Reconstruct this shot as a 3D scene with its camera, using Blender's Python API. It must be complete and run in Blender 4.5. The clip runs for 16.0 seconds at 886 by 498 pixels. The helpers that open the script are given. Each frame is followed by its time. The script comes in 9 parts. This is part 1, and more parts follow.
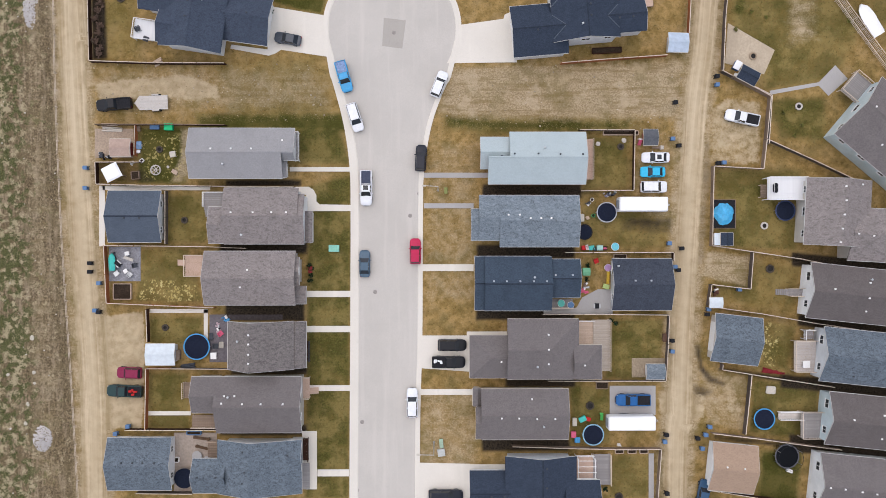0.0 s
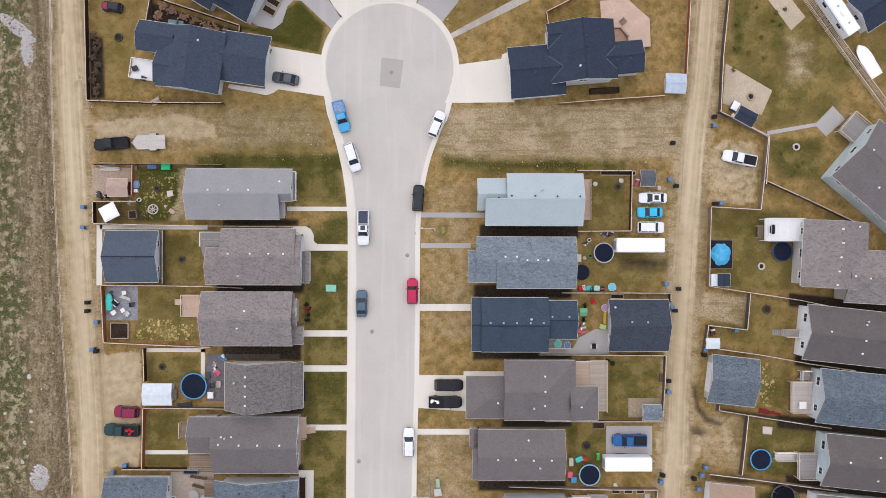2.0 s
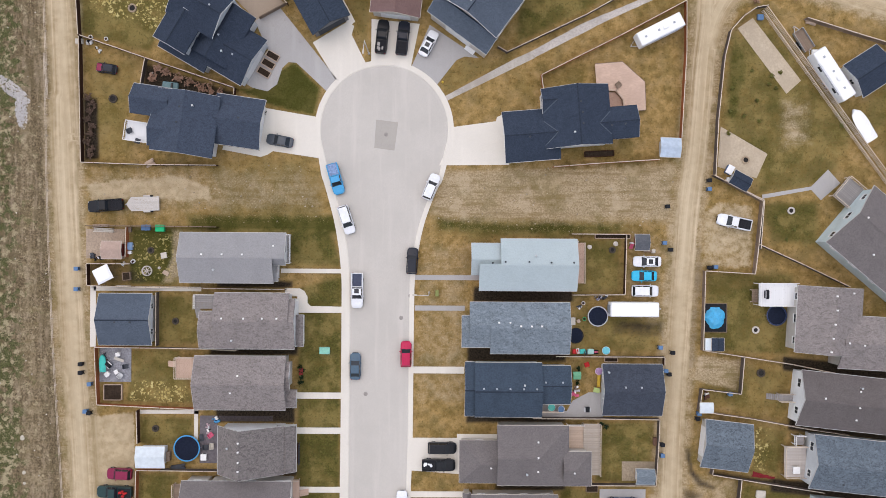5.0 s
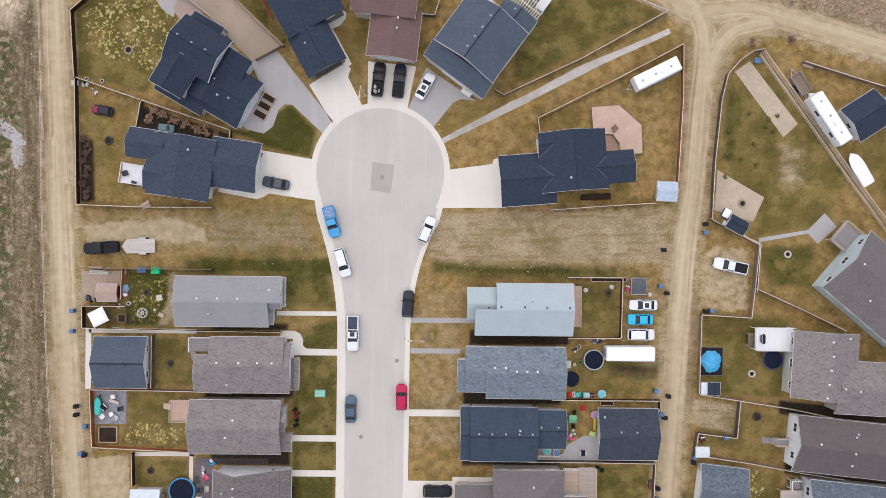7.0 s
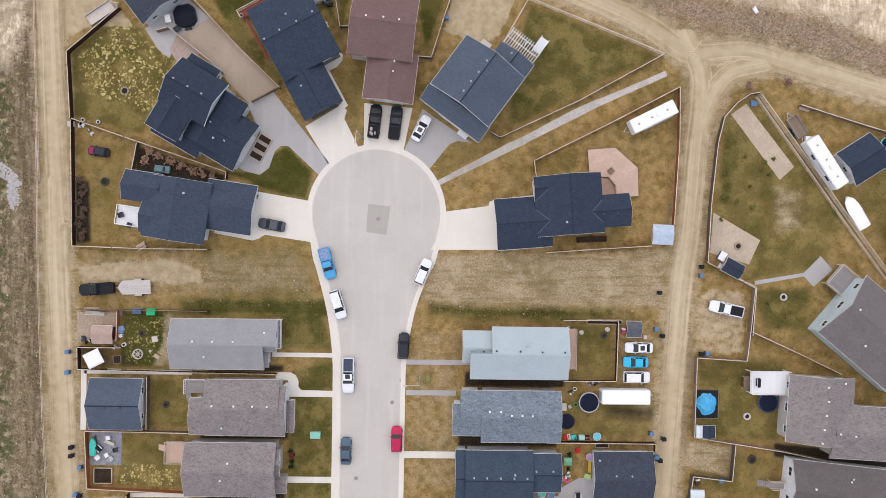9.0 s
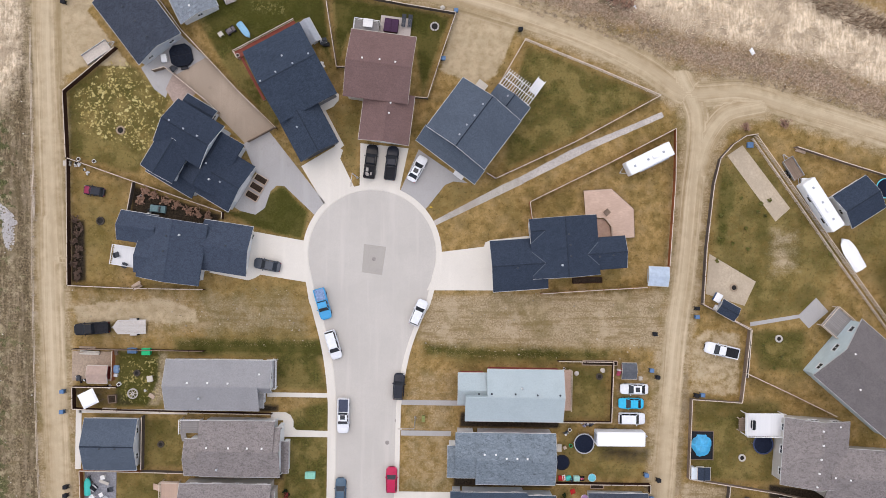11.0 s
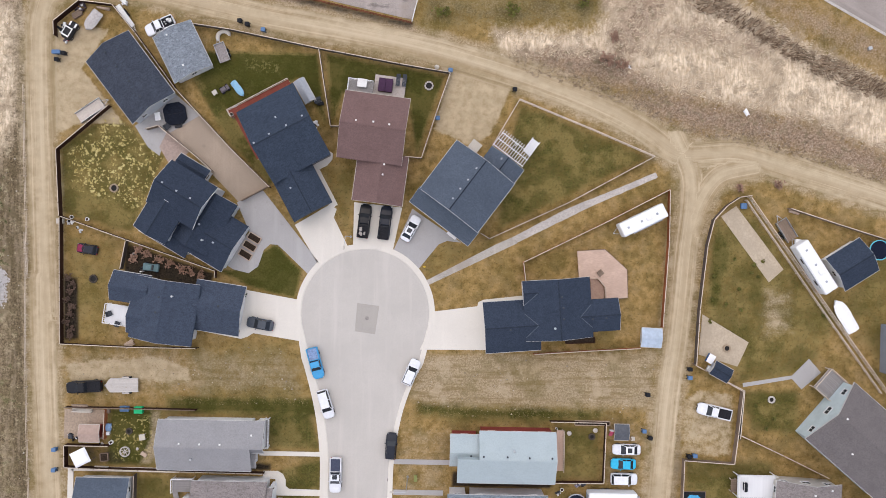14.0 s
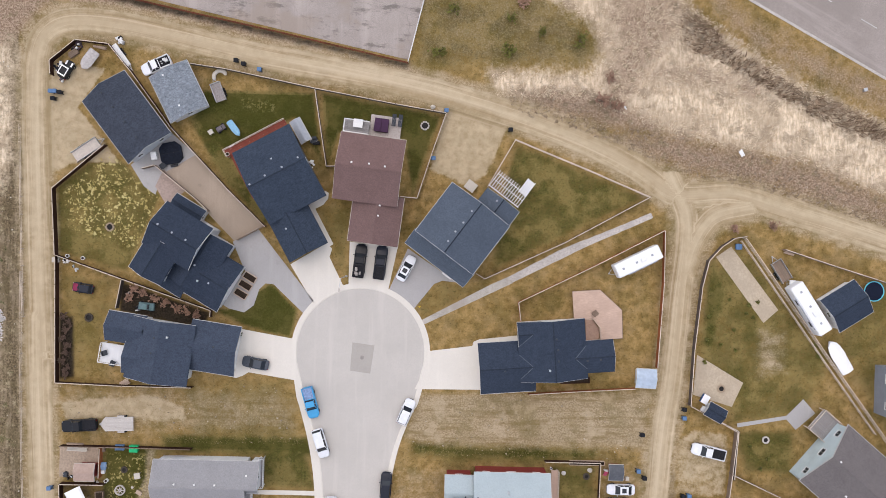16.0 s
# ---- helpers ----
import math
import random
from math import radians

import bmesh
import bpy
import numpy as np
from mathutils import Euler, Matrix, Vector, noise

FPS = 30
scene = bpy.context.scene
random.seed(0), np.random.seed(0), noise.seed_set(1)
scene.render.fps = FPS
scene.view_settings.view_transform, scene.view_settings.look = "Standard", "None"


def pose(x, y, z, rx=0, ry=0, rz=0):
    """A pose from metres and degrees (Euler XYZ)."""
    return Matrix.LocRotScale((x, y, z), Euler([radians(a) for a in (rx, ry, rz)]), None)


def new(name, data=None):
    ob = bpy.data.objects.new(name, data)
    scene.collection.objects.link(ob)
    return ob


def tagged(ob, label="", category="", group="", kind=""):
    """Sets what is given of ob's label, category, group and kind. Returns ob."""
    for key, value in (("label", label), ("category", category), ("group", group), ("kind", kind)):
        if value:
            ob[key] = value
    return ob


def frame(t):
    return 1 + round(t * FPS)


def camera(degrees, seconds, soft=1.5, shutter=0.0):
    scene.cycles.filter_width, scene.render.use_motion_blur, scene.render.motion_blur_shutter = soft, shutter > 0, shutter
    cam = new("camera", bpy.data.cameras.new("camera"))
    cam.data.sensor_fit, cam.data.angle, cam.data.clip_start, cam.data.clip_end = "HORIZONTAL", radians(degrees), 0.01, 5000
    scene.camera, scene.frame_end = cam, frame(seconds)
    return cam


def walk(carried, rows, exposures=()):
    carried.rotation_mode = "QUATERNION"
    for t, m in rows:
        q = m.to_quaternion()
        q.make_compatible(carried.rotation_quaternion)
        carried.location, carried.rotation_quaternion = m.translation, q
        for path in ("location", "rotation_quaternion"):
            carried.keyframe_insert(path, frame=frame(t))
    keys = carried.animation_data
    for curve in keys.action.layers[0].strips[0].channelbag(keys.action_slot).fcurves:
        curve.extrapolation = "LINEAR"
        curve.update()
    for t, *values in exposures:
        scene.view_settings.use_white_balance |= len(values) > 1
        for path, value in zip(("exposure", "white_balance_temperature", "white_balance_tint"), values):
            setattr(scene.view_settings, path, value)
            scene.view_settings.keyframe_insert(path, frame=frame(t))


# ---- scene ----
cam = camera(62.0, 16.0, 0.8)
METRES, EYE, TILT, LEAN, TURN = 57.0, 126.64, -90.0, -0.58, 0.0
ROWS = [
    (0.0, 0.0, 0.0, 0.0, -0.0, 0.0, -0.0),
    (0.5, 0.0022, -0.0002, 0.03, 0.01, -0.02, -0.05),
    (1.0, 0.0047, -0.0006, 0.0606, 0.02, -0.04, -0.09),
    (1.5, 0.0075, -0.0008, 0.0906, 0.03, -0.03, -0.11),
    (2.0, 0.0098, -0.001, 0.123, 0.03, -0.08, -0.15),
    (2.5, 0.0124, -0.0012, 0.1553, 0.04, -0.1, -0.18),
    (3.0, 0.0152, -0.0012, 0.1867, 0.05, -0.1, -0.22),
    (3.5, 0.0178, -0.0006, 0.2196, 0.05, -0.13, -0.26),
    (4.0, 0.0212, 0.0001, 0.2515, 0.05, -0.14, -0.31),
    (6.5, 0.0367, 0.0043, 0.4093, 0.08, -0.11, -0.51),
    (7.0, 0.0397, 0.005, 0.4429, 0.08, -0.15, -0.56),
    (7.5, 0.0433, 0.0055, 0.4742, 0.1, -0.14, -0.61),
    (8.0, 0.0448, 0.0058, 0.5075, 0.07, -0.18, -0.65),
    (8.5, 0.0476, 0.0057, 0.5381, 0.07, -0.17, -0.7),
    (9.0, 0.0505, 0.0057, 0.5701, 0.07, -0.18, -0.75),
    (11.5, 0.0626, 0.0079, 0.7248, 0.02, -0.24, -1.02),
    (12.0, 0.0653, 0.0084, 0.7557, 0.04, -0.25, -1.07),
    (12.5, 0.0668, 0.0086, 0.7831, 0.02, -0.24, -1.11),
    (13.0, 0.0695, 0.009, 0.8139, 0.01, -0.26, -1.16),
    (13.5, 0.0713, 0.0092, 0.844, -0.03, -0.27, -1.22),
    (14.0, 0.0734, 0.0091, 0.8744, -0.05, -0.28, -1.28),
    (14.5, 0.0759, 0.0089, 0.905, -0.06, -0.3, -1.33),
    (15.0, 0.0784, 0.0082, 0.9359, -0.07, -0.33, -1.38),
    (15.5, 0.0803, 0.0073, 0.9664, -0.08, -0.34, -1.43),
    (16.0, 0.0823, 0.0068, 0.9964, -0.1, -0.34, -1.48),
]
walk(cam, [(t, pose(0, 0, EYE, TILT, LEAN, TURN) @ pose(METRES * x, METRES * y, METRES * z, 90 + pitch, roll, yaw)) for t, x, y, z, yaw, pitch, roll in ROWS],
     [(0.0, 0.73, 6750, 12), (16.0, 0.73, 6750, 13)])

# ---- light: a bright overcast sky with a wide soft high sun in the north-west ----
SUN_UP, SUN_TURN = 74.0, 325.0
world = bpy.data.worlds.new("sky")
scene.world = world
world.use_nodes = True
wn = world.node_tree.nodes
sky = wn.new("ShaderNodeTexSky")
sky.sky_type, sky.sun_disc = "NISHITA", False
sky.sun_elevation, sky.sun_rotation = radians(SUN_UP), radians(SUN_TURN)
sky.air_density, sky.dust_density, sky.ozone_density = 1.0, 2.0, 1.0
wn["Background"].inputs["Strength"].default_value = 0.1
world.node_tree.links.new(sky.outputs[0], wn["Background"].inputs["Color"])
sun = new("sun", bpy.data.lights.new("sun", "SUN"))
sun.data.energy, sun.data.angle, sun.data.color = 1.5, radians(140), (1.0, 0.975, 0.95)
sun.matrix_world = pose(0, 0, 60, 90 - SUN_UP, 0, 180 - SUN_TURN)


# ---- materials ----
def nodes_of(name):
    m = bpy.data.materials.new(name)
    m.use_nodes = True
    nt = m.node_tree
    return m, nt, nt.nodes["Principled BSDF"]


def link(nt, a, b):
    nt.links.new(a, b)


def noise_node(nt, vec, scale, detail=4.0, rough=0.6, stretch=None):
    n = nt.nodes.new("ShaderNodeTexNoise")
    n.inputs["Scale"].default_value, n.inputs["Detail"].default_value, n.inputs["Roughness"].default_value = scale, detail, rough
    if stretch:
        mp = nt.nodes.new("ShaderNodeMapping")
        mp.inputs["Scale"].default_value = stretch
        link(nt, vec, mp.inputs["Vector"])
        vec = mp.outputs[0]
    link(nt, vec, n.inputs["Vector"])
    return n.outputs["Fac"]


def ramp(nt, fac, lo, hi, a=0.0, b=1.0):
    n = nt.nodes.new("ShaderNodeMapRange")
    n.interpolation_type = "SMOOTHSTEP"
    for i, v in enumerate((lo, hi, a, b)):
        n.inputs[1 + i].default_value = v
    link(nt, fac, n.inputs[0])
    return n.outputs[0]


def calc(nt, op, a, b):
    n = nt.nodes.new("ShaderNodeMath")
    n.operation = op
    for i, v in enumerate((a, b)):
        if isinstance(v, (int, float)):
            n.inputs[i].default_value = v
        else:
            link(nt, v, n.inputs[i])
    return n.outputs[0]


def mix(nt, fac, a, b):
    n = nt.nodes.new("ShaderNodeMix")
    n.data_type = "RGBA"
    for i, v in ((0, fac), (6, a), (7, b)):
        if isinstance(v, (int, float)):
            n.inputs[i].default_value = v
        elif isinstance(v, tuple):
            n.inputs[i].default_value = (*v, 1)
        else:
            link(nt, v, n.inputs[i])
    return n.outputs[2]


def shade(c, k):
    return tuple(min(1.0, v * k) for v in c)


def bump(nt, bsdf, height, strength, distance=0.02):
    b = nt.nodes.new("ShaderNodeBump")
    b.inputs["Strength"].default_value, b.inputs["Distance"].default_value = strength, distance
    link(nt, height, b.inputs["Height"])
    link(nt, b.outputs[0], bsdf.inputs["Normal"])


def coat(name, c, rough=0.6, metal=0.0, vary=0.12, scale=3.0, big=0.25, per_object=0.0, bumpy=0.0, stretch=None, gloss=0.0):
    """A surface of one colour with fine grain, broad weathering and, where wished, a shift of tone from piece to piece."""
    m, nt, bsdf = nodes_of(name)
    vec = nt.nodes.new("ShaderNodeTexCoord").outputs["Object"]
    fine = noise_node(nt, vec, scale, 5, 0.65, stretch)
    broad = noise_node(nt, vec, big, 3, 0.5)
    col = mix(nt, ramp(nt, fine, 0.3, 0.7), shade(c, 1 - vary), shade(c, 1 + vary))
    col = mix(nt, ramp(nt, broad, 0.35, 0.7, 0.0, 0.6), col, shade(c, 1 - 1.3 * vary))
    if per_object:
        r = nt.nodes.new("ShaderNodeObjectInfo").outputs["Random"]
        col = mix(nt, r, col, shade(c, 1 - per_object))
    link(nt, col, bsdf.inputs["Base Color"])
    link(nt, ramp(nt, fine, 0.2, 0.8, max(0.03, rough - 0.08), min(1, rough + 0.08)), bsdf.inputs["Roughness"])
    bsdf.inputs["Metallic"].default_value = metal
    bsdf.inputs["Specular IOR Level"].default_value = 0.4 if rough < 0.45 or metal else 0.04
    if gloss:
        bsdf.inputs["Coat Weight"].default_value, bsdf.inputs["Coat Roughness"].default_value = gloss, 0.06
    if bumpy:
        bump(nt, bsdf, fine, bumpy)
    return m


def shingle(name, c, vary=0.3, streak=1.0, patch=0.5, fleck_tone=-1.2):
    """Asphalt shingles: courses along the roof, tabs of uneven tone, blotches of granule loss."""
    m, nt, bsdf = nodes_of(name)
    vec = nt.nodes.new("ShaderNodeTexCoord").outputs["Object"]
    tabs = nt.nodes.new("ShaderNodeTexVoronoi")
    mp = nt.nodes.new("ShaderNodeMapping")
    mp.inputs["Scale"].default_value = (1.8, 3.2, 1.8)
    mp.inputs["Rotation"].default_value = (0, 0, 0.5)
    link(nt, vec, mp.inputs["Vector"])
    link(nt, mp.outputs[0], tabs.inputs["Vector"])
    tabs.inputs["Scale"].default_value = 1.0
    tone = nt.nodes.new("ShaderNodeSeparateColor")
    link(nt, tabs.outputs["Color"], tone.inputs[0])
    fine = noise_node(nt, vec, 5.0, 4, 0.7)
    drift = noise_node(nt, vec, 0.35, 3, 0.6)
    col = mix(nt, ramp(nt, fine, 0.32, 0.68), shade(c, 1 - vary), shade(c, 1 + vary))
    fleck = noise_node(nt, mp.outputs[0], 0.9, 3, 0.55)
    col = mix(nt, calc(nt, "MULTIPLY", tone.outputs[0], 0.5 * streak), col, shade(c, 1 + 1.1 * vary))
    col = mix(nt, ramp(nt, fleck, 0.5, 0.7, 0.0, min(1.0, 0.6 * streak)), col, shade(c, 1 + fleck_tone * vary))
    col = mix(nt, ramp(nt, drift, 0.4, 0.75, 0.0, patch), col, shade(c, 0.72))
    link(nt, col, bsdf.inputs["Base Color"])
    bsdf.inputs["Roughness"].default_value = 0.9
    bsdf.inputs["Specular IOR Level"].default_value = 0.03
    course = nt.nodes.new("ShaderNodeTexBrick")
    course.inputs["Scale"].default_value = 1.0
    course.inputs["Brick Width"].default_value, course.inputs["Row Height"].default_value, course.inputs["Mortar Size"].default_value = 0.33, 0.14, 0.008
    link(nt, vec, course.inputs["Vector"])
    bump(nt, bsdf, calc(nt, "ADD", course.outputs["Fac"], fine), 0.5, 0.02)
    return m


def siding(name, c):
    """Lapped vinyl siding: dark shadow joints every 11 cm up the wall."""
    m, nt, bsdf = nodes_of(name)
    vec = nt.nodes.new("ShaderNodeTexCoord").outputs["Object"]
    sep = nt.nodes.new("ShaderNodeSeparateXYZ")
    link(nt, vec, sep.inputs[0])
    lap = calc(nt, "FRACT", calc(nt, "MULTIPLY", sep.outputs[2], 9.0), 0)
    broad = noise_node(nt, vec, 0.5, 4, 0.6)
    col = mix(nt, ramp(nt, broad, 0.3, 0.7), shade(c, 0.9), shade(c, 1.05))
    col = mix(nt, ramp(nt, lap, 0.0, 0.12, 0.35, 0.0), col, shade(c, 0.5))
    link(nt, col, bsdf.inputs["Base Color"])
    bsdf.inputs["Roughness"].default_value = 0.55
    bump(nt, bsdf, lap, 0.4, 0.01)
    return m


def glassy(name, c, rough=0.06):
    m, nt, bsdf = nodes_of(name)
    vec = nt.nodes.new("ShaderNodeTexCoord").outputs["Object"]
    f = noise_node(nt, vec, 2.0, 2)
    link(nt, mix(nt, f, shade(c, 0.8), shade(c, 1.2)), bsdf.inputs["Base Color"])
    bsdf.inputs["Roughness"].default_value = rough
    bsdf.inputs["Specular IOR Level"].default_value = 0.35
    return m


def paving(name, c, crack=0.5, vary=0.1, stains=0.5, blot=0.0, turn=0.0):
    """Concrete or asphalt: speckle, broad wear, dark stains and thin cracks."""
    m, nt, bsdf = nodes_of(name)
    vec = nt.nodes.new("ShaderNodeTexCoord").outputs["Object"]
    if turn:
        spin = nt.nodes.new("ShaderNodeMapping")
        spin.inputs["Rotation"].default_value = (0, 0, radians(turn))
        link(nt, vec, spin.inputs["Vector"])
        vec = spin.outputs[0]
    fine = noise_node(nt, vec, 6.0, 5, 0.7)
    broad = noise_node(nt, vec, 0.12, 5, 0.6)
    long_wear = noise_node(nt, vec, 1.0, 4, 0.6, (0.55, 0.035, 1.0))
    spot = noise_node(nt, vec, 0.8, 4, 0.55)
    col = mix(nt, ramp(nt, fine, 0.3, 0.7), shade(c, 1 - vary * 0.6), shade(c, 1 + vary * 0.6))
    col = mix(nt, ramp(nt, broad, 0.35, 0.65, 0.0, 0.7), col, shade(c, 1 - vary))
    col = mix(nt, ramp(nt, long_wear, 0.5, 0.7, 0.0, 0.6), col, shade(c, 1 + vary))
    col = mix(nt, ramp(nt, spot, 0.62, 0.78, 0.0, stains), col, shade(c, 0.72))
    if blot:
        dirt = noise_node(nt, vec, 0.3, 6, 0.7, (0.6, 1.6, 1.0))
        col = mix(nt, ramp(nt, dirt, 0.52, 0.66, 0.0, blot), col, shade(c, 0.4))
        col = mix(nt, ramp(nt, broad, 0.5, 0.62, 0.0, 0.5 * blot), col, (0.3, 0.235, 0.18))
    vor = nt.nodes.new("ShaderNodeTexVoronoi")
    vor.feature = "DISTANCE_TO_EDGE"
    vor.inputs["Scale"].default_value = 0.13
    warp = nt.nodes.new("ShaderNodeVectorMath")
    warp.operation = "ADD"
    wob = nt.nodes.new("ShaderNodeTexNoise")
    wob.inputs["Scale"].default_value = 0.6
    link(nt, vec, wob.inputs["Vector"])
    link(nt, vec, warp.inputs[0])
    link(nt, wob.outputs["Color"], warp.inputs[1])
    link(nt, warp.outputs[0], vor.inputs["Vector"])
    col = mix(nt, ramp(nt, vor.outputs["Distance"], 0.0, 0.01, crack * 0.5, 0.0), col, shade(c, 0.55))
    link(nt, col, bsdf.inputs["Base Color"])
    bsdf.inputs["Roughness"].default_value = 0.88
    bsdf.inputs["Specular IOR Level"].default_value = 0.098
    bump(nt, bsdf, fine, 0.3, 0.01)
    return m


ROOF = {
    "brown": shingle("brown_grey_shingles", (0.205, 0.181, 0.172), 0.36, 1.0, 0.3),
    "taupe": shingle("dark_taupe_shingles", (0.15, 0.134, 0.131), 0.18, 0.6, 0.3),
    "peat": shingle("dark_peat_shingles", (0.122, 0.107, 0.103), 0.2, 0.6, 0.3),
    "grey": shingle("light_grey_shingles", (0.27, 0.265, 0.268), 0.12, 0.6, 0.3),
    "blue": shingle("blue_grey_shingles", (0.094, 0.113, 0.132), 0.5, 1.2, 0.3, 1.5),
    "slate": shingle("slate_grey_shingles", (0.136, 0.161, 0.182), 0.46, 1.2, 0.3, 1.5),
    "graphite": shingle("graphite_blue_shingles", (0.05, 0.058, 0.075), 0.3, 0.8, 0.35),
    "umber": shingle("mottled_umber_shingles", (0.16, 0.143, 0.136), 0.4, 1.0, 0.3),
    "harbour": shingle("harbour_blue_shingles", (0.052, 0.065, 0.09), 0.26, 0.7, 0.3),
    "navy": shingle("dark_blue_shingles", (0.034, 0.044, 0.064), 0.25, 0.6, 0.3),
    "ink": shingle("blue_black_shingles", (0.036, 0.047, 0.068), 0.24, 0.6, 0.3),
    "steel_blue": shingle("steel_blue_shingles", (0.048, 0.066, 0.09), 0.26, 0.6, 0.4),
    "denim": shingle("grey_denim_shingles", (0.08, 0.098, 0.125), 0.22, 0.6, 0.4),
    "dusk": shingle("dusk_blue_shingles", (0.038, 0.05, 0.071), 0.3, 0.7, 0.3),
    "fleck": shingle("pale_flecked_shingles", (0.17, 0.19, 0.212), 0.4, 1.0, 0.3, 2.2),
    "red": shingle("red_brown_shingles", (0.162, 0.104, 0.096), 0.16, 0.6, 0.3),
    "tan": shingle("tan_shingles", (0.33, 0.235, 0.17), 0.14, 0.7, 0.2),
    "white": shingle("pale_grey_shingles", (0.37, 0.43, 0.442), 0.07, 0.5, 0.2),
}
WALL = {
    "white": siding("white_siding", (0.74, 0.74, 0.73)),
    "beige": siding("beige_siding", (0.5, 0.46, 0.41)),
    "grey": siding("grey_siding", (0.55, 0.57, 0.58)),
    "slate": siding("slate_blue_siding", (0.24, 0.255, 0.29)),
    "mint": siding("pale_green_siding", (0.5, 0.58, 0.59)),
    "red": siding("barn_red_siding", (0.24, 0.03, 0.028)),
    "dark": siding("dark_grey_siding", (0.13, 0.13, 0.14)),
}
TRIM = coat("white_trim", (0.72, 0.71, 0.69), 0.5, 0, 0.06, 4)
EAVE_TRIM = coat("weathered_eave_metal", (0.5, 0.49, 0.47), 0.5, 0, 0.1, 4)
TRIM_DARK = coat("dark_trim", (0.06, 0.065, 0.075), 0.5, 0, 0.1, 4)
TRIM_BEIGE = coat("beige_trim", (0.5, 0.46, 0.4), 0.55, 0, 0.08, 4)
GLASS = glassy("window_glass", (0.03, 0.035, 0.04))
CAR_GLASS = glassy("car_glass", (0.024, 0.027, 0.032), 0.05)
CONCRETE = paving("pale_concrete", (0.62, 0.58, 0.515), 0.08, 0.07, 0.3)
CONCRETE_GREY = paving("grey_concrete", (0.36, 0.347, 0.335), 0.15, 0.1, 0.4)
ASPHALT = paving("worn_pale_asphalt", (0.468, 0.438, 0.398), 0.08, 0.1, 0.14)
HIGHWAY = paving("highway_asphalt", (0.31, 0.268, 0.24), 0.15, 0.24, 0.2, 0.0, 120.0)
LOT = paving("stained_lot_concrete", (0.34, 0.295, 0.265), 0.6, 0.22, 0.9, 0.8)
GRAVEL = coat("crushed_gravel", (0.46, 0.42, 0.385), 0.95, 0, 0.2, 3.5, 0.4, 0, 0.6)
SAND = coat("pale_sand", (0.43, 0.355, 0.262), 0.95, 0, 0.12, 2.5, 0.4, 0, 0.3)
WOOD = coat("weathered_wood", (0.27, 0.2, 0.15), 0.8, 0, 0.25, 6, 0.5, 0.35, 0.3)
WOOD_RED = coat("red_stained_wood", (0.36, 0.13, 0.055), 0.75, 0, 0.25, 6, 0.5, 0.3, 0.3)
WOOD_RUST = coat("dark_rust_wood", (0.17, 0.055, 0.032), 0.8, 0, 0.3, 5, 0.5, 0.4, 0.3)
WOOD_DARK = coat("dark_stained_wood", (0.062, 0.031, 0.021), 0.75, 0, 0.3, 6, 0.5, 0.4, 0.3)
WOOD_PALE = coat("pale_new_wood", (0.52, 0.4, 0.31), 0.75, 0, 0.15, 6, 0.5, 0.2, 0.3)
DECKING = coat("pink_cedar_decking", (0.5, 0.36, 0.28), 0.75, 0, 0.14, 1.5, 0.6, 0.0, 0.2, (1.0, 9.0, 1.0))
WOOD_ASH = coat("grey_weathered_boards", (0.135, 0.108, 0.092), 0.8, 0, 0.25, 6, 0.5, 0.35, 0.3)
RAIL = coat("fence_rail_wood", (0.62, 0.52, 0.42), 0.7, 0, 0.15, 4, 0.5, 0.25)
RUBBER = coat("black_rubber", (0.018, 0.018, 0.02), 0.75, 0, 0.2, 6)
STEEL = coat("galvanised_steel", (0.45, 0.46, 0.47), 0.4, 0.7, 0.15, 3)
BLACK = coat("black_plastic", (0.02, 0.021, 0.024), 0.5, 0, 0.2, 5)
MESH = coat("trampoline_mat", (0.012, 0.016, 0.03), 0.6, 0, 0.2, 4)
BLUE_PAD = coat("blue_vinyl_pad", (0.03, 0.24, 0.48), 0.4, 0, 0.15, 3)
WHITE = coat("white_gelcoat", (0.76, 0.76, 0.76), 0.35, 0, 0.04, 2)
BIN_BLUE = coat("blue_bin_plastic", (0.1, 0.18, 0.31), 0.5, 0, 0.15, 3)
TEAL = coat("turquoise_plastic", (0.03, 0.42, 0.36), 0.4, 0, 0.12, 3)
GREEN_BOX = coat("utility_green_paint", (0.02, 0.42, 0.17), 0.45, 0, 0.1, 3)
TARP = coat("bright_blue_tarp", (0.05, 0.36, 0.62), 0.35, 0, 0.25, 1.6, 0.8, 0, 0.8)
RED_PAINT = coat("red_plastic", (0.45, 0.03, 0.03), 0.45, 0, 0.1, 3)
YELLOW = coat("yellow_plastic", (0.6, 0.4, 0.06), 0.45, 0, 0.1, 3)
PINK = coat("pink_plastic", (0.6, 0.12, 0.2), 0.45, 0, 0.1, 3)
DARK_STONE = coat("sooty_stone", (0.09, 0.075, 0.06), 0.9, 0, 0.25, 5, 0.6, 0.3, 0.4)
PALE_STONE = coat("pale_block", (0.5, 0.46, 0.42), 0.9, 0, 0.15, 4)
STONE = coat("field_stone", (0.4, 0.37, 0.34), 0.9, 0, 0.25, 5, 0.6, 0.3, 0.4)
BRONZE = coat("brown_metal", (0.06, 0.04, 0.05), 0.5, 0.2, 0.15, 3)
GREY_PLASTIC = coat("grey_resin", (0.33, 0.35, 0.38), 0.55, 0, 0.1, 3)
SHED_BLUE = coat("pale_blue_shed_roof", (0.4, 0.47, 0.55), 0.6, 0, 0.12, 1.5)
STRIPE = coat("road_paint", (0.5, 0.48, 0.45), 0.7, 0, 0.2, 4)


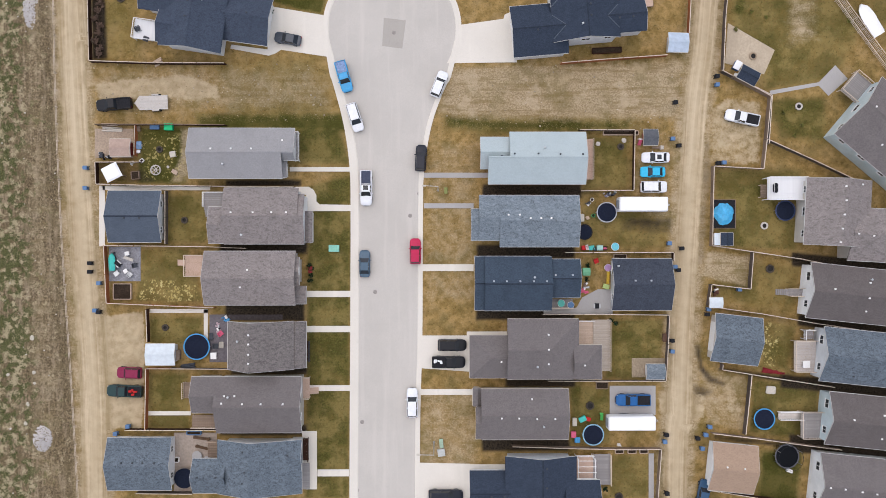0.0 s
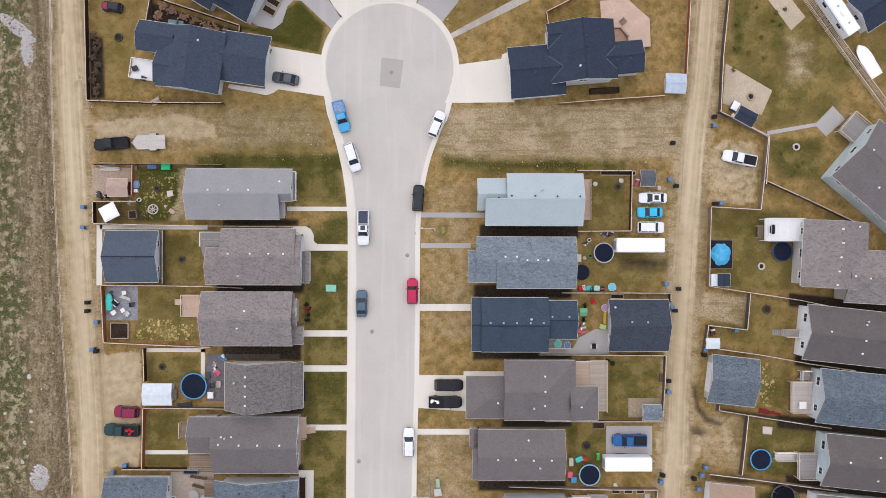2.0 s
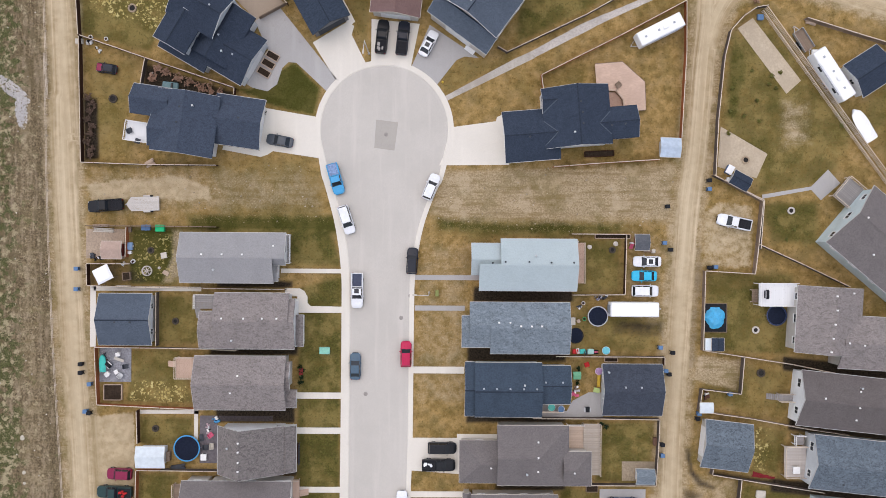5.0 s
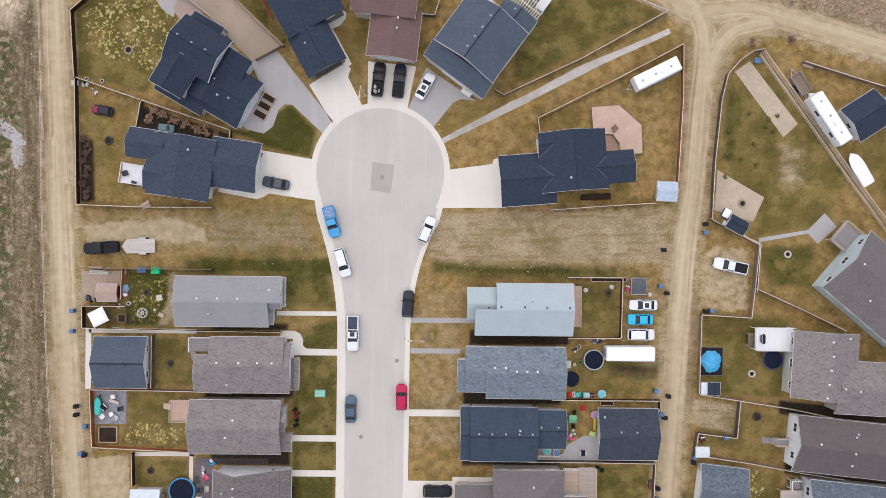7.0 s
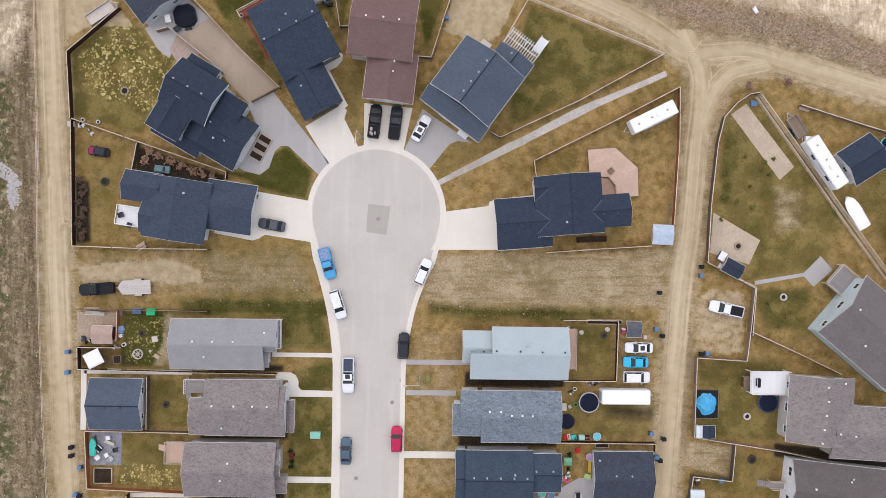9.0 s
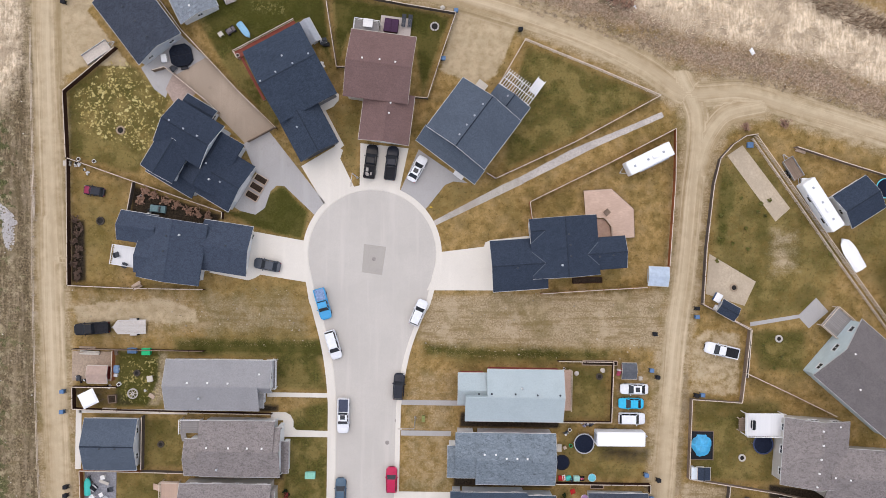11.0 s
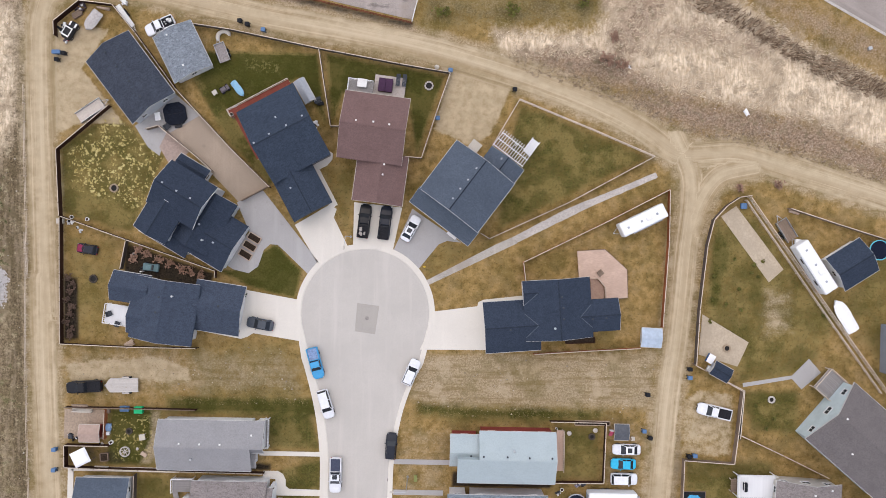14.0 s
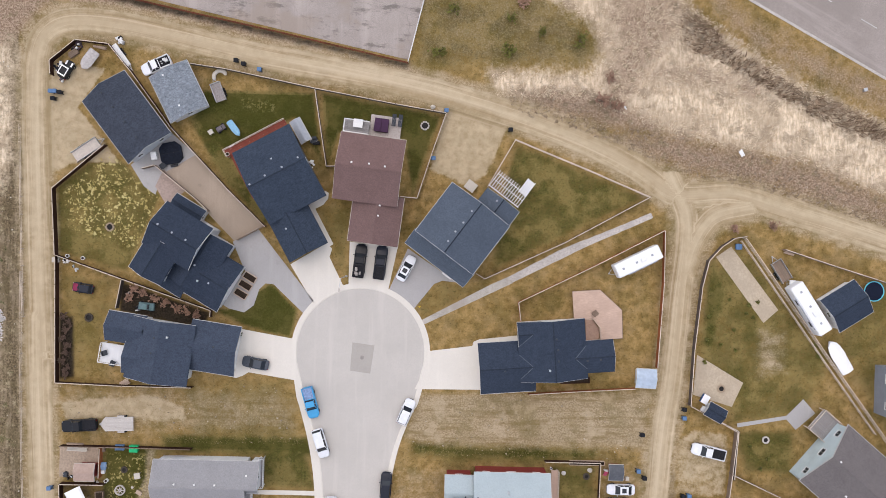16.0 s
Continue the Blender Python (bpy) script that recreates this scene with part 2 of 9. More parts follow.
# ---- building blocks ----
def part(name, bm, material, parent, label="", at=None):
    me = bpy.data.meshes.new(name)
    bm.to_mesh(me)
    bm.free()
    me.materials.append(material)
    ob = new(name, me)
    ob.parent = parent
    if at is not None:
        ob.matrix_basis = at
    return tagged(ob, label)


def again(ob, parent, at):
    """One more piece on the same mesh."""
    o = new(ob.name.split(".")[0], ob.data)
    o.parent = parent
    o.matrix_basis = at
    return o


def thing(name, label, category, at=None, group="", kind=""):
    ob = new(name)
    ob.empty_display_size = 0.3
    if at is not None:
        ob.matrix_basis = at
    return tagged(ob, label, category, group, kind)


def add_box(bm, x0, y0, z0, x1, y1, z1, bevel=0.0):
    r = bmesh.ops.create_cube(bm, size=1.0, matrix=Matrix.LocRotScale(((x0 + x1) / 2, (y0 + y1) / 2, (z0 + z1) / 2), None, (abs(x1 - x0), abs(y1 - y0), abs(z1 - z0))))
    if bevel:
        es = list({e for v in r["verts"] for e in v.link_edges})
        bmesh.ops.bevel(bm, geom=es, offset=bevel, segments=1, affect="EDGES")
    return bm


def box(x0, y0, z0, x1, y1, z1, bevel=0.0):
    return add_box(bmesh.new(), x0, y0, z0, x1, y1, z1, bevel)


def boxes(rows, bevel=0.0):
    bm = bmesh.new()
    for r in rows:
        add_box(bm, *r, bevel)
    return bm


def beam(a, b, w, h, bm=None):
    """A square bar from a to b."""
    bm = bm or bmesh.new()
    a, b = Vector(a), Vector(b)
    d = b - a
    q = d.to_track_quat("X", "Z")
    bmesh.ops.create_cube(bm, size=1.0, matrix=Matrix.LocRotScale((a + b) / 2, q, (d.length, w, h)))
    return bm


def tube(r, z0, z1, r2=None, n=20, bm=None, x=0, y=0):
    bm = bm or bmesh.new()
    bmesh.ops.create_cone(bm, cap_ends=True, segments=n, radius1=r, radius2=r if r2 is None else r2, depth=z1 - z0, matrix=Matrix.Translation((x, y, (z0 + z1) / 2)))
    return bm


def ring(r0, r1, z0, z1, n=28, bm=None):
    bm = bm or bmesh.new()
    rows = []
    for i in range(n):
        c, s = math.cos(2 * math.pi * i / n), math.sin(2 * math.pi * i / n)
        rows.append([bm.verts.new((r * c, r * s, z)) for r, z in ((r0, z0), (r0, z1), (r1, z1), (r1, z0))])
    for i in range(n):
        a, b = rows[i], rows[(i + 1) % n]
        for k in range(4):
            bm.faces.new((a[k], b[k], b[(k + 1) % 4], a[(k + 1) % 4]))
    bmesh.ops.recalc_face_normals(bm, faces=bm.faces)
    return bm


def slab(pts, z0, z1, bm=None):
    """A flat plate with the given outline."""
    bm = bm or bmesh.new()
    lo = [bm.verts.new((x, y, z0)) for x, y in pts]
    hi = [bm.verts.new((x, y, z1)) for x, y in pts]
    n = len(pts)
    faces = [bm.faces.new(hi), bm.faces.new(lo[::-1])]
    faces += [bm.faces.new((lo[i], lo[(i + 1) % n], hi[(i + 1) % n], hi[i])) for i in range(n)]
    bmesh.ops.recalc_face_normals(bm, faces=faces)
    bmesh.ops.triangulate(bm, faces=[f for f in faces if len(f.verts) > 4])
    return bm


def structure(name, bm, material, label="", category=""):
    ob = part(name, bm, material, None)
    return tagged(ob, label, category, "", "structure")


def rect(r):
    x0, y0, x1, y1 = r
    return [(x0, y0), (x1, y0), (x1, y1), (x0, y1)]

# ---- ground: one sheet, whose soil and plant cover follow the lots and lanes; gap shade is painted in ----
WEST_LANE = [(-58.23, -42.6), (-58.71, -21.15), (-60.34, 0.1), (-61.69, 23.27), (-62.46, 42.59), (-61.77, 37.06), (-62.91, 58.21), (-63.77, 79.32), (-63.57, 87.48), (-61.84, 91.37), (-58.06, 93.11), (-50.89, 92.94), (-41.28, 91.3), (-26.82, 88.35), (-12.33, 86.07), (2.22, 83.4),
             (11.96, 80.97), (21.73, 78.05), (31.54, 74.45), (39.43, 70.59), (46.37, 66.41), (56.12, 66.67), (65.98, 64.01), (82.6, 59.28), (115.63, 49.17)]
WEST_LANE.insert(0, (WEST_LANE[0][0] + 1.5, -160))
EAST_LANE = [(41.3, -42.94), (42.09, -29.12), (42.48, -15.48), (43.45, 3.99), (44.72, 23.47), (45.95, 33.72), (46.7, 42.46), (47.27, 50.24), (47.96, 57.04), (47.87, 62.86), (45.36, 68.45)]
EAST_LANE.insert(0, (EAST_LANE[0][0] - 1.0, -160))
EAST_BEND = [(48.01, 53.65), (49.49, 58.52), (52.74, 62.93), (58.08, 64.47)]
PATCHES = []


def patch(outline, channel, strength, softness):
    """One patch of soil or plant cover, or of shade put in as soil."""
    PATCHES.append((outline, channel, strength, softness))


patch([(-96.76, 9.28), (-64.32, 9.98), (-65.42, 67.75), (-66.6, 90.75), (-72.13, 103.99), (-98.7, 103.18)], "weed", 1.0, 1.2)
patch([(-190, -160), ((-60.73, -42.59)[0] + 1, -160), (-60.92, -42.59), (-62.07, -21.15), (-63.61, 0.1), (-64.76, 23.27), (-65.24, 42.58), (-65.53, 42.74), (-190, 60)], "weed", 1.0, 1.2)
# dry reeds and straw past the north lane
patch([(13.26, 86.8), (30.23, 86.81), (32.57, 90.26), (30.97, 95.54), (22.11, 100.11), (40.41, 105.49), (49.44, 96.08), (67.31, 85.92), (85.19, 77.67), (95.28, 69.17), (81.57, 67.35), (68.68, 72.35), (44.12, 77.02), (30.36, 81.97), (14.82, 82.5)], "straw", 1.0, 4.0)
patch([(0.19, 106.2), (22.08, 101.07), (30.94, 96.5), (32.11, 89.28), (28.29, 86.75), (16.62, 87.87), (0.2, 86.91)], "scrub", 0.32, 3.0)
patch([(0.19, 106.2), (22.08, 101.07), (30.94, 96.5), (32.11, 89.28), (28.29, 86.75), (16.62, 87.87), (0.2, 86.91)], "green", 0.62, 4.0)
patch([(45.46, 98.87), (49.38, 98.01), (56.41, 90.95), (66.33, 85.9), (73.27, 82.69), (85.19, 77.67), (85.29, 74.27), (73.4, 78.32), (64.47, 82.44), (52.57, 88.9), (46.15, 91.62)], "soil", 0.6, 3.5)
patch([(44.12, 77.02), (68.68, 72.35), (81.57, 67.35), (85.72, 60.14), (65.9, 66.93), (46.25, 70.77), (34.43, 75.3)], "scrub", 1.0, 6.0)
patch([(26.4, 84.76), (36.17, 83.1), (45.11, 76.57), (34.38, 77.24), (19.72, 80.7), (14.81, 82.98)], "scrub", 0.8, 2.5)
patch([(50.14, 105.78), (58.18, 97.31), (86.95, 84.54), (87.13, 78.7), (69.26, 85.98), (58.35, 91.49), (49.33, 99.95)], "scrub", 0.6, 4.0)
patch([(37.9, 90.9), (50.58, 90.3), (58.49, 86.64), (51.74, 83.54), (38.06, 85.09)], "scrub", 0.6, 4.0)
patch([(30.32, 83.42), (34.7, 83.25), (35.76, 80.18), (30.9, 80.24)], "soil", 0.55, 3.0)
patch([(46, 96.95), (50.43, 95.62), (52.51, 90.84), (47.11, 92.14)], "soil", 0.6, 3.0)
patch([(14.79, 83.66), (26.45, 82.83), (27.49, 80.44), (15.82, 81.56)], "soil", 0.35, 3.0)
patch([(-97.61, 62), (-70, 61), (-66.2, 68), (-66.79, 90.74), (-72.13, 103.99), (-98.7, 103.18)], "straw", 0.62, 3.0)
patch([(-68.41, -42.57), (-63.03, -42.58), (-63.99, -21.15), (-65.34, 0.1), (-66.3, 23.27), (-66.87, 42.57), (-66.58, 42.72), (-69.83, 42.64), (-70.52, 32.91), (-69.37, -5.69)], "bare", 0.42, 3.0)
patch([(-190, -160), (-72, -160), (-68.03, -42.57), (-68.99, -5.69), (-70.14, 32.91), (-69.64, 42.64), (-71.33, 67.59), (-190, 60)], "green", 1.0, 3.0)
patch([(31.73, 103.29), (40.41, 105.49), (48.95, 96.06), (43.79, 89.13), (38.16, 81.22), (31.32, 82.48), (33.55, 89.81)], "scrub", 0.75, 5.0)
patch([(54.53, 88.47), (61.44, 85.76), (61.55, 81.88), (55.67, 82.68)], "scrub", 0.7, 3.0)
patch([(-60, 98.6), (-55.5, 98.8), (-0.4, 87.3), (0.2, 85.6), (-12.3, 88.9), (-27, 91.2), (-41.3, 94.3), (-51, 95.9), (-58, 96.2)], "scrub", 0.9, 1.0)
patch([(-60, 99.2), (-55.5, 99.2), (-0.4, 87.7), (-0.6, 86.7), (-27, 92), (-55, 97.6)], "soil", 0.8, 1.0)
patch([(-98, 89), (-72, 88), (-66.2, 91), (-62.5, 95.5), (-57, 98.4), (-53, 112), (-98, 112)], "scrub", 0.95, 3.0)
# vacant lots
patch([(-58.52, 28.11), (-51.3, 29.29), (-42.63, 29.89), (-37.81, 28.16), (-36.65, 26.03), (-41.67, 25.44), (-52.26, 26), (-57.07, 24.73)], "dirt", 0.95, 1.6)
patch([(-23.81, 22.86), (-17.52, 24.33), (-14.81, 14.64), (-22.36, 13.66)], "green", 0.5, 2.0)
patch([(1.86, 22.91), (33.49, 22.28), (33.49, 20.34), (12.55, 19.72), (1.86, 20.97)], "green", 1.0, 1.6)
patch([(2.84, 31.16), (43.26, 32.43), (42.28, 22.4), (2.84, 22.6), (0.41, 24.2)], "bare", 0.85, 1.6)
patch([(-58.03, 31.01), (-20.42, 31.1), (-17.52, 24.2), (-58.03, 23.2)], "bare", 0.5, 2.0)
# parking pads of bare soil on the lanes
patch([(-57.55, -11.5), (-49.86, -10.54), (-49.57, -19.24), (-50.15, -30.84), (-57.07, -30.82)], "dirt", 0.8, 0.8)
patch([(-60.77, 86.12), (-51.68, 85.43), (-56.3, 78.57), (-48.91, 69.16), (-57.04, 68.94), (-61.29, 66.9), (-62.05, 79.37)], "dirt", 0.8, 0.8)
patch([(6.17, 80.32), (17.36, 78.22), (13.24, 68.91), (9.9, 66.89), (3.54, 69.62)], "dirt", 0.9, 1.2)
patch([(50.1, 26.41), (56.46, 25.45), (56.27, 14.23), (47.17, 14.71), (47.17, 24.45)], "dirt", 0.55, 0.8)
patch([(46.68, -0.39), (54.51, -1.07), (53.72, -6.53), (45.7, -4.77)], "bare", 0.8, 0.6)
patch([(45.21, -20.36), (54.02, -22.13), (53.14, -31.09), (46.68, -30.1)], "bare", 0.55, 0.8)
patch([(43.26, -24.25), (46.68, -25.23), (46.68, -29.61), (43.26, -29.12)], "dirt", 0.6, 0.8)
patch([(38.37, -24.24), (40.82, -24.24), (40.82, -29.11), (38.37, -28.62)], "dirt", 0.7, 0.8)
patch([(34.47, 20.05), (42.28, 20.06), (41.79, 8.86), (33.98, 8.86)], "bare", 0.35, 1.0)
patch([(32.03, 5.45), (40.82, 5.45), (40.82, 2.53), (32.03, 3.02)], "soil", 0.5, 0.8)
patch([(45.7, 20.07), (47.85, 18.61), (46.68, -2.83), (44.72, -2.82)], "soil", 0.35, 0.8)
patch([(44.7, -16.5), (45.5, -16.6), (46.2, -20.0), (47.6, -21.9), (50.0, -23.0), (49.8, -23.8), (46.9, -23.0), (45.2, -20.6)], "soil", 0.72, 0.7)
patch([(44.2, -23.2), (46.2, -23.6), (48.0, -24.6), (46.4, -25.6), (45.3, -27.4), (44.3, -27.2)], "soil", 0.6, 0.9)
patch([(49.5, -24.5), (53, -24.0), (53.2, -29), (50, -29.5)], "dirt", 0.5, 1.2)
# front lawns worn to straw
patch([(-1.2, 18.5), (7.5, 18.5), (7.5, -9), (-2.2, -9)], "bare", 0.4, 1.5)
patch([(-2.6, -24), (7.5, -24), (7.5, -45), (-3, -45)], "bare", 0.5, 1.5)
# lawns, greener
patch([(-21.87, 10.75), (-14.42, 12.7), (-14.91, -42.75), (-22.36, -42.72)], "green", 0.78, 0.6)
patch([(-23.81, 20.92), (-16.55, 21.42), (-14.62, 14.64), (-23.81, 14.63)], "green", 0.85, 1.0)
patch([(-37.33, 31.54), (-20.42, 32.56), (-16.55, 21.9), (-35.88, 21.87)], "green", 0.5, 3.0)
patch([(-50.82, 20.88), (-41.67, 20.89), (-42.63, 11.22), (-50.82, 11.21)], "green", 1.0, 0.8)
patch([(-46, 9.28), (-39.26, 9.29), (-39.26, 1.06), (-46, 1.06)], "green", 0.65, 0.6)
patch([(-50.34, 0.1), (-42.15, 0.1), (-39.74, -9.09), (-51.3, -9.09)], "green", 0.6, 0.5)
patch([(-48.89, -11.5), (-39.74, -11.51), (-39.74, -16.35), (-48.89, -16.34)], "green", 0.65, 0.6)
patch([(-49.18, -21.17), (-42.15, -21.18), (-42.15, -30.86), (-49.18, -30.84)], "green", 0.65, 0.6)
patch([(25.69, 19.55), (33.49, 19.56), (33.01, 10.31), (25.69, 10.31)], "green", 0.65, 0.8)
patch([(25.21, 8.85), (40.82, 4.97), (40.33, 0.1), (25.21, 0.1)], "green", 0.5, 0.8)
patch([(30.57, -12.06), (39.35, -12.07), (38.86, -22.29), (29.11, -22.28)], "green", 0.7, 0.5)
patch([(23.26, -23.43), (30.08, -23.74), (30.08, -33.47), (23.26, -33.45)], "green", 0.7, 0.5)
patch([(30.57, -35.41), (37.4, -35.43), (36.42, -42.92), (29.59, -42.9)], "green", 0.6, 0.5)
patch([(48.15, 13.74), (63.32, 13.75), (62.34, -0.39), (48.15, 0.58)], "green", 0.65, 0.8)
patch([(57.44, 25.93), (67.25, 26.44), (67.74, 18.64), (59.4, 19.11)], "green", 0.75, 1.2)
patch([(56.46, -12.58), (62.34, -13.07), (60.87, -20.87), (55.97, -20.37)], "green", 0.6, 0.8)
patch([(54.7, -22.52), (66.26, -24.29), (65.28, -33.07), (54.02, -31.58)], "green", 0.7, 0.6)
patch([(48, -1.5), (63, -2.8), (62, -10), (47.5, -9)], "green", 0.5, 1.0)
patch([(-41, 23.2), (-15.8, 23.4), (-15, 20), (-41, 20.2)], "green", 0.95, 1.0)
patch([(55.97, -34.51), (63.32, -35.02), (62.34, -44.77), (55.49, -43.77)], "green", 0.95, 0.8)
patch([(53.05, 54.43), (57.33, 58.43), (73.59, 38.37), (68.97, 28.5), (57.24, 27.25), (50.04, 39.75)], "green", 0.6, 1.5)
patch([(61.19, 43.44), (65.6, 43.06), (65.8, 36.23), (60.93, 35.14)], "bare", 0.6, 2.0)
patch([(50.99, 40.75), (52.07, 54.41), (53.02, 55.4), (55.63, 49.63), (52.97, 39.83)], "green", 0.9, 1.0)
patch([(74.45, 42.3), (82.8, 52.26), (91.45, 32.93), (83.56, 26.88)], "green", 0.55, 1.5)
patch([(-33.46, 44.98), (-30.57, 44.77), (-22.99, 49.59), (-18.53, 44.87), (-19.38, 40.01), (-27.62, 42.23)], "green", 1.0, 0.5)
patch([(-59.82, 65.02), (-51.35, 71.5), (-42.08, 64.05), (-47.53, 50.9), (-59.57, 53.97)], "green", 0.7, 0.6)
patch([(-37.11, 77.18), (-35.31, 82.05), (-16.56, 82.1), (-14.82, 70.09), (-19.82, 77.67), (-31.22, 71.57)], "green", 1.0, 0.6)
patch([(-38.08, 77.64), (-36.2, 79.14), (-31.22, 71.57), (-23.26, 60.69), (-24.19, 59.41), (-31.09, 66.27)], "green", 0.85, 0.6)
patch([(-15.12, 82.14), (5.24, 78.85), (0.75, 65.19), (-0.93, 74.33), (-12.06, 75.47), (-13.86, 70.11)], "green", 0.95, 0.6)
patch([(-15.62, 63.31), (-9.81, 62.5), (-10.48, 50.88), (-13.54, 57.57)], "green", 0.45, 0.8)
patch([(16.66, 68.04), (18.43, 74.38), (40.54, 65.77), (14.64, 52.48)], "green", 0.74, 0.8)
patch([(1.74, 45.37), (5.01, 50.3), (12.78, 49.53), (4.19, 44.47)], "green", 0.4, 0.8)
patch([(-58.53, 50.62), (-49.88, 48.92), (-50.72, 44.07), (-54.29, 32.41), (-57.16, 32.35)], "green", 0.35, 0.8)
patch([(-58.84, 42.91), (-56.45, 42.97), (-56.01, 32.37), (-58.6, 32.31)], "soil", 0.9, 0.5)
patch([(-48.43, 49.0), (-33.2, 44.2), (-34.5, 41.4), (-48.6, 44.0)], "soil", 0.9, 0.5)
patch([(-43.4, 20.6), (-42.05, 20.6), (-42.25, 11.9), (-45.52, 11.22), (-43.79, 15.57)], "bare", 0.75, 0.8)
patch([(-58.03, 14.59), (-51.3, 14.59), (-46.49, 11.31), (-58.03, 11.11)], "soil", 0.5, 0.8)
patch([(33.01, 5.45), (37.89, 5.16), (39.84, 3.99), (33.98, 3.8)], "soil", 0.75, 1.0)
patch([(34.96, 8.86), (41.3, 8.86), (41.01, 3.99), (36.91, 5.94)], "bare", 0.6, 1.5)
# side yards between neighbouring houses, their shade painted on as dark soil
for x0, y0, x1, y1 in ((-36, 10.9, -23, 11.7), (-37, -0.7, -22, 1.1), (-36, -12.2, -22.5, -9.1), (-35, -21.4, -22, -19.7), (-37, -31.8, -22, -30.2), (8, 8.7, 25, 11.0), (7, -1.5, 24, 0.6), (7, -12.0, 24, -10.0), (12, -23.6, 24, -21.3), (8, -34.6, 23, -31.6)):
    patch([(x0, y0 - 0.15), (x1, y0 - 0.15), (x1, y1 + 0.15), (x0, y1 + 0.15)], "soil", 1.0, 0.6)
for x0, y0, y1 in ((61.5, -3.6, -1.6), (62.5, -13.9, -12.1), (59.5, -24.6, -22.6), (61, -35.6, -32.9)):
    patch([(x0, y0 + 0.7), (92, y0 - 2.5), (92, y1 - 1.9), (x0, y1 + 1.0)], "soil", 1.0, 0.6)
# shade beside two fences, painted on as dark soil strips
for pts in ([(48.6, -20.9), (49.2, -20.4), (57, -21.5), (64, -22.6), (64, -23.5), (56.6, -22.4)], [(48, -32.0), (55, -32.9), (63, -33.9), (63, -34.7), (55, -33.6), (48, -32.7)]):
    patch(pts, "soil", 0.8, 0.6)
# beds of dead leaves on the lawns
patch([(-50.34, 19.91), (-42.63, 19.92), (-42.82, 11.7), (-49.86, 11.7)], "spots", 0.45, 1.0)
patch([(-29.54, 81.73), (-21.82, 80.5), (-22.72, 78.07), (-28.5, 78.39)], "spots", 0.28, 1.0)
patch([(-58.36, 64.1), (-51.34, 71.02), (-42.55, 63.56), (-46.18, 54.79), (-57.75, 58.34)], "spots", 1.0, 1.0)
patch([(-49.38, -5.22), (-41.19, -5.71), (-40.7, -9.09), (-50.82, -8.6)], "spots", 1.0, 0.6)
patch([(56.46, -12.58), (59.89, -13.07), (58.42, -20.38), (55.97, -19.4)], "spots", 0.8, 0.6)


def off_line(px, py, pts):
    """Distance of each place to a line of points."""
    best = np.full(px.shape, 1e9)
    for (ax, ay), (bx, by) in zip(pts, pts[1:]):
        dx, dy = bx - ax, by - ay
        k = np.clip(((px - ax) * dx + (py - ay) * dy) / (dx * dx + dy * dy), 0, 1)
        best = np.minimum(best, np.hypot(px - ax - k * dx, py - ay - k * dy))
    return best


def inside(px, py, pts):
    odd = np.zeros(px.shape, bool)
    for (ax, ay), (bx, by) in zip(pts, pts[1:] + pts[:1]):
        if ay != by:
            odd ^= ((ay > py) != (by > py)) & (px < (bx - ax) * (py - ay) / (by - ay) + ax)
    return odd


def cover(px, py, pts, soft):
    """1 inside an outline, 0 outside, with a soft rim."""
    d = off_line(px, py, pts + pts[:1])
    d = np.where(inside(px, py, pts), d, -d)
    k = np.clip(d / soft * 0.5 + 0.5, 0, 1)
    return k * k * (3 - 2 * k)


def smooth(pts, steps=6):
    """A rounder line through the same places."""
    out = []
    for i in range(len(pts) - 1):
        p0, p1, p2, p3 = (np.array(pts[max(0, min(len(pts) - 1, i + k))]) for k in (-1, 0, 1, 2))
        for s in range(steps):
            t = s / steps
            v = 0.5 * (2 * p1 + (p2 - p0) * t + (2 * p0 - 5 * p1 + 4 * p2 - p3) * t * t + (3 * p1 - p0 - 3 * p2 + p3) * t ** 3)
            out.append((float(v[0]), float(v[1])))
    return out + [tuple(pts[-1])]


FAR = [220, 360, 700, 1500, 4000]
gx = np.concatenate([[-v for v in FAR[::-1]], np.arange(-100, 105.1, 0.42), FAR])
gy = np.concatenate([[-v for v in FAR[::-1]], np.arange(-60, 112.1, 0.42), FAR])
GX, GY = np.meshgrid(gx, gy)
# soil also holds the shade painted between houses and along fences
chan = {k: np.zeros(GX.shape) for k in ("dirt", "green", "straw", "bare", "soil", "weed", "spots", "scrub")}
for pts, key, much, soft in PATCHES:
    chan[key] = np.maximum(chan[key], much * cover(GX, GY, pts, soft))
near, side, run = np.full(GX.shape, 1e9), np.zeros(GX.shape), np.zeros(GX.shape)
for lane, half in ((WEST_LANE, 1.95), (EAST_LANE, 1.75), (EAST_BEND, 1.7)):
    line, done = smooth(lane), 0.0
    d = off_line(GX, GY, line)
    for (ax, ay), (bx, by) in zip(line, line[1:]):
        dx, dy = bx - ax, by - ay
        size = math.hypot(dx, dy)
        k = np.clip(((GX - ax) * dx + (GY - ay) * dy) / size ** 2, 0, 1)
        e = np.hypot(GX - ax - k * dx, GY - ay - k * dy)
        new_best = e < near
        side = np.where(new_best, ((GX - ax) * dy - (GY - ay) * dx) / size, side)
        run = np.where(new_best, done + k * size, run)
        near = np.minimum(near, e)
        done += size
    k = np.clip((half + 1.3 - d) / 2.0, 0, 1)
    chan["dirt"] = np.maximum(chan["dirt"], k * k * (3 - 2 * k))
    chan["bare"] = np.maximum(chan["bare"], 0.7 * np.clip((half + 2.4 - d) / 1.6, 0, 1))
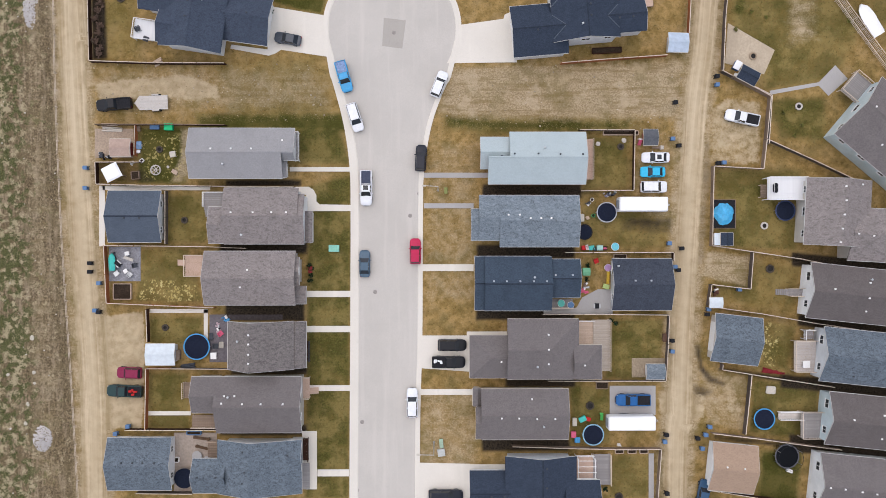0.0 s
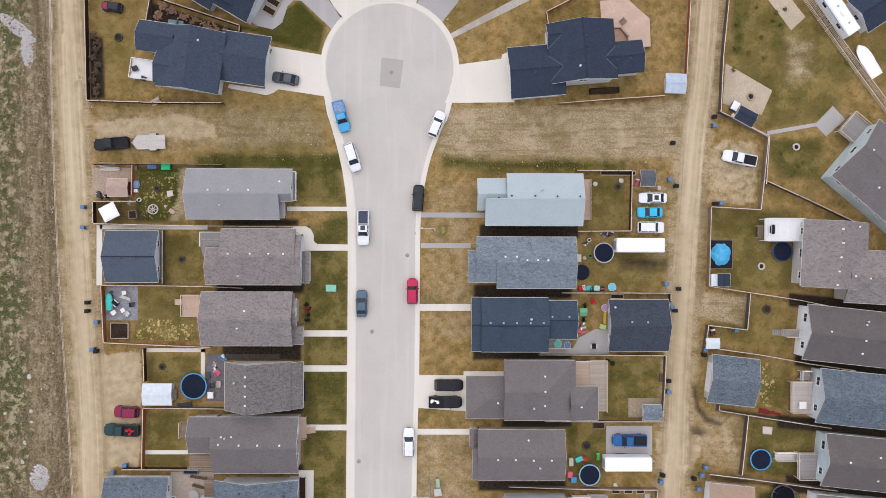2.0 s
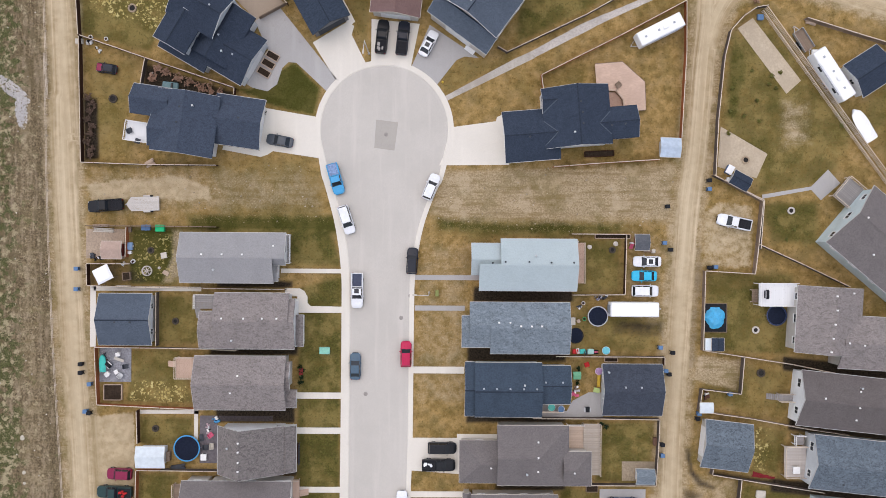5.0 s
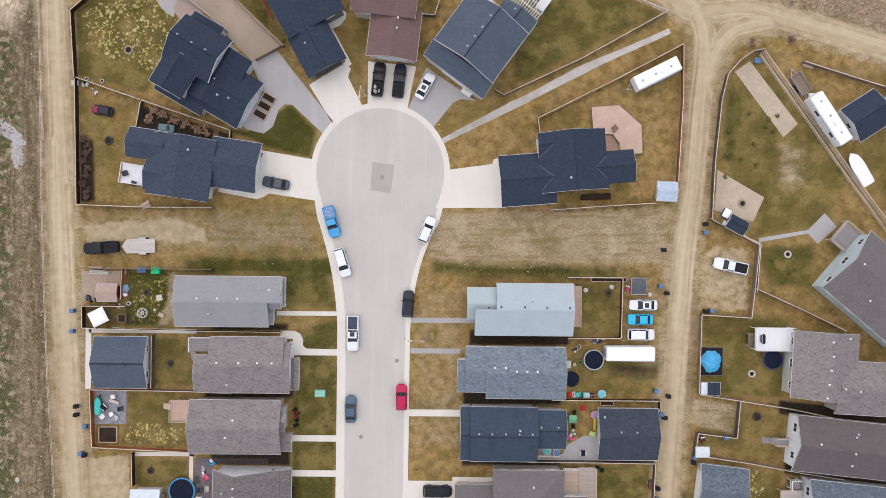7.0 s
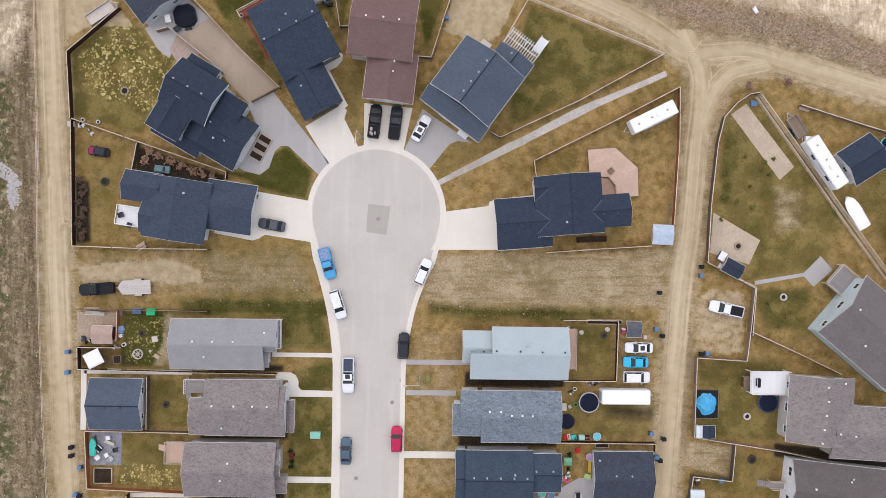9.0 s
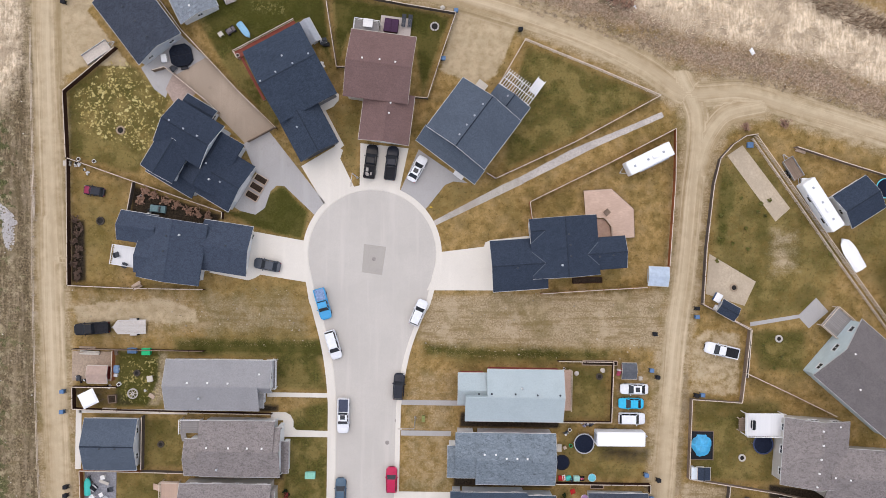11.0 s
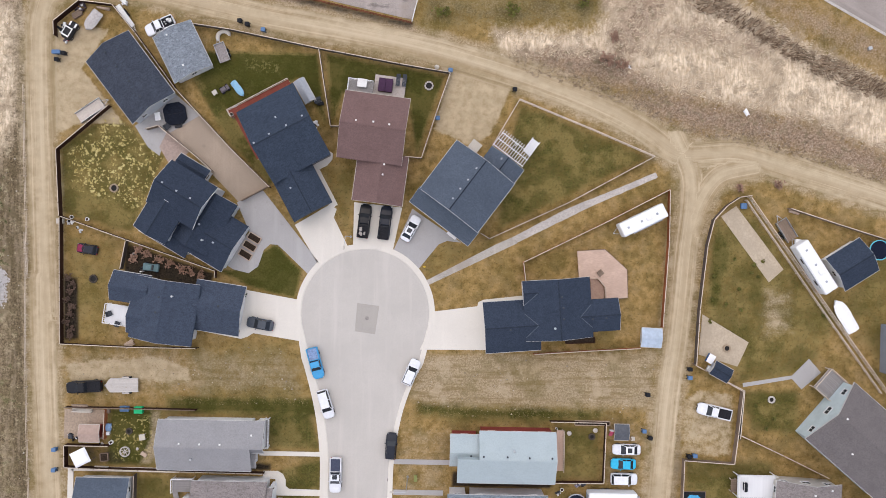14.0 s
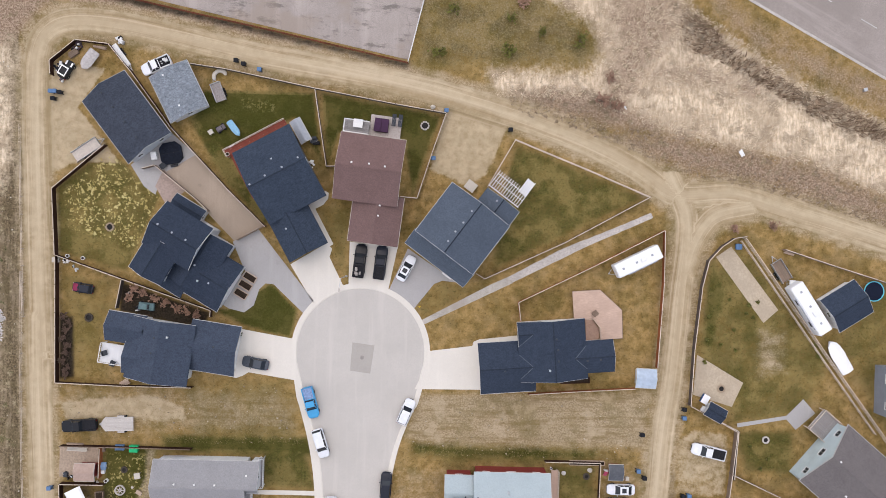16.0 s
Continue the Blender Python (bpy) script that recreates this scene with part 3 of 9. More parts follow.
rough_land = np.clip(chan["straw"] + chan["weed"] + chan["scrub"] + 0.3 * chan["soil"], 0, 1)
rng = np.random.default_rng(4)
lumps = rng.random(GX.shape) - 0.5
for _ in range(3):
    lumps = 0.4 * lumps + 0.15 * (np.roll(lumps, 1, 0) + np.roll(lumps, -1, 0) + np.roll(lumps, 1, 1) + np.roll(lumps, -1, 1))
GZ = lumps * (0.02 + 0.5 * rough_land)
GZ += rough_land * 0.12
nx, ny = len(gx), len(gy)
idx = np.arange(nx * ny).reshape(ny, nx)
quads = np.stack([idx[:-1, :-1], idx[:-1, 1:], idx[1:, 1:], idx[1:, :-1]], -1).reshape(-1, 4)
me = bpy.data.meshes.new("ground")
me.vertices.add(nx * ny)
me.vertices.foreach_set("co", np.stack([GX, GY, GZ], -1).ravel())
me.loops.add(quads.size)
me.loops.foreach_set("vertex_index", quads.ravel())
me.polygons.add(len(quads))
me.polygons.foreach_set("loop_start", np.arange(0, quads.size, 4))
me.update(calc_edges=True)
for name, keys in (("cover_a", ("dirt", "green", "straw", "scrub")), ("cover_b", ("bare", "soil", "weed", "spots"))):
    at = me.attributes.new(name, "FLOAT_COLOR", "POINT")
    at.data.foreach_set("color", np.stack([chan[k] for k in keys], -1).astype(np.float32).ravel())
at = me.attributes.new("lane_place", "FLOAT_VECTOR", "POINT")
at.data.foreach_set("vector", np.stack([side, run, np.clip((3.4 - near) / 1.0, 0, 1)], -1).astype(np.float32).ravel())


def earth():
    m, nt, bsdf = nodes_of("dry_grass_and_soil")
    vec = nt.nodes.new("ShaderNodeTexCoord").outputs["Object"]
    got = {}
    for name, keys in (("cover_a", ("dirt", "green", "straw", "scrub")), ("cover_b", ("bare", "soil", "weed", "spots"))):
        a = nt.nodes.new("ShaderNodeAttribute")
        a.attribute_name = name
        s = nt.nodes.new("ShaderNodeSeparateColor")
        link(nt, a.outputs["Color"], s.inputs[0])
        for i in range(3):
            got[keys[i]] = s.outputs[i]
        got[keys[3]] = a.outputs["Alpha"]
    n1 = noise_node(nt, vec, 0.16, 5, 0.6)
    n2 = noise_node(nt, vec, 0.7, 5, 0.65)
    n3 = noise_node(nt, vec, 3.2, 5, 0.7)
    n4 = noise_node(nt, vec, 9.0, 3, 0.7)
    n6 = noise_node(nt, vec, 0.33, 4, 0.6)
    n5 = noise_node(nt, vec, 1.0, 5, 0.65, (0.1, 1.0, 1.0))

    def edge(key, much=0.9, wide=0.25):
        k = calc(nt, "ADD", got[key], calc(nt, "MULTIPLY", calc(nt, "SUBTRACT", calc(nt, "ADD", calc(nt, "MULTIPLY", n2, 0.6), calc(nt, "ADD", calc(nt, "MULTIPLY", n3, 0.4), calc(nt, "MULTIPLY", n6, 0.4))), 0.7), much))
        k = ramp(nt, k, 0.5 - wide, 0.5 + wide)
        return calc(nt, "MULTIPLY", k, ramp(nt, got[key], 0.0, 0.06))

    # dry lawn: orange-brown thatch, straw-pale worn places, damp dark ones
    n0 = noise_node(nt, vec, 0.085, 4, 0.6)
    col = mix(nt, ramp(nt, n2, 0.34, 0.66), (0.198, 0.13, 0.042), (0.345, 0.228, 0.092))
    col = mix(nt, ramp(nt, n6, 0.45, 0.68, 0, 0.55), col, (0.29, 0.205, 0.1))
    col = mix(nt, ramp(nt, n1, 0.5, 0.62, 0, 0.5), col, mix(nt, n3, (0.07, 0.058, 0.013), (0.165, 0.125, 0.035)))
    col = mix(nt, ramp(nt, n3, 0.54, 0.7, 0, 0.6), col, (0.37, 0.275, 0.15))
    damp = noise_node(nt, vec, 0.26, 3, 0.55)
    col = mix(nt, ramp(nt, damp, 0.52, 0.64, 0, 0.4), col, mix(nt, n3, (0.07, 0.056, 0.014), (0.15, 0.115, 0.035)))
    clump = noise_node(nt, vec, 2.2, 4, 0.7)
    col = mix(nt, ramp(nt, clump, 0.54, 0.66, 0, 0.55), col, (0.075, 0.056, 0.016))
    col = mix(nt, ramp(nt, n4, 0.52, 0.7, 0, 0.4), col, (0.08, 0.053, 0.017))
    green = mix(nt, ramp(nt, n3, 0.36, 0.64), (0.022, 0.029, 0.006), (0.09, 0.09, 0.022))
    swell = noise_node(nt, vec, 0.21, 3, 0.55)
    green = mix(nt, ramp(nt, swell, 0.47, 0.6, 0, 0.8), green, mix(nt, n3, (0.12, 0.096, 0.028), (0.25, 0.195, 0.075)))
    green = mix(nt, ramp(nt, swell, 0.36, 0.47, 0.65, 0.0), green, mix(nt, n3, (0.016, 0.022, 0.004), (0.05, 0.056, 0.012)))
    green = mix(nt, ramp(nt, n6, 0.5, 0.66, 0, 0.4), green, (0.19, 0.143, 0.045))
    green = mix(nt, ramp(nt, clump, 0.53, 0.66, 0, 0.5), green, (0.03, 0.037, 0.006))
    green = mix(nt, ramp(nt, n2, 0.55, 0.7, 0, 0.3), green, (0.27, 0.205, 0.085))
    green = mix(nt, ramp(nt, n4, 0.56, 0.72, 0, 0.4), green, (0.23, 0.19, 0.07))
    green = mix(nt, ramp(nt, got["green"], 0.78, 1.0, 0, 0.75), green, mix(nt, n3, (0.02, 0.027, 0.004), (0.064, 0.066, 0.014)))
    col = mix(nt, calc(nt, "MULTIPLY", edge("green", 1.5, 0.5), 0.95), col, green)
    n7 = noise_node(nt, vec, 0.9, 4, 0.6, (1.0, 1.0, 3.0))
    rows_n = noise_node(nt, vec, 1.0, 5, 0.65, (1.3, 0.14, 1.0))
    weed = mix(nt, ramp(nt, n3, 0.35, 0.65), (0.065, 0.048, 0.027), (0.2, 0.15, 0.09))
    weed = mix(nt, ramp(nt, rows_n, 0.46, 0.64, 0, 0.5), weed, (0.3, 0.235, 0.16))
    weed = mix(nt, ramp(nt, rows_n, 0.34, 0.48, 0.45, 0.0), weed, (0.085, 0.062, 0.036))
    weed = mix(nt, ramp(nt, n6, 0.45, 0.6, 0, 0.6), weed, (0.11, 0.085, 0.045))
    moss = ramp(nt, calc(nt, "ADD", calc(nt, "MULTIPLY", got["green"], 0.16), calc(nt, "ADD", calc(nt, "MULTIPLY", n2, 0.9), calc(nt, "MULTIPLY", n1, 0.4))), 0.745, 0.82, 0, 0.9)
    weed = mix(nt, moss, weed, mix(nt, ramp(nt, n4, 0.4, 0.65), (0.028, 0.034, 0.01), (0.135, 0.14, 0.06)))
    weed = mix(nt, ramp(nt, calc(nt, "ADD", calc(nt, "MULTIPLY", got["green"], 0.05), calc(nt, "ADD", calc(nt, "MULTIPLY", n4, 0.35), calc(nt, "MULTIPLY", n7, 0.65))), 0.555, 0.63, 0, 0.8), weed, (0.36, 0.3, 0.19))
    col = mix(nt, edge("weed", 0.7), col, weed)
    scrub = mix(nt, ramp(nt, n3, 0.34, 0.66), (0.17, 0.11, 0.072), (0.4, 0.3, 0.215))
    scrub = mix(nt, ramp(nt, n2, 0.5, 0.68, 0, 0.6), scrub, (0.15, 0.13, 0.065))
    scrub = mix(nt, ramp(nt, n4, 0.58, 0.72, 0, 0.6), scrub, (0.42, 0.36, 0.28))
    flow = noise_node(nt, vec, 1.1, 5, 0.7, (2.0, 0.5, 1.0))
    straw = mix(nt, ramp(nt, flow, 0.32, 0.66), (0.46, 0.355, 0.235), (0.8, 0.665, 0.49))
    straw = mix(nt, ramp(nt, n1, 0.46, 0.6, 0, 0.6), straw, (0.36, 0.275, 0.185))
    straw = mix(nt, ramp(nt, n6, 0.5, 0.62, 0, 0.75), straw, mix(nt, n3, (0.16, 0.115, 0.075), (0.42, 0.33, 0.225)))
    col = mix(nt, edge("straw", 1.2, 0.3), col, straw)
    col = mix(nt, edge("scrub", 1.1, 0.4), col, scrub)
    bare = mix(nt, ramp(nt, n3, 0.34, 0.66), (0.25, 0.19, 0.115), (0.45, 0.36, 0.24))
    bare = mix(nt, ramp(nt, n5, 0.48, 0.62, 0, 0.7), bare, (0.2, 0.145, 0.068))
    bare = mix(nt, ramp(nt, n1, 0.5, 0.62, 0, 0.55), bare, mix(nt, n2, (0.11, 0.088, 0.03), (0.27, 0.205, 0.1)))
    bare = mix(nt, ramp(nt, n6, 0.52, 0.68, 0, 0.6), bare, (0.45, 0.35, 0.225))
    bare = mix(nt, ramp(nt, clump, 0.36, 0.46, 0.25, 0.0), bare, (0.13, 0.095, 0.045))
    bare = mix(nt, ramp(nt, damp, 0.36, 0.46, 0.5, 0.0), bare, (0.5, 0.405, 0.285))
    col = mix(nt, calc(nt, "MULTIPLY", edge("bare", 1.2, 0.4), 0.85), col, bare)
    # real soil and the painted gap shade share this near-black brown
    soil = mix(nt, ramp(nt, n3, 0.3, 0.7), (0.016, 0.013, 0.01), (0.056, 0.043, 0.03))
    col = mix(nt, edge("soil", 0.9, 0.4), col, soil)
    lane = nt.nodes.new("ShaderNodeAttribute")
    lane.attribute_name = "lane_place"
    track = noise_node(nt, lane.outputs["Vector"], 1.0, 5, 0.6, (0.75, 0.02, 1.0))
    dirt = mix(nt, ramp(nt, n2, 0.3, 0.7), (0.32, 0.245, 0.145), (0.425, 0.34, 0.218))
    on_lane = nt.nodes.new("ShaderNodeSeparateXYZ")
    link(nt, lane.outputs["Vector"], on_lane.inputs[0])
    worn = noise_node(nt, vec, 0.5, 5, 0.7)
    dirt = mix(nt, ramp(nt, worn, 0.45, 0.62, 0.0, 0.55), dirt, (0.5, 0.39, 0.255))
    dirt = mix(nt, calc(nt, "MULTIPLY", on_lane.outputs[2], ramp(nt, track, 0.36, 0.54, 0.6, 0.0)), dirt, (0.29, 0.21, 0.115))
    dirt = mix(nt, calc(nt, "MULTIPLY", on_lane.outputs[2], ramp(nt, track, 0.5, 0.64, 0.0, 0.6)), dirt, (0.54, 0.44, 0.305))
    rut = noise_node(nt, lane.outputs["Vector"], 1.0, 6, 0.7, (1.9, 0.02, 1.0))
    dirt = mix(nt, calc(nt, "MULTIPLY", on_lane.outputs[2], ramp(nt, rut, 0.53, 0.64, 0.0, 0.55)), dirt, (0.58, 0.47, 0.33))
    dirt = mix(nt, calc(nt, "MULTIPLY", on_lane.outputs[2], ramp(nt, rut, 0.36, 0.46, 0.55, 0.0)), dirt, (0.25, 0.18, 0.1))
    off = calc(nt, "ABSOLUTE", calc(nt, "ADD", on_lane.outputs[0], calc(nt, "MULTIPLY", calc(nt, "SUBTRACT", n6, 0.5), 2.0)), 0)
    dirt = mix(nt, calc(nt, "MULTIPLY", on_lane.outputs[2], ramp(nt, off, 0.2, 1.5, 0.55, 0.0)), dirt, (0.5, 0.405, 0.275))
    dirt = mix(nt, calc(nt, "MULTIPLY", on_lane.outputs[2], ramp(nt, off, 1.4, 2.6, 0.0, 0.6)), dirt, (0.23, 0.17, 0.085))
    dirt = mix(nt, ramp(nt, n4, 0.58, 0.72, 0, 0.4), dirt, (0.26, 0.195, 0.12))
    col = mix(nt, edge("dirt", 0.9, 0.16), col, dirt)
    wob = nt.nodes.new("ShaderNodeTexNoise")
    wob.inputs["Scale"].default_value = 1.6
    link(nt, vec, wob.inputs["Vector"])
    bent = nt.nodes.new("ShaderNodeVectorMath")
    bent.operation = "ADD"
    link(nt, vec, bent.inputs[0])
    link(nt, wob.outputs["Color"], bent.inputs[1])
    vor = nt.nodes.new("ShaderNodeTexVoronoi")
    vor.inputs["Scale"].default_value, vor.inputs["Randomness"].default_value = 1.75, 1.0
    link(nt, bent.outputs[0], vor.inputs["Vector"])
    litter = noise_node(nt, vec, 4.0, 3, 0.6)
    dense = noise_node(nt, vec, 0.3, 3, 0.6)
    cell = nt.nodes.new("ShaderNodeSeparateColor")
    link(nt, vor.outputs["Color"], cell.inputs[0])
    reach = calc(nt, "ADD", calc(nt, "MULTIPLY", cell.outputs[0], 0.42), calc(nt, "ADD", calc(nt, "MULTIPLY", calc(nt, "SUBTRACT", litter, 0.5), 1.5), calc(nt, "MULTIPLY", calc(nt, "SUBTRACT", dense, 0.44), 1.1)))
    leaf = ramp(nt, calc(nt, "SUBTRACT", reach, vor.outputs["Distance"]), -0.1, 0.06)
    col = mix(nt, calc(nt, "MULTIPLY", leaf, ramp(nt, got["spots"], 0.1, 0.7, 0, 0.85)), col, mix(nt, cell.outputs[1], (0.36, 0.28, 0.1), (0.52, 0.44, 0.2)))
    link(nt, col, bsdf.inputs["Base Color"])
    bsdf.inputs["Roughness"].default_value = 0.95
    bsdf.inputs["Specular IOR Level"].default_value = 0.03
    bump(nt, bsdf, calc(nt, "ADD", n3, n4), 0.8, 0.08)
    return m


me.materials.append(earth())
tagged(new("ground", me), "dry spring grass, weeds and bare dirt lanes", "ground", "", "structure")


# ---- street with its round end ----
BULB, BULB_R = (-7.45, 37.98), 11.9


def street_edge(grow_w, grow_b, grow_e):
    """The kerb line, moved outward: up the west side, round the bulb and down the east side."""
    cx, cy = BULB
    west = [((-14.71, -42.75)[0] - 0.25, -150), (-14.76, -42.75), (-14.62, -15.41), (-14.57, 5.91), (-14.71, 13.67), (-15.68, 20.94), (-17.42, 27.72), (-18.78, 31.88)]
    east = [(3.51, 30.97), (1.48, 27.27), (-0.66, 21.25), (-1.92, 13.68), (-2.16, 5.92), (-2.26, -15.43), (-2.7, -42.79), ((-2.7, -42.79)[0] + 0.25, -150)]
    out = [(x - grow_w, y) for x, y in smooth(west, 4)][:-2]
    a0 = math.atan2(west[-1][1] - cy, west[-1][0] - cx) % (2 * math.pi)
    a1 = math.atan2(east[0][1] - cy, east[0][0] - cx)
    a1 = a1 if a1 < 0 else a1 - 2 * math.pi
    r = BULB_R + grow_b
    for i in range(3, 46):
        a = a0 + (a1 - a0) * i / 48
        out.append((cx + r * math.cos(a), cy + r * math.sin(a)))
    out = smooth(out + [(x + grow_e, y) for x, y in smooth(east, 4)][2:], 2)
    return out


outer, lip, toe = street_edge(0, 0, 0), street_edge(-1.35, -0.85, -0.7), street_edge(-1.5, -1.0, -0.85)
structure("road", slab(street_edge(-1.49, -0.99, -0.84), -0.1, 0.05), ASPHALT, "pale worn asphalt street ending in a round turning bulb", "road")
bm = bmesh.new()
rows = [[bm.verts.new((x, y, z)) for x, y in line] for line, z in ((outer, -0.1), (outer, 0.13), (lip, 0.14), (toe, 0.052), (toe, -0.1))]
for a, b in zip(rows, rows[1:]):
    for i in range(len(a) - 1):
        bm.faces.new((a[i], a[i + 1], b[i + 1], b[i]))
bmesh.ops.recalc_face_normals(bm, faces=bm.faces)
structure("pavement", bm, CONCRETE, "pale concrete pavement with a rolled kerb", "pavement")


def plate(name, label, pts, material, top=0.08, category="pavement"):
    if name in ("driveway", "walk"):
        far = [math.hypot(x - BULB[0], y - BULB[1]) for x, y in pts]
        pts = [(BULB[0] + (x - BULB[0]) * 11.2 / d, BULB[1] + (y - BULB[1]) * 11.2 / d) if d < 13.3 else (x, y) for (x, y), d in zip(pts, far)]
    return structure(name, slab(pts, -0.1, top), material, label, category)


# square repair patch and manholes in the bulb
plate("road_patch", "darker square asphalt repair patch", [(-8.86, 39.67), (-5.08, 39.24), (-5.7, 34.39), (-9.18, 34.83)], paving("repair_asphalt", (0.36, 0.335, 0.3), 0.15, 0.08, 0.5), 0.054, "road")
for x, y in ((-7.14, 37.12), (-10.36, -7.37), (-13.45, -41.4), (-3.18, -41.43), (-2.79, 9.51), (-4.35, 5.72), (-12.58, -29.67)):
    cover_ob = thing("manhole_cover", "round dark iron manhole cover set in the street", "manhole cover", pose(x, y, 0.05), "manhole covers")
    part("lid", tube(0.28, 0, 0.02, None, 20), coat("worn_iron", (0.27, 0.245, 0.225), 0.6, 0, 0.2, 6), cover_ob)
    part("rim", ring(0.28, 0.36, 0, 0.015, 20), coat("iron_rim", (0.31, 0.285, 0.265), 0.7, 0, 0.2, 6), cover_ob)


# ---- houses and garages ----
def roof_height(b, x, y):
    x0, y0, x1, y1, e, r, axis, ends, rp = b
    if axis == "y":
        x, y, x0, y0, x1, y1 = y, x, y0, x0, y1, x1
    ym = y0 + (y1 - y0) * rp
    k = (y - y0) / (ym - y0) if y < ym else (y1 - y) / (y1 - ym)
    run = (y1 - y0) / 2
    if ends[0] == "h":
        k = min(k, (x - x0) / run)
    if ends[1] == "h":
        k = min(k, (x1 - x) / run)
    return e + (r - e) * k


def roof_mesh(b, thick=0.2):
    x0, y0, x1, y1, e, r, axis, ends, rp = b
    swap = axis == "y"
    if swap:
        x0, y0, x1, y1 = y0, x0, y1, x1
    ym, run = y0 + (y1 - y0) * rp, (y1 - y0) / 2
    ra, rb = x0 + (run if ends[0] == "h" else 0), x1 - (run if ends[1] == "h" else 0)
    if rb < ra + 0.05:
        ra = rb = (ra + rb) / 2
        rb += 0.05
    top = [(x0, y0, e), (x1, y0, e), (x1, y1, e), (x0, y1, e), (ra, ym, r), (rb, ym, r)]
    bm = bmesh.new()
    put = (lambda v: (v[1], v[0], v[2])) if swap else (lambda v: v)
    vs = [bm.verts.new(put(v)) for v in top] + [bm.verts.new(put((v[0], v[1], v[2] - thick))) for v in top]
    for f in ((0, 1, 5, 4), (2, 3, 4, 5), (1, 2, 5), (3, 0, 4)):
        if len(f) == 4 or ends["31".index(str(f[0]))] == "h":
            bm.faces.new([vs[i] for i in f])
            bm.faces.new([vs[i + 6] for i in f[::-1]])
    rim = [(0, 1), (2, 3)]
    rim += [(1, 2)] if ends[1] == "h" else [(1, 5), (5, 2)]
    rim += [(3, 0)] if ends[0] == "h" else [(3, 4), (4, 0)]
    for i, j in rim:
        bm.faces.new((vs[i], vs[j], vs[j + 6], vs[i + 6]))
    bmesh.ops.recalc_face_normals(bm, faces=bm.faces)
    return bm, [put(v) for v in top]


def wall_mesh(b, inset=0.4):
    x0, y0, x1, y1, e, r, axis, ends, rp = b
    swap = axis == "y"
    if swap:
        x0, y0, x1, y1 = y0, x0, y1, x1
    i = min(inset, (x1 - x0) * 0.2, (y1 - y0) * 0.2)
    ym = y0 + (y1 - y0) * rp
    a, c, ya, yb = x0 + i, x1 - i, min(y0 + i, ym - 0.02), max(y1 - i, ym + 0.02)
    low_a, low_b = e + (r - e) * (ya - y0) / (ym - y0) - 0.22, e + (r - e) * (y1 - yb) / (y1 - ym) - 0.22
    prof = [(ya, -0.1), (yb, -0.1), (yb, low_b), (ym, r - 0.22), (ya, low_a)]
    flat = [(ya, -0.1), (yb, -0.1), (yb, e - 0.1), (ym, e - 0.1), (ya, e - 0.1)]
    bm = bmesh.new()
    put = (lambda v: (v[1], v[0], v[2])) if swap else (lambda v: v)
    A = [bm.verts.new(put((a, *p))) for p in (flat if ends[0] == "h" else prof)]
    B = [bm.verts.new(put((c, *p))) for p in (flat if ends[1] == "h" else prof)]
    bm.faces.new(A)
    bm.faces.new(B[::-1])
    for k in range(5):
        bm.faces.new((A[k], A[(k + 1) % 5], B[(k + 1) % 5], B[k]))
    bmesh.ops.recalc_face_normals(bm, faces=bm.faces)
    return bm


WINDOW = {}
ridge_felt = coat("dark_ridge_felt", (0.03, 0.038, 0.053), 0.9, 0, 0.3, 3)
FLASHING = coat("dull_valley_flashing", (0.095, 0.11, 0.135), 0.6, 0, 0.15, 3)


def covered(p, q, out, b, blocks):
    """Whether an eave runs over another block of the same house."""
    hits = 0
    for k in (0.15, 0.35, 0.5, 0.65, 0.85):
        v = p.lerp(q, k) + out * 0.5
        hits += any(c is not b and c[0] < v.x < c[2] and c[1] < v.y < c[3] for c in blocks)
    return hits >= 2


def window(parent, at, w=1.3, h=1.1, trim=None):
    """A framed window on a wall; its own y points out of the wall."""
    trim = trim or TRIM
    key = (w, h, trim.name)
    f = thing("window", "", "")
    f.parent, f.matrix_basis = parent, at
    if key not in WINDOW:
        bm = boxes([(-w / 2, 0, 0, w / 2, 0.06, 0.08), (-w / 2, 0, h - 0.08, w / 2, 0.06, h), (-w / 2, 0, 0.08, -w / 2 + 0.08, 0.06, h - 0.08), (w / 2 - 0.08, 0, 0.08, w / 2, 0.06, h - 0.08), (-0.025, 0, 0.08, 0.025, 0.05, h - 0.08)])
        fr = part("frame", bm, trim, f)
        gl = part("pane", box(-w / 2 + 0.08, 0.0, 0.08, w / 2 - 0.08, 0.025, h - 0.08), GLASS, f)
        si = part("sill", box(-w / 2 - 0.05, 0, -0.06, w / 2 + 0.05, 0.11, -0.003), trim, f)
        WINDOW[key] = (fr, gl, si)
    else:
        for o in WINDOW[key]:
            again(o, f, Matrix())
    return f


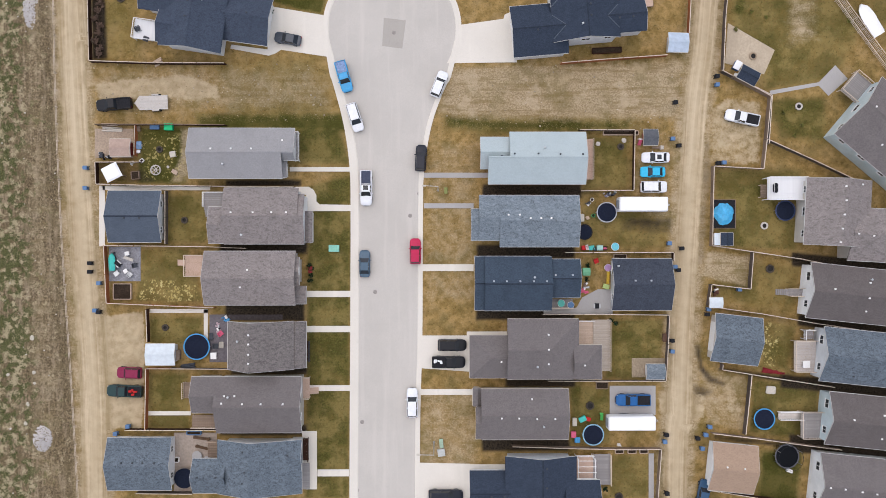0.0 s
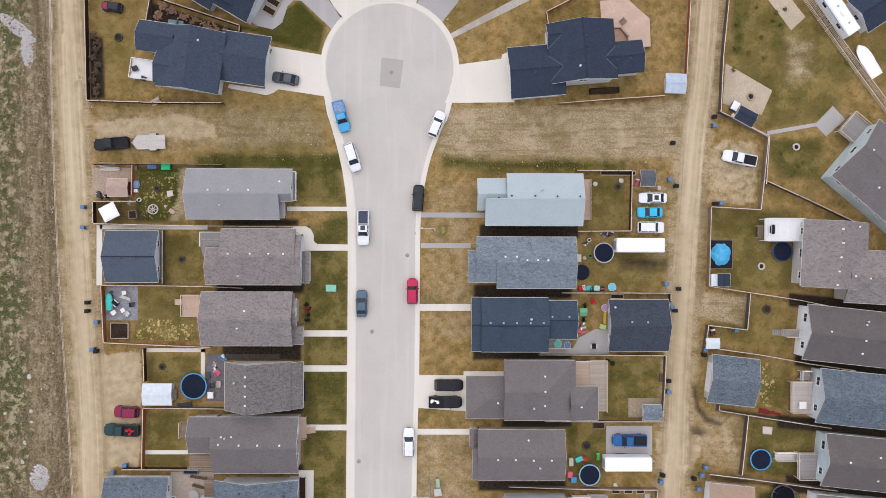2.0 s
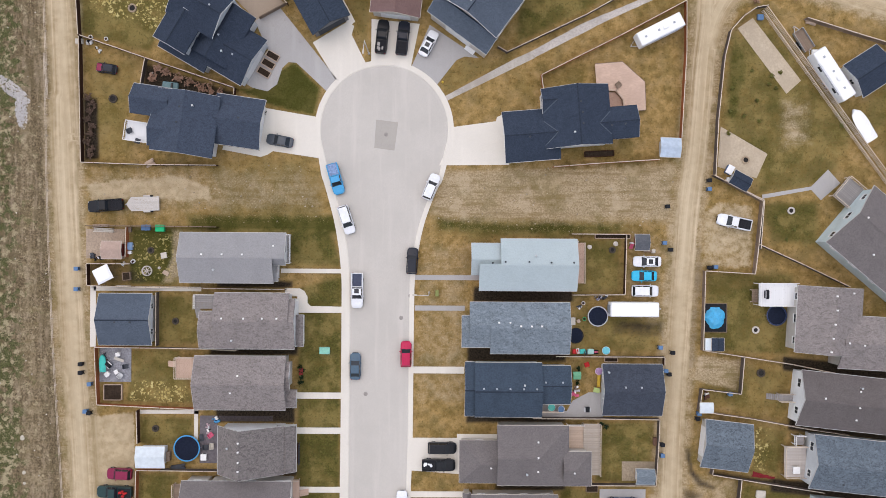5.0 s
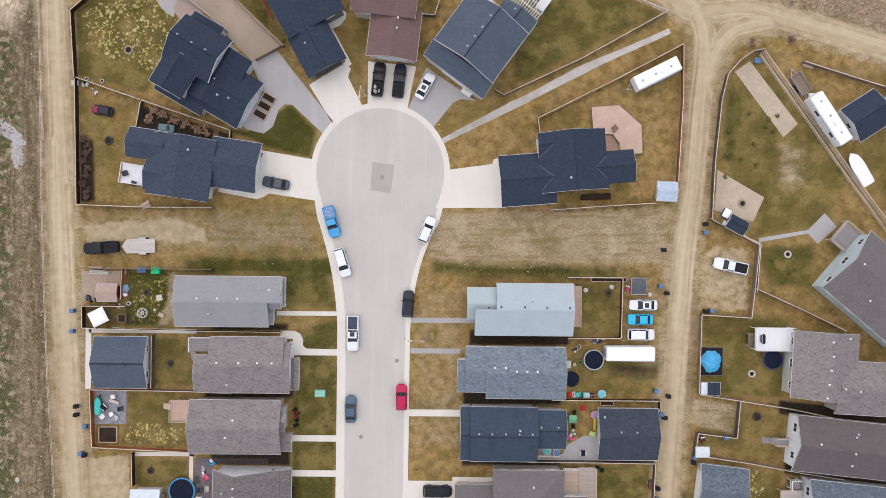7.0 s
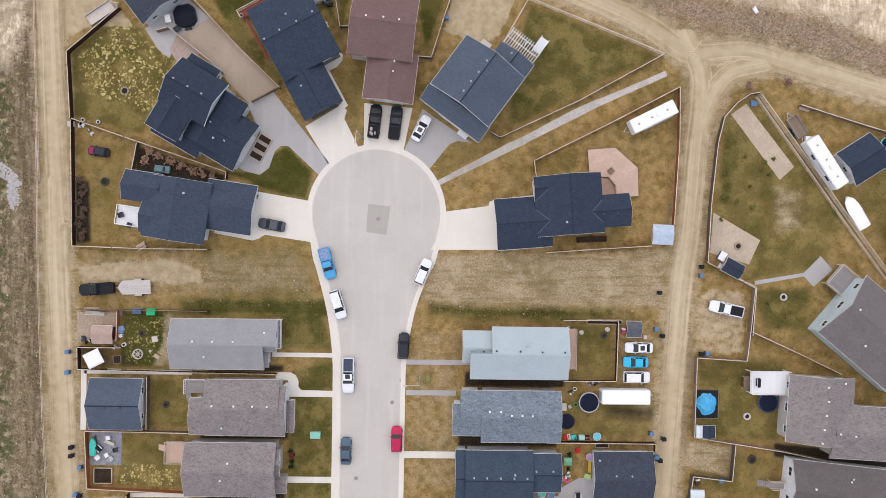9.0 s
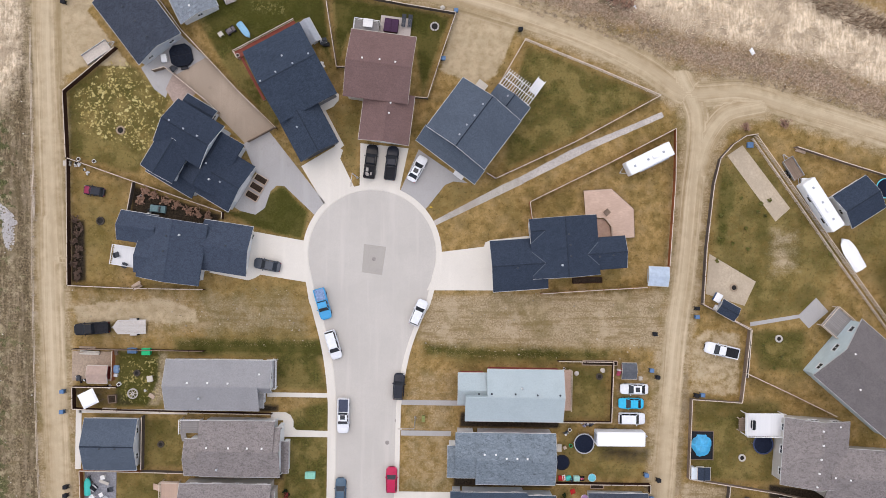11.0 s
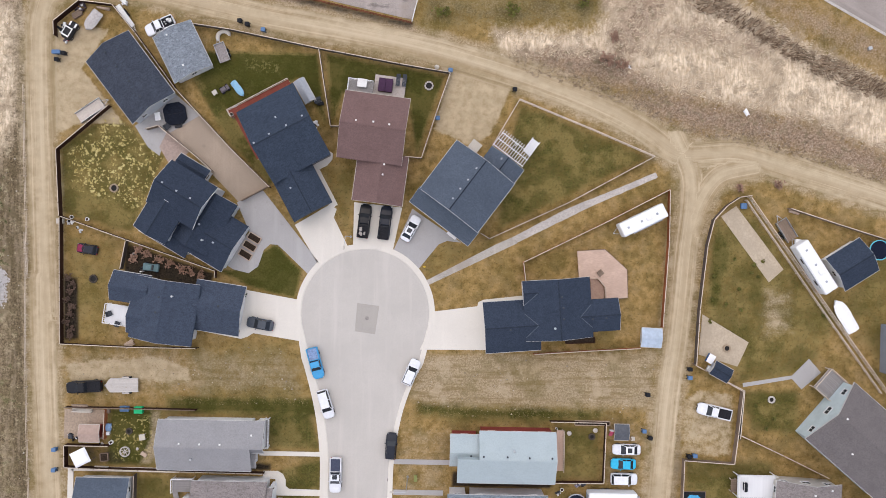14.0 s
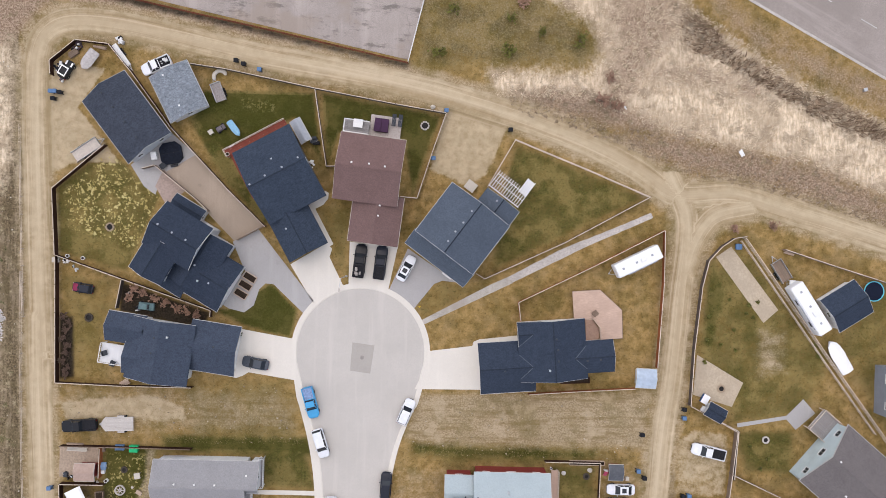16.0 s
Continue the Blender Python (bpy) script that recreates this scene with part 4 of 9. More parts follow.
def house(label, at, ang, blocks, roof, wall, trim="TRIM", vents=(), vent_white=True, garage=(), door=None, name="house", category="house", group="", stack=None, ridge=False, win=True, white_gables=False, ins=0.4, valleys=()):
    """A house of joined gabled or hipped blocks: (x0, y0, x1, y1, eave, ridge, axis, ends, ridge place); outlines are those of the eaves."""
    bl = [tuple(b) + ("gg", 0.5)[len(b) - 7:] if len(b) < 9 else tuple(b) for b in blocks]
    x0, y0, x1, y1 = bl[0][:4]
    mx, my = (x0 + x1) / 2, (y0 + y1) / 2
    base = pose(at[0], at[1], 0, 0, 0, ang) @ pose(mx, my, 0)
    bl = [(b[0] - mx, b[1] - my, b[2] - mx, b[3] - my, *b[4:]) for b in bl]
    trim = {"TRIM": EAVE_TRIM, "DARK": TRIM_DARK, "BEIGE": TRIM_BEIGE}[trim]
    h = thing(name, label, category, base, group)
    back = base.inverted()
    for k, b in enumerate(bl):
        x0, y0, x1, y1, e, r, axis, ends, rp = b
        w_ob = part("wall", wall_mesh(b, ins), WALL[wall], h)
        bm, top = roof_mesh(b)
        r_ob = part("roof", bm, ROOF[roof], h)
        # eave gutters and gable boards
        for i, j, gable in ((0, 1, 0), (2, 3, 0), (1, 2, ends[1] == "h" and 2), (3, 0, ends[0] == "h" and 2)):
            if gable == 2 or gable == 0 and (i, j) in ((0, 1), (2, 3)):
                p, q = Vector(top[i]), Vector(top[j])
                out = Vector(((p + q) / 2)[:2]) - Vector(((x0 + x1) / 2, (y0 + y1) / 2))
                axis_out = Vector((math.copysign(1, out.x), 0, 0)) if abs(p.x - q.x) < 0.01 else Vector((0, math.copysign(1, out.y), 0))
                part("gutter", beam(p + axis_out * 0.04 - Vector((0, 0, 0.11)), q + axis_out * 0.04 - Vector((0, 0, 0.11)), 0.08, 0.12), ROOF[roof] if covered(p, q, axis_out, b, bl) else trim, r_ob)
        for end, (i, m, j) in ((0, (3, 4, 0)), (1, (1, 5, 2))):
            mid = Vector(top[m]) + (Vector(top[m]) - Vector(top[5 if m == 4 else 4])).normalized() * 0.6
            joined = any(c is not b and c[0] < mid.x < c[2] and c[1] < mid.y < c[3] for c in bl)
            if ends[end] == "g":
                side = Vector(top[m]) - Vector(top[5 if m == 4 else 4])
                side = side.normalized() * 0.02
                bm = bmesh.new()
                for u, v in ((i, m), (m, j)):
                    beam(Vector(top[u]) + side - Vector((0, 0, 0.12)), Vector(top[v]) + side - Vector((0, 0, 0.12)), 0.036, 0.22, bm)
                part("gable_board", bm, TRIM if white_gables and r > 7 else ROOF[roof] if joined else trim, r_ob)
        ra, rb = Vector(top[4]), Vector(top[5])
        if (rb - ra).length > 0.5:
            part("ridge_cap", beam(ra + Vector((0, 0, 0.02)), rb + Vector((0, 0, 0.02)), 0.2, 0.03), ridge_felt if roof in ("navy", "ink", "dusk", "denim", "steel_blue") else ROOF[roof], r_ob)
        # windows, upper and lower row, on free walls
        for side in range(4):
            a = 90 * side
            lo, hi, at_w = ((x0, x1, y0 + ins), (y0, y1, x1 - ins), (x0, x1, y1 - ins), (y0, y1, x0 + ins))[side]
            n = max(1, int((hi - lo) / 3.6))
            for i in range(n):
                u = lo + (hi - lo) * (i + 0.5) / n
                px, py = ((u, at_w), (at_w, u), (u, at_w), (at_w, u))[side]
                ox, oy = ((0, -1), (1, 0), (0, 1), (-1, 0))[side]
                if any(c is not b and c[0] - 0.3 < px + ox < c[2] + 0.3 and c[1] - 0.3 < py + oy < c[3] + 0.3 for c in bl):
                    continue
                if (k, side) in garage:
                    if i == 0:
                        wide = min(5.0, hi - lo - 1.6)
                        u = (lo + hi) / 2
                        px, py = ((u, at_w), (at_w, u), (u, at_w), (at_w, u))[side]
                        gd = part("garage_door", boxes([(-wide / 2, 0, 0.05 + 0.53 * q, wide / 2, 0.05, 0.56 + 0.53 * q) for q in range(4)]), TRIM_DARK if trim is TRIM_DARK else TRIM, h, "sectional garage door", pose(px, py, 0, 0, 0, (180, 270, 0, 90)[side]))
                    continue
                m = pose(px, py, 0, 0, 0, (180, 270, 0, 90)[side])
                if win:
                    if e > 3.4:
                        window(h, m @ pose(0, 0, e - 1.75), 1.5 if i % 2 else 1.2, 1.15)
                    if e > 5.0 or e <= 3.4:
                        window(h, m @ pose(0, 0, 1.1), 1.0, 0.9)
    for a, b in valleys:
        off = Vector((mx, my, -0.02))
        part("valley_flashing", beam(Vector(a) - off, Vector(b) - off, 0.11, 0.04), FLASHING, h)
    for wx, wy in vents:
        p = back @ Vector((wx, wy, 0))
        z = max((roof_height(b, p.x, p.y) for b in bl if b[0] <= p.x <= b[2] and b[1] <= p.y <= b[3]), default=None)
        if z is not None:
            v_ob = part("roof_vent", box(-0.14, -0.14, -0.1, 0.14, 0.14, 0.18, 0.03), (GREY_PLASTIC if roof in ("navy", "dusk", "denim", "steel_blue", "ink", "harbour", "graphite") else TRIM) if vent_white else TRIM_DARK, h, "", pose(p.x, p.y, z))
    if stack:
        p = back @ Vector((*stack, 0))
        z = max((roof_height(b, p.x, p.y) for b in bl if b[0] <= p.x <= b[2] and b[1] <= p.y <= b[3]), default=3)
        st = part("flue_pipe", tube(0.1, -0.2, 0.7, None, 12), STEEL, h, "metal flue pipe", pose(p.x, p.y, z))
        part("flue_cap", tube(0.2, 0.72, 0.8, 0.08, 12), STEEL, st)
    if door:
        px, py, a = door
        d = part("door", box(-0.46, 0, 0.1, 0.46, 0.06, 2.15), coat("door_paint", (0.12, 0.05, 0.04), 0.5), h, "", back @ pose(px, py, 0, 0, 0, a))
        part("door_handle", box(0.32, 0.06, 1.0, 0.4, 0.11, 1.08), STEEL, d)
    return h


O = (0, 0)
LOTS_W, LOTS_E, LOTS_F, LOTS_N = "houses on the west side of the street", "houses on the east side of the street", "houses beyond the east lane", "houses round the turning bulb"
house("long bungalow with a light grey shingle roof", O, 0, [
    (-40.91, 11.72, -25.4, 20.05) + (4.0, 5.7, "x"), (-25.39, 14.74, -23.36, 20.05) + (4.0, 5.68, "x", "gg", 0.216), (-27.11, 12.01, -24.85, 14.94) + (3.0, 3.5, "x")],
    "grey", "white", vents=[(-36.88, 16.46), (-33.56, 16.47), (-30.24, 16.47), (-25.27, 17.92)], group=LOTS_W, stack=(-34.93, 13.94))
house("bungalow with brown-grey shingles and a rear deck", O, 0, [
    (-35.01, 0.84, -22.7, 10.09) + (4.4, 6.1, "x"), (-37.55, 0.93, -34.85, 7.01) + (4.3, 5.4, "x"), (-22.69, 0.84, -21.75, 9.1) + (4.4, 5.98, "x", "gg", 0.55), (-21.9, 1.04, -20.67, 6.36) + (2.6, 2.9, "y")],
    "brown", "white", vents=[(-33.45, 5.99), (-29.86, 5.99), (-26.82, 6), (-24.43, 6)], group=LOTS_W, stack=(-31.87, 2.32))
house("bungalow with a mottled brown-grey shingle roof", O, 0, [
    (-38.27, -9.26, -23.17, -0.37) + (4.4, 6.2, "x"), (-24.61, -5.99, -22.55, -1.4) + (4.2, 5.3, "x"), (-23.66, -9.19, -21.67, -6.25) + (2.8, 3.3, "x")],
    "brown", "beige", vents=[(-30.83, -3.42), (-32.03, -6.28)], group=LOTS_W)
house("two-storey house with mottled umber shingles", O, 0, [
    (-34.41, -19.95, -23.49, -11.98) + (4.2, 8.0, "y", "gg", 0.4), (-24.83, -19.85, -21.62, -12.09) + (3.1, 4.2, "y")],
    "umber", "white", vents=[(-30.06, -13.85), (-30.06, -15.31), (-30.06, -16.95), (-30.06, -18.41)], group=LOTS_W, stack=(-32.16, -15.03), ins=0.5, win=False)
house("bungalow with plain taupe shingles and a wooden front stair", O, 0, [
    (-36.25, -30.42, -22.16, -21.13) + (4.3, 6.5, "x"), (-40.38, -27.13, -36.09, -21.14) + (4.2, 5.6, "x"), (-24.05, -25.38, -22.27, -21.16) + (4.2, 5.2, "x")],
    "taupe", "beige", vents=[(-34.89, -25.17), (-31.5, -25.27), (-28.48, -25.28), (-24.9, -25.29), (-34.55, -24.06), (-32.89, -24.06)], group=LOTS_W, stack=(-33.81, -24.15))
house("bungalow with streaked blue-grey shingles", O, 0, [
    (-36.06, -40.52, -22.16, -31.6) + (4.3, 6.9, "y", "gg", 0.42), (-40.19, -40.42, -34.69, -34.7) + (4.2, 5.9, "x"), (-24.89, -37.09, -22.18, -31.65) + (4.2, 5.3, "x")],
    "blue", "white", vents=[(-31.42, -33.1), (-31.06, -36.33), (-31.51, -38.17), (-24.35, -33.96), (-39, -37.35), (-35.95, -37.36)], vent_white=False, group=LOTS_W, win=False, ins=0.8)
house("detached garage with a blue-grey gable roof", O, 0, [(-54.87, 1.14, -46, 9.75) + (2.6, 4.3, "x")], "denim", "white",
      vents=[(-51.55, 5.14), (-49.04, 5.14)], vent_white=False, garage=((0, 3),), name="garage", category="garage", group="garages", ridge=False)
house("detached garage with blue-grey shingles", O, 0, [(-54.92, -40.41, -44.18, -31.58) + (2.7, 4.4, "x")], "blue", "white",
      vents=[(-52.02, -35.41), (-50.16, -35.42), (-48.48, -35.42), (-46.53, -35.43)], vent_white=False, garage=((0, 3),), name="garage", category="garage", group="garages")
# east side of the street
house("bungalow with a pale grey roof and red siding", O, 0, [
    (12.26, 10.76, 24.91, 19.35) + (4.8, 6.6, "x"), (8.71, 10.76, 12.25, 15.3) + (4.8, 6.6, "x", "gg", 0.945), (7.44, 13.34, 12.25, 18.59) + (4.2, 5.6, "x")],
    "white", "red", vents=[(10.9, 15.34), (12.92, 15.58), (16.8, 15.58), (20.4, 15.49), (24.1, 15.5)], vent_white=False, group=LOTS_E, stack=(17.89, 16.57))
house("gabled bungalow with slate grey shingles and white eaves", O, 0, [
    (10.62, 0.37, 23.74, 8.86) + (5.0, 6.5, "x"), (7.2, 1.4, 10.61, 8.86) + (5.0, 6.45, "x"), (5.89, 1.4, 7.6, 6.62) + (4.9, 5.7, "x")],
    "slate", "white", vents=[(11.95, 5.6), (13.79, 5.6), (15.53, 5.05), (17.28, 5.05), (18.94, 5.05)], group=LOTS_E)
house("bungalow with dark blue shingles and a back deck", O, 0, [
    (8.18, -10.24, 19.27, -1.22) + (4.3, 6.2, "x"), (18.53, -8.09, 24.09, -1.69) + (4.2, 5.5, "x"), (6.51, -10.17, 8.59, -1.22) + (3.9, 5.4, "x")],
    "steel_blue", "grey", vents=[(9.55, -5.27), (11.68, -5.28), (13.9, -5.28), (16.13, -5.28), (18.26, -5.28), (19.81, -4.3), (22.62, -4.3)], group=LOTS_E, stack=(16.22, -4.63))
house("detached garage with dark blue shingles", O, 0, [(29.73, -10.29, 39.85, -1.62) + (2.7, 4.5, "x")], "graphite", "grey",
      vents=[(33.3, -5.26), (35.94, -5.27)], garage=((0, 1),), name="garage", category="garage", group="garages", stack=(30.58, -2.84))
house("bungalow with taupe shingles and an attached garage", O, 0, [
    (11.92, -21.57, 23.75, -11.62) + (4.5, 6.4, "x", "gh"), (5.71, -21.63, 12.73, -14.5) + (3.0, 4.8, "x", "hg"), (22.9, -21.58, 27.6, -15.94) + (4.5, 5.8, "x", "gh")],
    "taupe", "beige", "BEIGE", vents=[(18.61, -14.13), (18.51, -16.46), (18.6, -18.95), (24.59, -19.15), (10.93, -18.72)], garage=((1, 3),), group=LOTS_E, stack=(16.75, -19.34))
house("bungalow with taupe shingles beside a gravel pad", O, 0, [
    (7.64, -31.76, 22.16, -23.34) + (3.9, 5.4, "x"), (6.71, -31.65, 8.21, -26.47) + (3.8, 4.8, "x"), (6.28, -26.36, 7.7, -23.32) + (3.0, 3.4, "y")],
    "taupe", "beige", "BEIGE", vents=[(10.91, -27.92), (13.8, -27.93), (16.78, -28.03), (19.76, -28.04), (16.03, -24.91)], group=LOTS_E, stack=(17.85, -29.31))
house("house with blue-black shingles and an attached garage", O, 0, [
    (11.64, -43.52, 23.37, -34.39) + (4.5, 6.8, "y"), (5.7, -43.98, 12.72, -37.13) + (3.1, 4.8, "x"), (21.49, -43.53, 27.32, -38.35) + (4.5, 6.0, "x")],
    "ink", "grey", vents=[(18.2, -35.9), (18.2, -39.04), (11.45, -41.04), (9.29, -41.03)], vent_white=False, garage=((1, 3),), group=LOTS_E, win=False, ins=0.7)
# beyond the east lane
A1 = (75.1, 18.65)
house("large house with taupe shingles and pale green gable siding", A1, -40, [
    (-7.05, -5.21, 10.03, 7.11) + (4.8, 7.6, "x")], "taupe", "mint", vents=[(71.69, 23.15), (73.41, 17.12)], group=LOTS_F)
A2 = (69.21, 5.95)
house("two-storey house with brown-grey shingles and a white rear deck", A2, -3, [
    (-7.48, -5.56, 3.46, 5.61) + (4.2, 6.6, "y"), (0.08, -7.85, 12.95, 1.06) + (4, 6, "x")],
    "brown", "beige", vents=[(67.29, 10.29), (67.29, 7.97), (67.01, 5.65), (66.74, 3.34), (66.46, 1.11), (69.68, 2.53), (72.23, 2.16), (70.81, 10.69)], group=LOTS_F)
A3 = (71.17, -7.71)
house("bungalow with dark brown-grey shingles and white gable siding", A3, -6, [
    (-8.81, -4.68, 10.64, 4.58) + (3.9, 6.1, "x")], "peat", "white", vents=[(65.85, -6.61), (71.47, -8.11), (71.48, -10.38), (72.14, -5.61)], group=LOTS_F, stack=(72.24, -5.05))
A4 = (71.17, -18.45)
house("bungalow with blue-grey shingles and a corner deck", A4, -6, [
    (-6.59, -4.29, 12.48, 4.79) + (3.9, 6.1, "x")], "blue", "grey", vents=[(69.6, -21.23)], vent_white=False, group=LOTS_F)
A5 = (72.15, -29.67)
house("bungalow with dark taupe shingles and pale green siding", A5, -6, [
    (-6.72, -3.68, 11.39, 5.13) + (3.9, 6.1, "x")], "peat", "mint", vents=[(68.98, -28.2), (74.14, -31.57), (74.31, -27.6)], group=LOTS_F)
A6 = (72.15, -40.9)
house("bungalow with grey shingles and white gable siding", A6, -6, [
    (-8.32, -3.98, 10.45, 5.94) + (3.9, 6.3, "x")], "taupe", "white", vents=[(64.85, -39.2), (67.28, -39.48), (70.17, -39.96), (72.6, -40.34)], group=LOTS_F)
house("grey-sided house with white window frames past a rail fence", O, 0, [(80.9, 29.3, 95.9, 38.4) + (5.0, 7.0, "x")], "taupe", "slate", group=LOTS_F)
B4 = (52.06, -15.69)
house("detached garage with blue-grey shingles and a white door", B4, -6.5, [(-5.3, -3.79, 2.82, 4.28) + (2.7, 4.2, "x")], "blue", "beige", garage=((0, 3),), name="garage", category="garage", group="garages")
B5 = (51.57, -37.91)
house("detached garage with tan shingles and a white door", B5, -6, [(-5.29, -3.32, 2.44, 4.83) + (2.7, 4.3, "x")], "tan", "white", vents=[(48.71, -36.42), (51.65, -36.72)], garage=((0, 3),), name="garage", category="garage", group="garages")
# round the bulb
C1 = (-40.98, 37.56)
house("house with dark blue shingles and an attached garage", C1, -8, [
    (-4.26, -4.5, 6.06, 5.74) + (4.6, 6.6, "y"), (-8.38, 1.06, -2.1, 5.96) + (4.5, 5.8, "x"), (-4.83, -3.82, 0.25, 1.73) + (4.5, 5.6, "x"),
    (4.99, -1.83, 13.22, 6.53) + (3.2, 4.9, "x")], "harbour", "white", vents=[(-40.32, 40.46), (-40.81, 37.96), (-31.18, 39.01)], vent_white=False, garage=((3, 1),), group=LOTS_N, stack=(-38.13, 40.6), ins=0.7)
C2 = (-38.51, 54.99)
house("large two-storey house with dark blue shingles and stepped gables", C2, -30, [
    (-4.12, -1.31, 4.63, 6.53) + (6.2, 8.2, "x"), (-3.95, -5.8, 1.98, 0.59) + (6.0, 7.4, "y"),
    (1.41, -4.27, 8.19, 5.56) + (3.9, 5.6, "y"), (-3.9, -6.6, 5.0, -2.0) + (2.9, 4.3, "x", "gg", 0.95), (4.45, -5.37, 11.5, 3.38) + (3.2, 4.9, "x"), (-4.48, 5.62, 1.26, 8.11) + (3.0, 3.4, "x")],
    "navy", "grey", vents=[(-39.51, 58.9), (-37.23, 57.6), (-35.04, 56.48), (-34.31, 52.42), (-32.26, 49.47)], garage=((4, 1),), group=LOTS_N, stack=(-33.88, 49.82), white_gables=True)
C3 = (-21.49, 67.01)
house("house with dark blue shingles and an attached garage", C3, 29, [
    (-4.59, -6.16, 5.91, 6.98) + (4.6, 6.9, "x"), (-4.77, -13.18, 2.29, -5.76) + (3.2, 5.0, "y")],
    "dusk", "dark", "DARK", vents=[(-25.39, 65.7), (-22.97, 67.22), (-20.26, 68.67), (-17.75, 70.29), (-22.16, 70.06), (-19.8, 58.76)], garage=((1, 0),), group=LOTS_N)
C4 = (-6.58, 68.38)
house("bungalow with red-brown shingles and an attached garage", C4, -6.5, [
    (-5.15, -4.98, 5.6, 6.05) + (5.0, 7.0, "x"), (-1.92, -11.59, 6.5, -3.32) + (3.4, 5.0, "y")],
    "red", "beige", "BEIGE", vents=[(-9.03, 69.77), (-6.2, 69.58), (-3.63, 69.19), (-4.43, 62.95), (-4.66, 61.28)], garage=((1, 0),), group=LOTS_N)
C5 = (9.6, 60.1)
house("tall house with steel blue shingles and a low garage wing", C5, -36, [
    (-5.84, -5.65, 5.92, 4.25) + (6.6, 9.0, "y"), (-0.69, 2.51, 5.83, 7.16) + (5.4, 6.6, "y"), (-6.06, -8.29, 6.08, -5.3) + (4.5, 6.45, "x", "gg", 0.95)],
    "denim", "beige", vents=[(6.89, 57.38), (8.02, 58.94), (9.24, 60.41), (10.54, 62.25), (14.7, 64.15)], garage=((2, 0),), group=LOTS_N, white_gables=True)
C6 = (24.72, 38.66)
house("house with blue-black hipped shingles and a cedar deck", C6, 5, [
    (-5.43, -3.91, 5.68, 6.06) + (4.5, 6.7, "y", "gg", 0.5), (-12.16, -5.62, -2.95, 2.9) + (3.55, 5.35, "x"), (3.15, -3.07, 10.3, 2.2) + (4.2, 5.3, "x"), (-5.5, 2.0, -1.5, 6.0) + (4.52, 5.45, "x")],
    "ink", "white", vents=[(25.02, 41.84), (25.34, 40.09), (25.48, 38.25), (30.47, 38.23), (32.7, 38.47), (16.94, 36.19)], vent_white=False, garage=((1, 3),), group=LOTS_N, stack=(24.01, 36.76),
    valleys=[((-3.28, -1.36, 5.35), (-5.43, 0.65, 4.5)), ((-3.28, -1.36, 5.35), (-5.43, -3.37, 4.5)), ((3.66, -0.43, 5.3), (5.68, 1.48, 4.5)), ((3.66, -0.43, 5.3), (5.68, -2.35, 4.5)), ((-3.03, 4.0, 5.45), (-5.43, 2.0, 4.52))])
D1 = (-48.42, 77.16)
house("detached garage with dark blue shingles", D1, 38, [(-3.62, -7.66, 5.1, 5.25) + (2.8, 4.5, "y")], "graphite", "grey", vents=[(-50.63, 80.27), (-48.73, 78), (-46.64, 75.64), (-44.73, 73.19)], vent_white=False, garage=((0, 3),), name="garage", category="garage", group="garages")
D2 = (-39.62, 81.92)
house("small garage with pale slate shingles", D2, 27, [(-2.91, -5.27, 4.04, 3.16) + (2.5, 3.6, "y")], "fleck", "white", vents=[(-41.01, 83.7), (-38.18, 78.73)], name="garage", category="garage", group="garages")
D3 = (76.05, 48.19)
house("small garage with blue-black shingles and white edges", D3, 33, [(-4.54, -2.47, 2.23, 3.94) + (2.6, 3.9, "x")], "ink", "white", name="garage", category="garage", group="garages")


# ---- walks, drives and pads ----
for pts in ((-24.97, 13.28, -14.52, 14.04), (-22.26, -8.24, -14.42, -7.17), (-22.07, -14.25, -14.52, -13.18), (-21.78, -24.33, -14.62, -23.35), (-20.23, -38.97, -14.81, -37.79), (-2.41, -3.79, 6.53, -2.62), (-2.6, -25.05, 6.62, -24.06), (5.75, -38.08, 12.07, -36.99), (5.36, -15.16, 12.26, -14.18), (-56.88, 10.06, -38.58, 10.82), (-57.46, 0.48, -56.5, 10.82), (-48.89, -10.93, -38.97, -10.25), (-39.64, -15.38, -38.97, -10.35), (-49.09, -28.44, -41.86, -27.74)):
    plate("walk", "narrow pale concrete walk", rect(pts), CONCRETE, 0.1)
for pts in ((-2.02, 12.24, 9.15, 13.1), (-2.02, 6.99, 6.53, 7.86)):
    plate("walk", "narrow grey concrete walk", rect(pts), CONCRETE_GREY, 0.1)
plate("walk", "pale concrete walk with a curved corner", [(-24.29, 10.66), (-21.78, 10.66), (-20.91, 10.17), (-20.42, 9.2), (-20.42, 8.14), (-19.84, 7.65), (-14.42, 7.56), (-14.42, 6.5), (-22.16, 6.49), (-22.16, 9.3), (-24.29, 9.3)], CONCRETE, 0.1)
plate("walk", "pale concrete apron beside a wooden porch", [(-22.84, -31.19), (-20.33, -31.2), (-20.33, -41.18), (-22.94, -41.17)], CONCRETE, 0.1)
plate("driveway", "broad pale concrete driveway", [(-2.41, -14.85), (5.94, -14.86), (5.94, -21.07), (-2.41, -20.47)], CONCRETE)
plate("driveway", "broad pale concrete driveway", [(-2.79, -36.68), (5.94, -36.9), (5.94, -45.05), (-2.89, -45.02)], CONCRETE)
plate("driveway", "pale concrete driveway with a rounded edge", [(-28.09, 41.54), (-18.9, 40.03), (-19.32, 37.69), (-19.07, 35.18), (-17.94, 32.5), (-26.47, 34.14), (-27.41, 33.53), (-28.56, 33.12), (-35.13, 34.32), (-34.96, 35), (-28.78, 34.18)], CONCRETE)
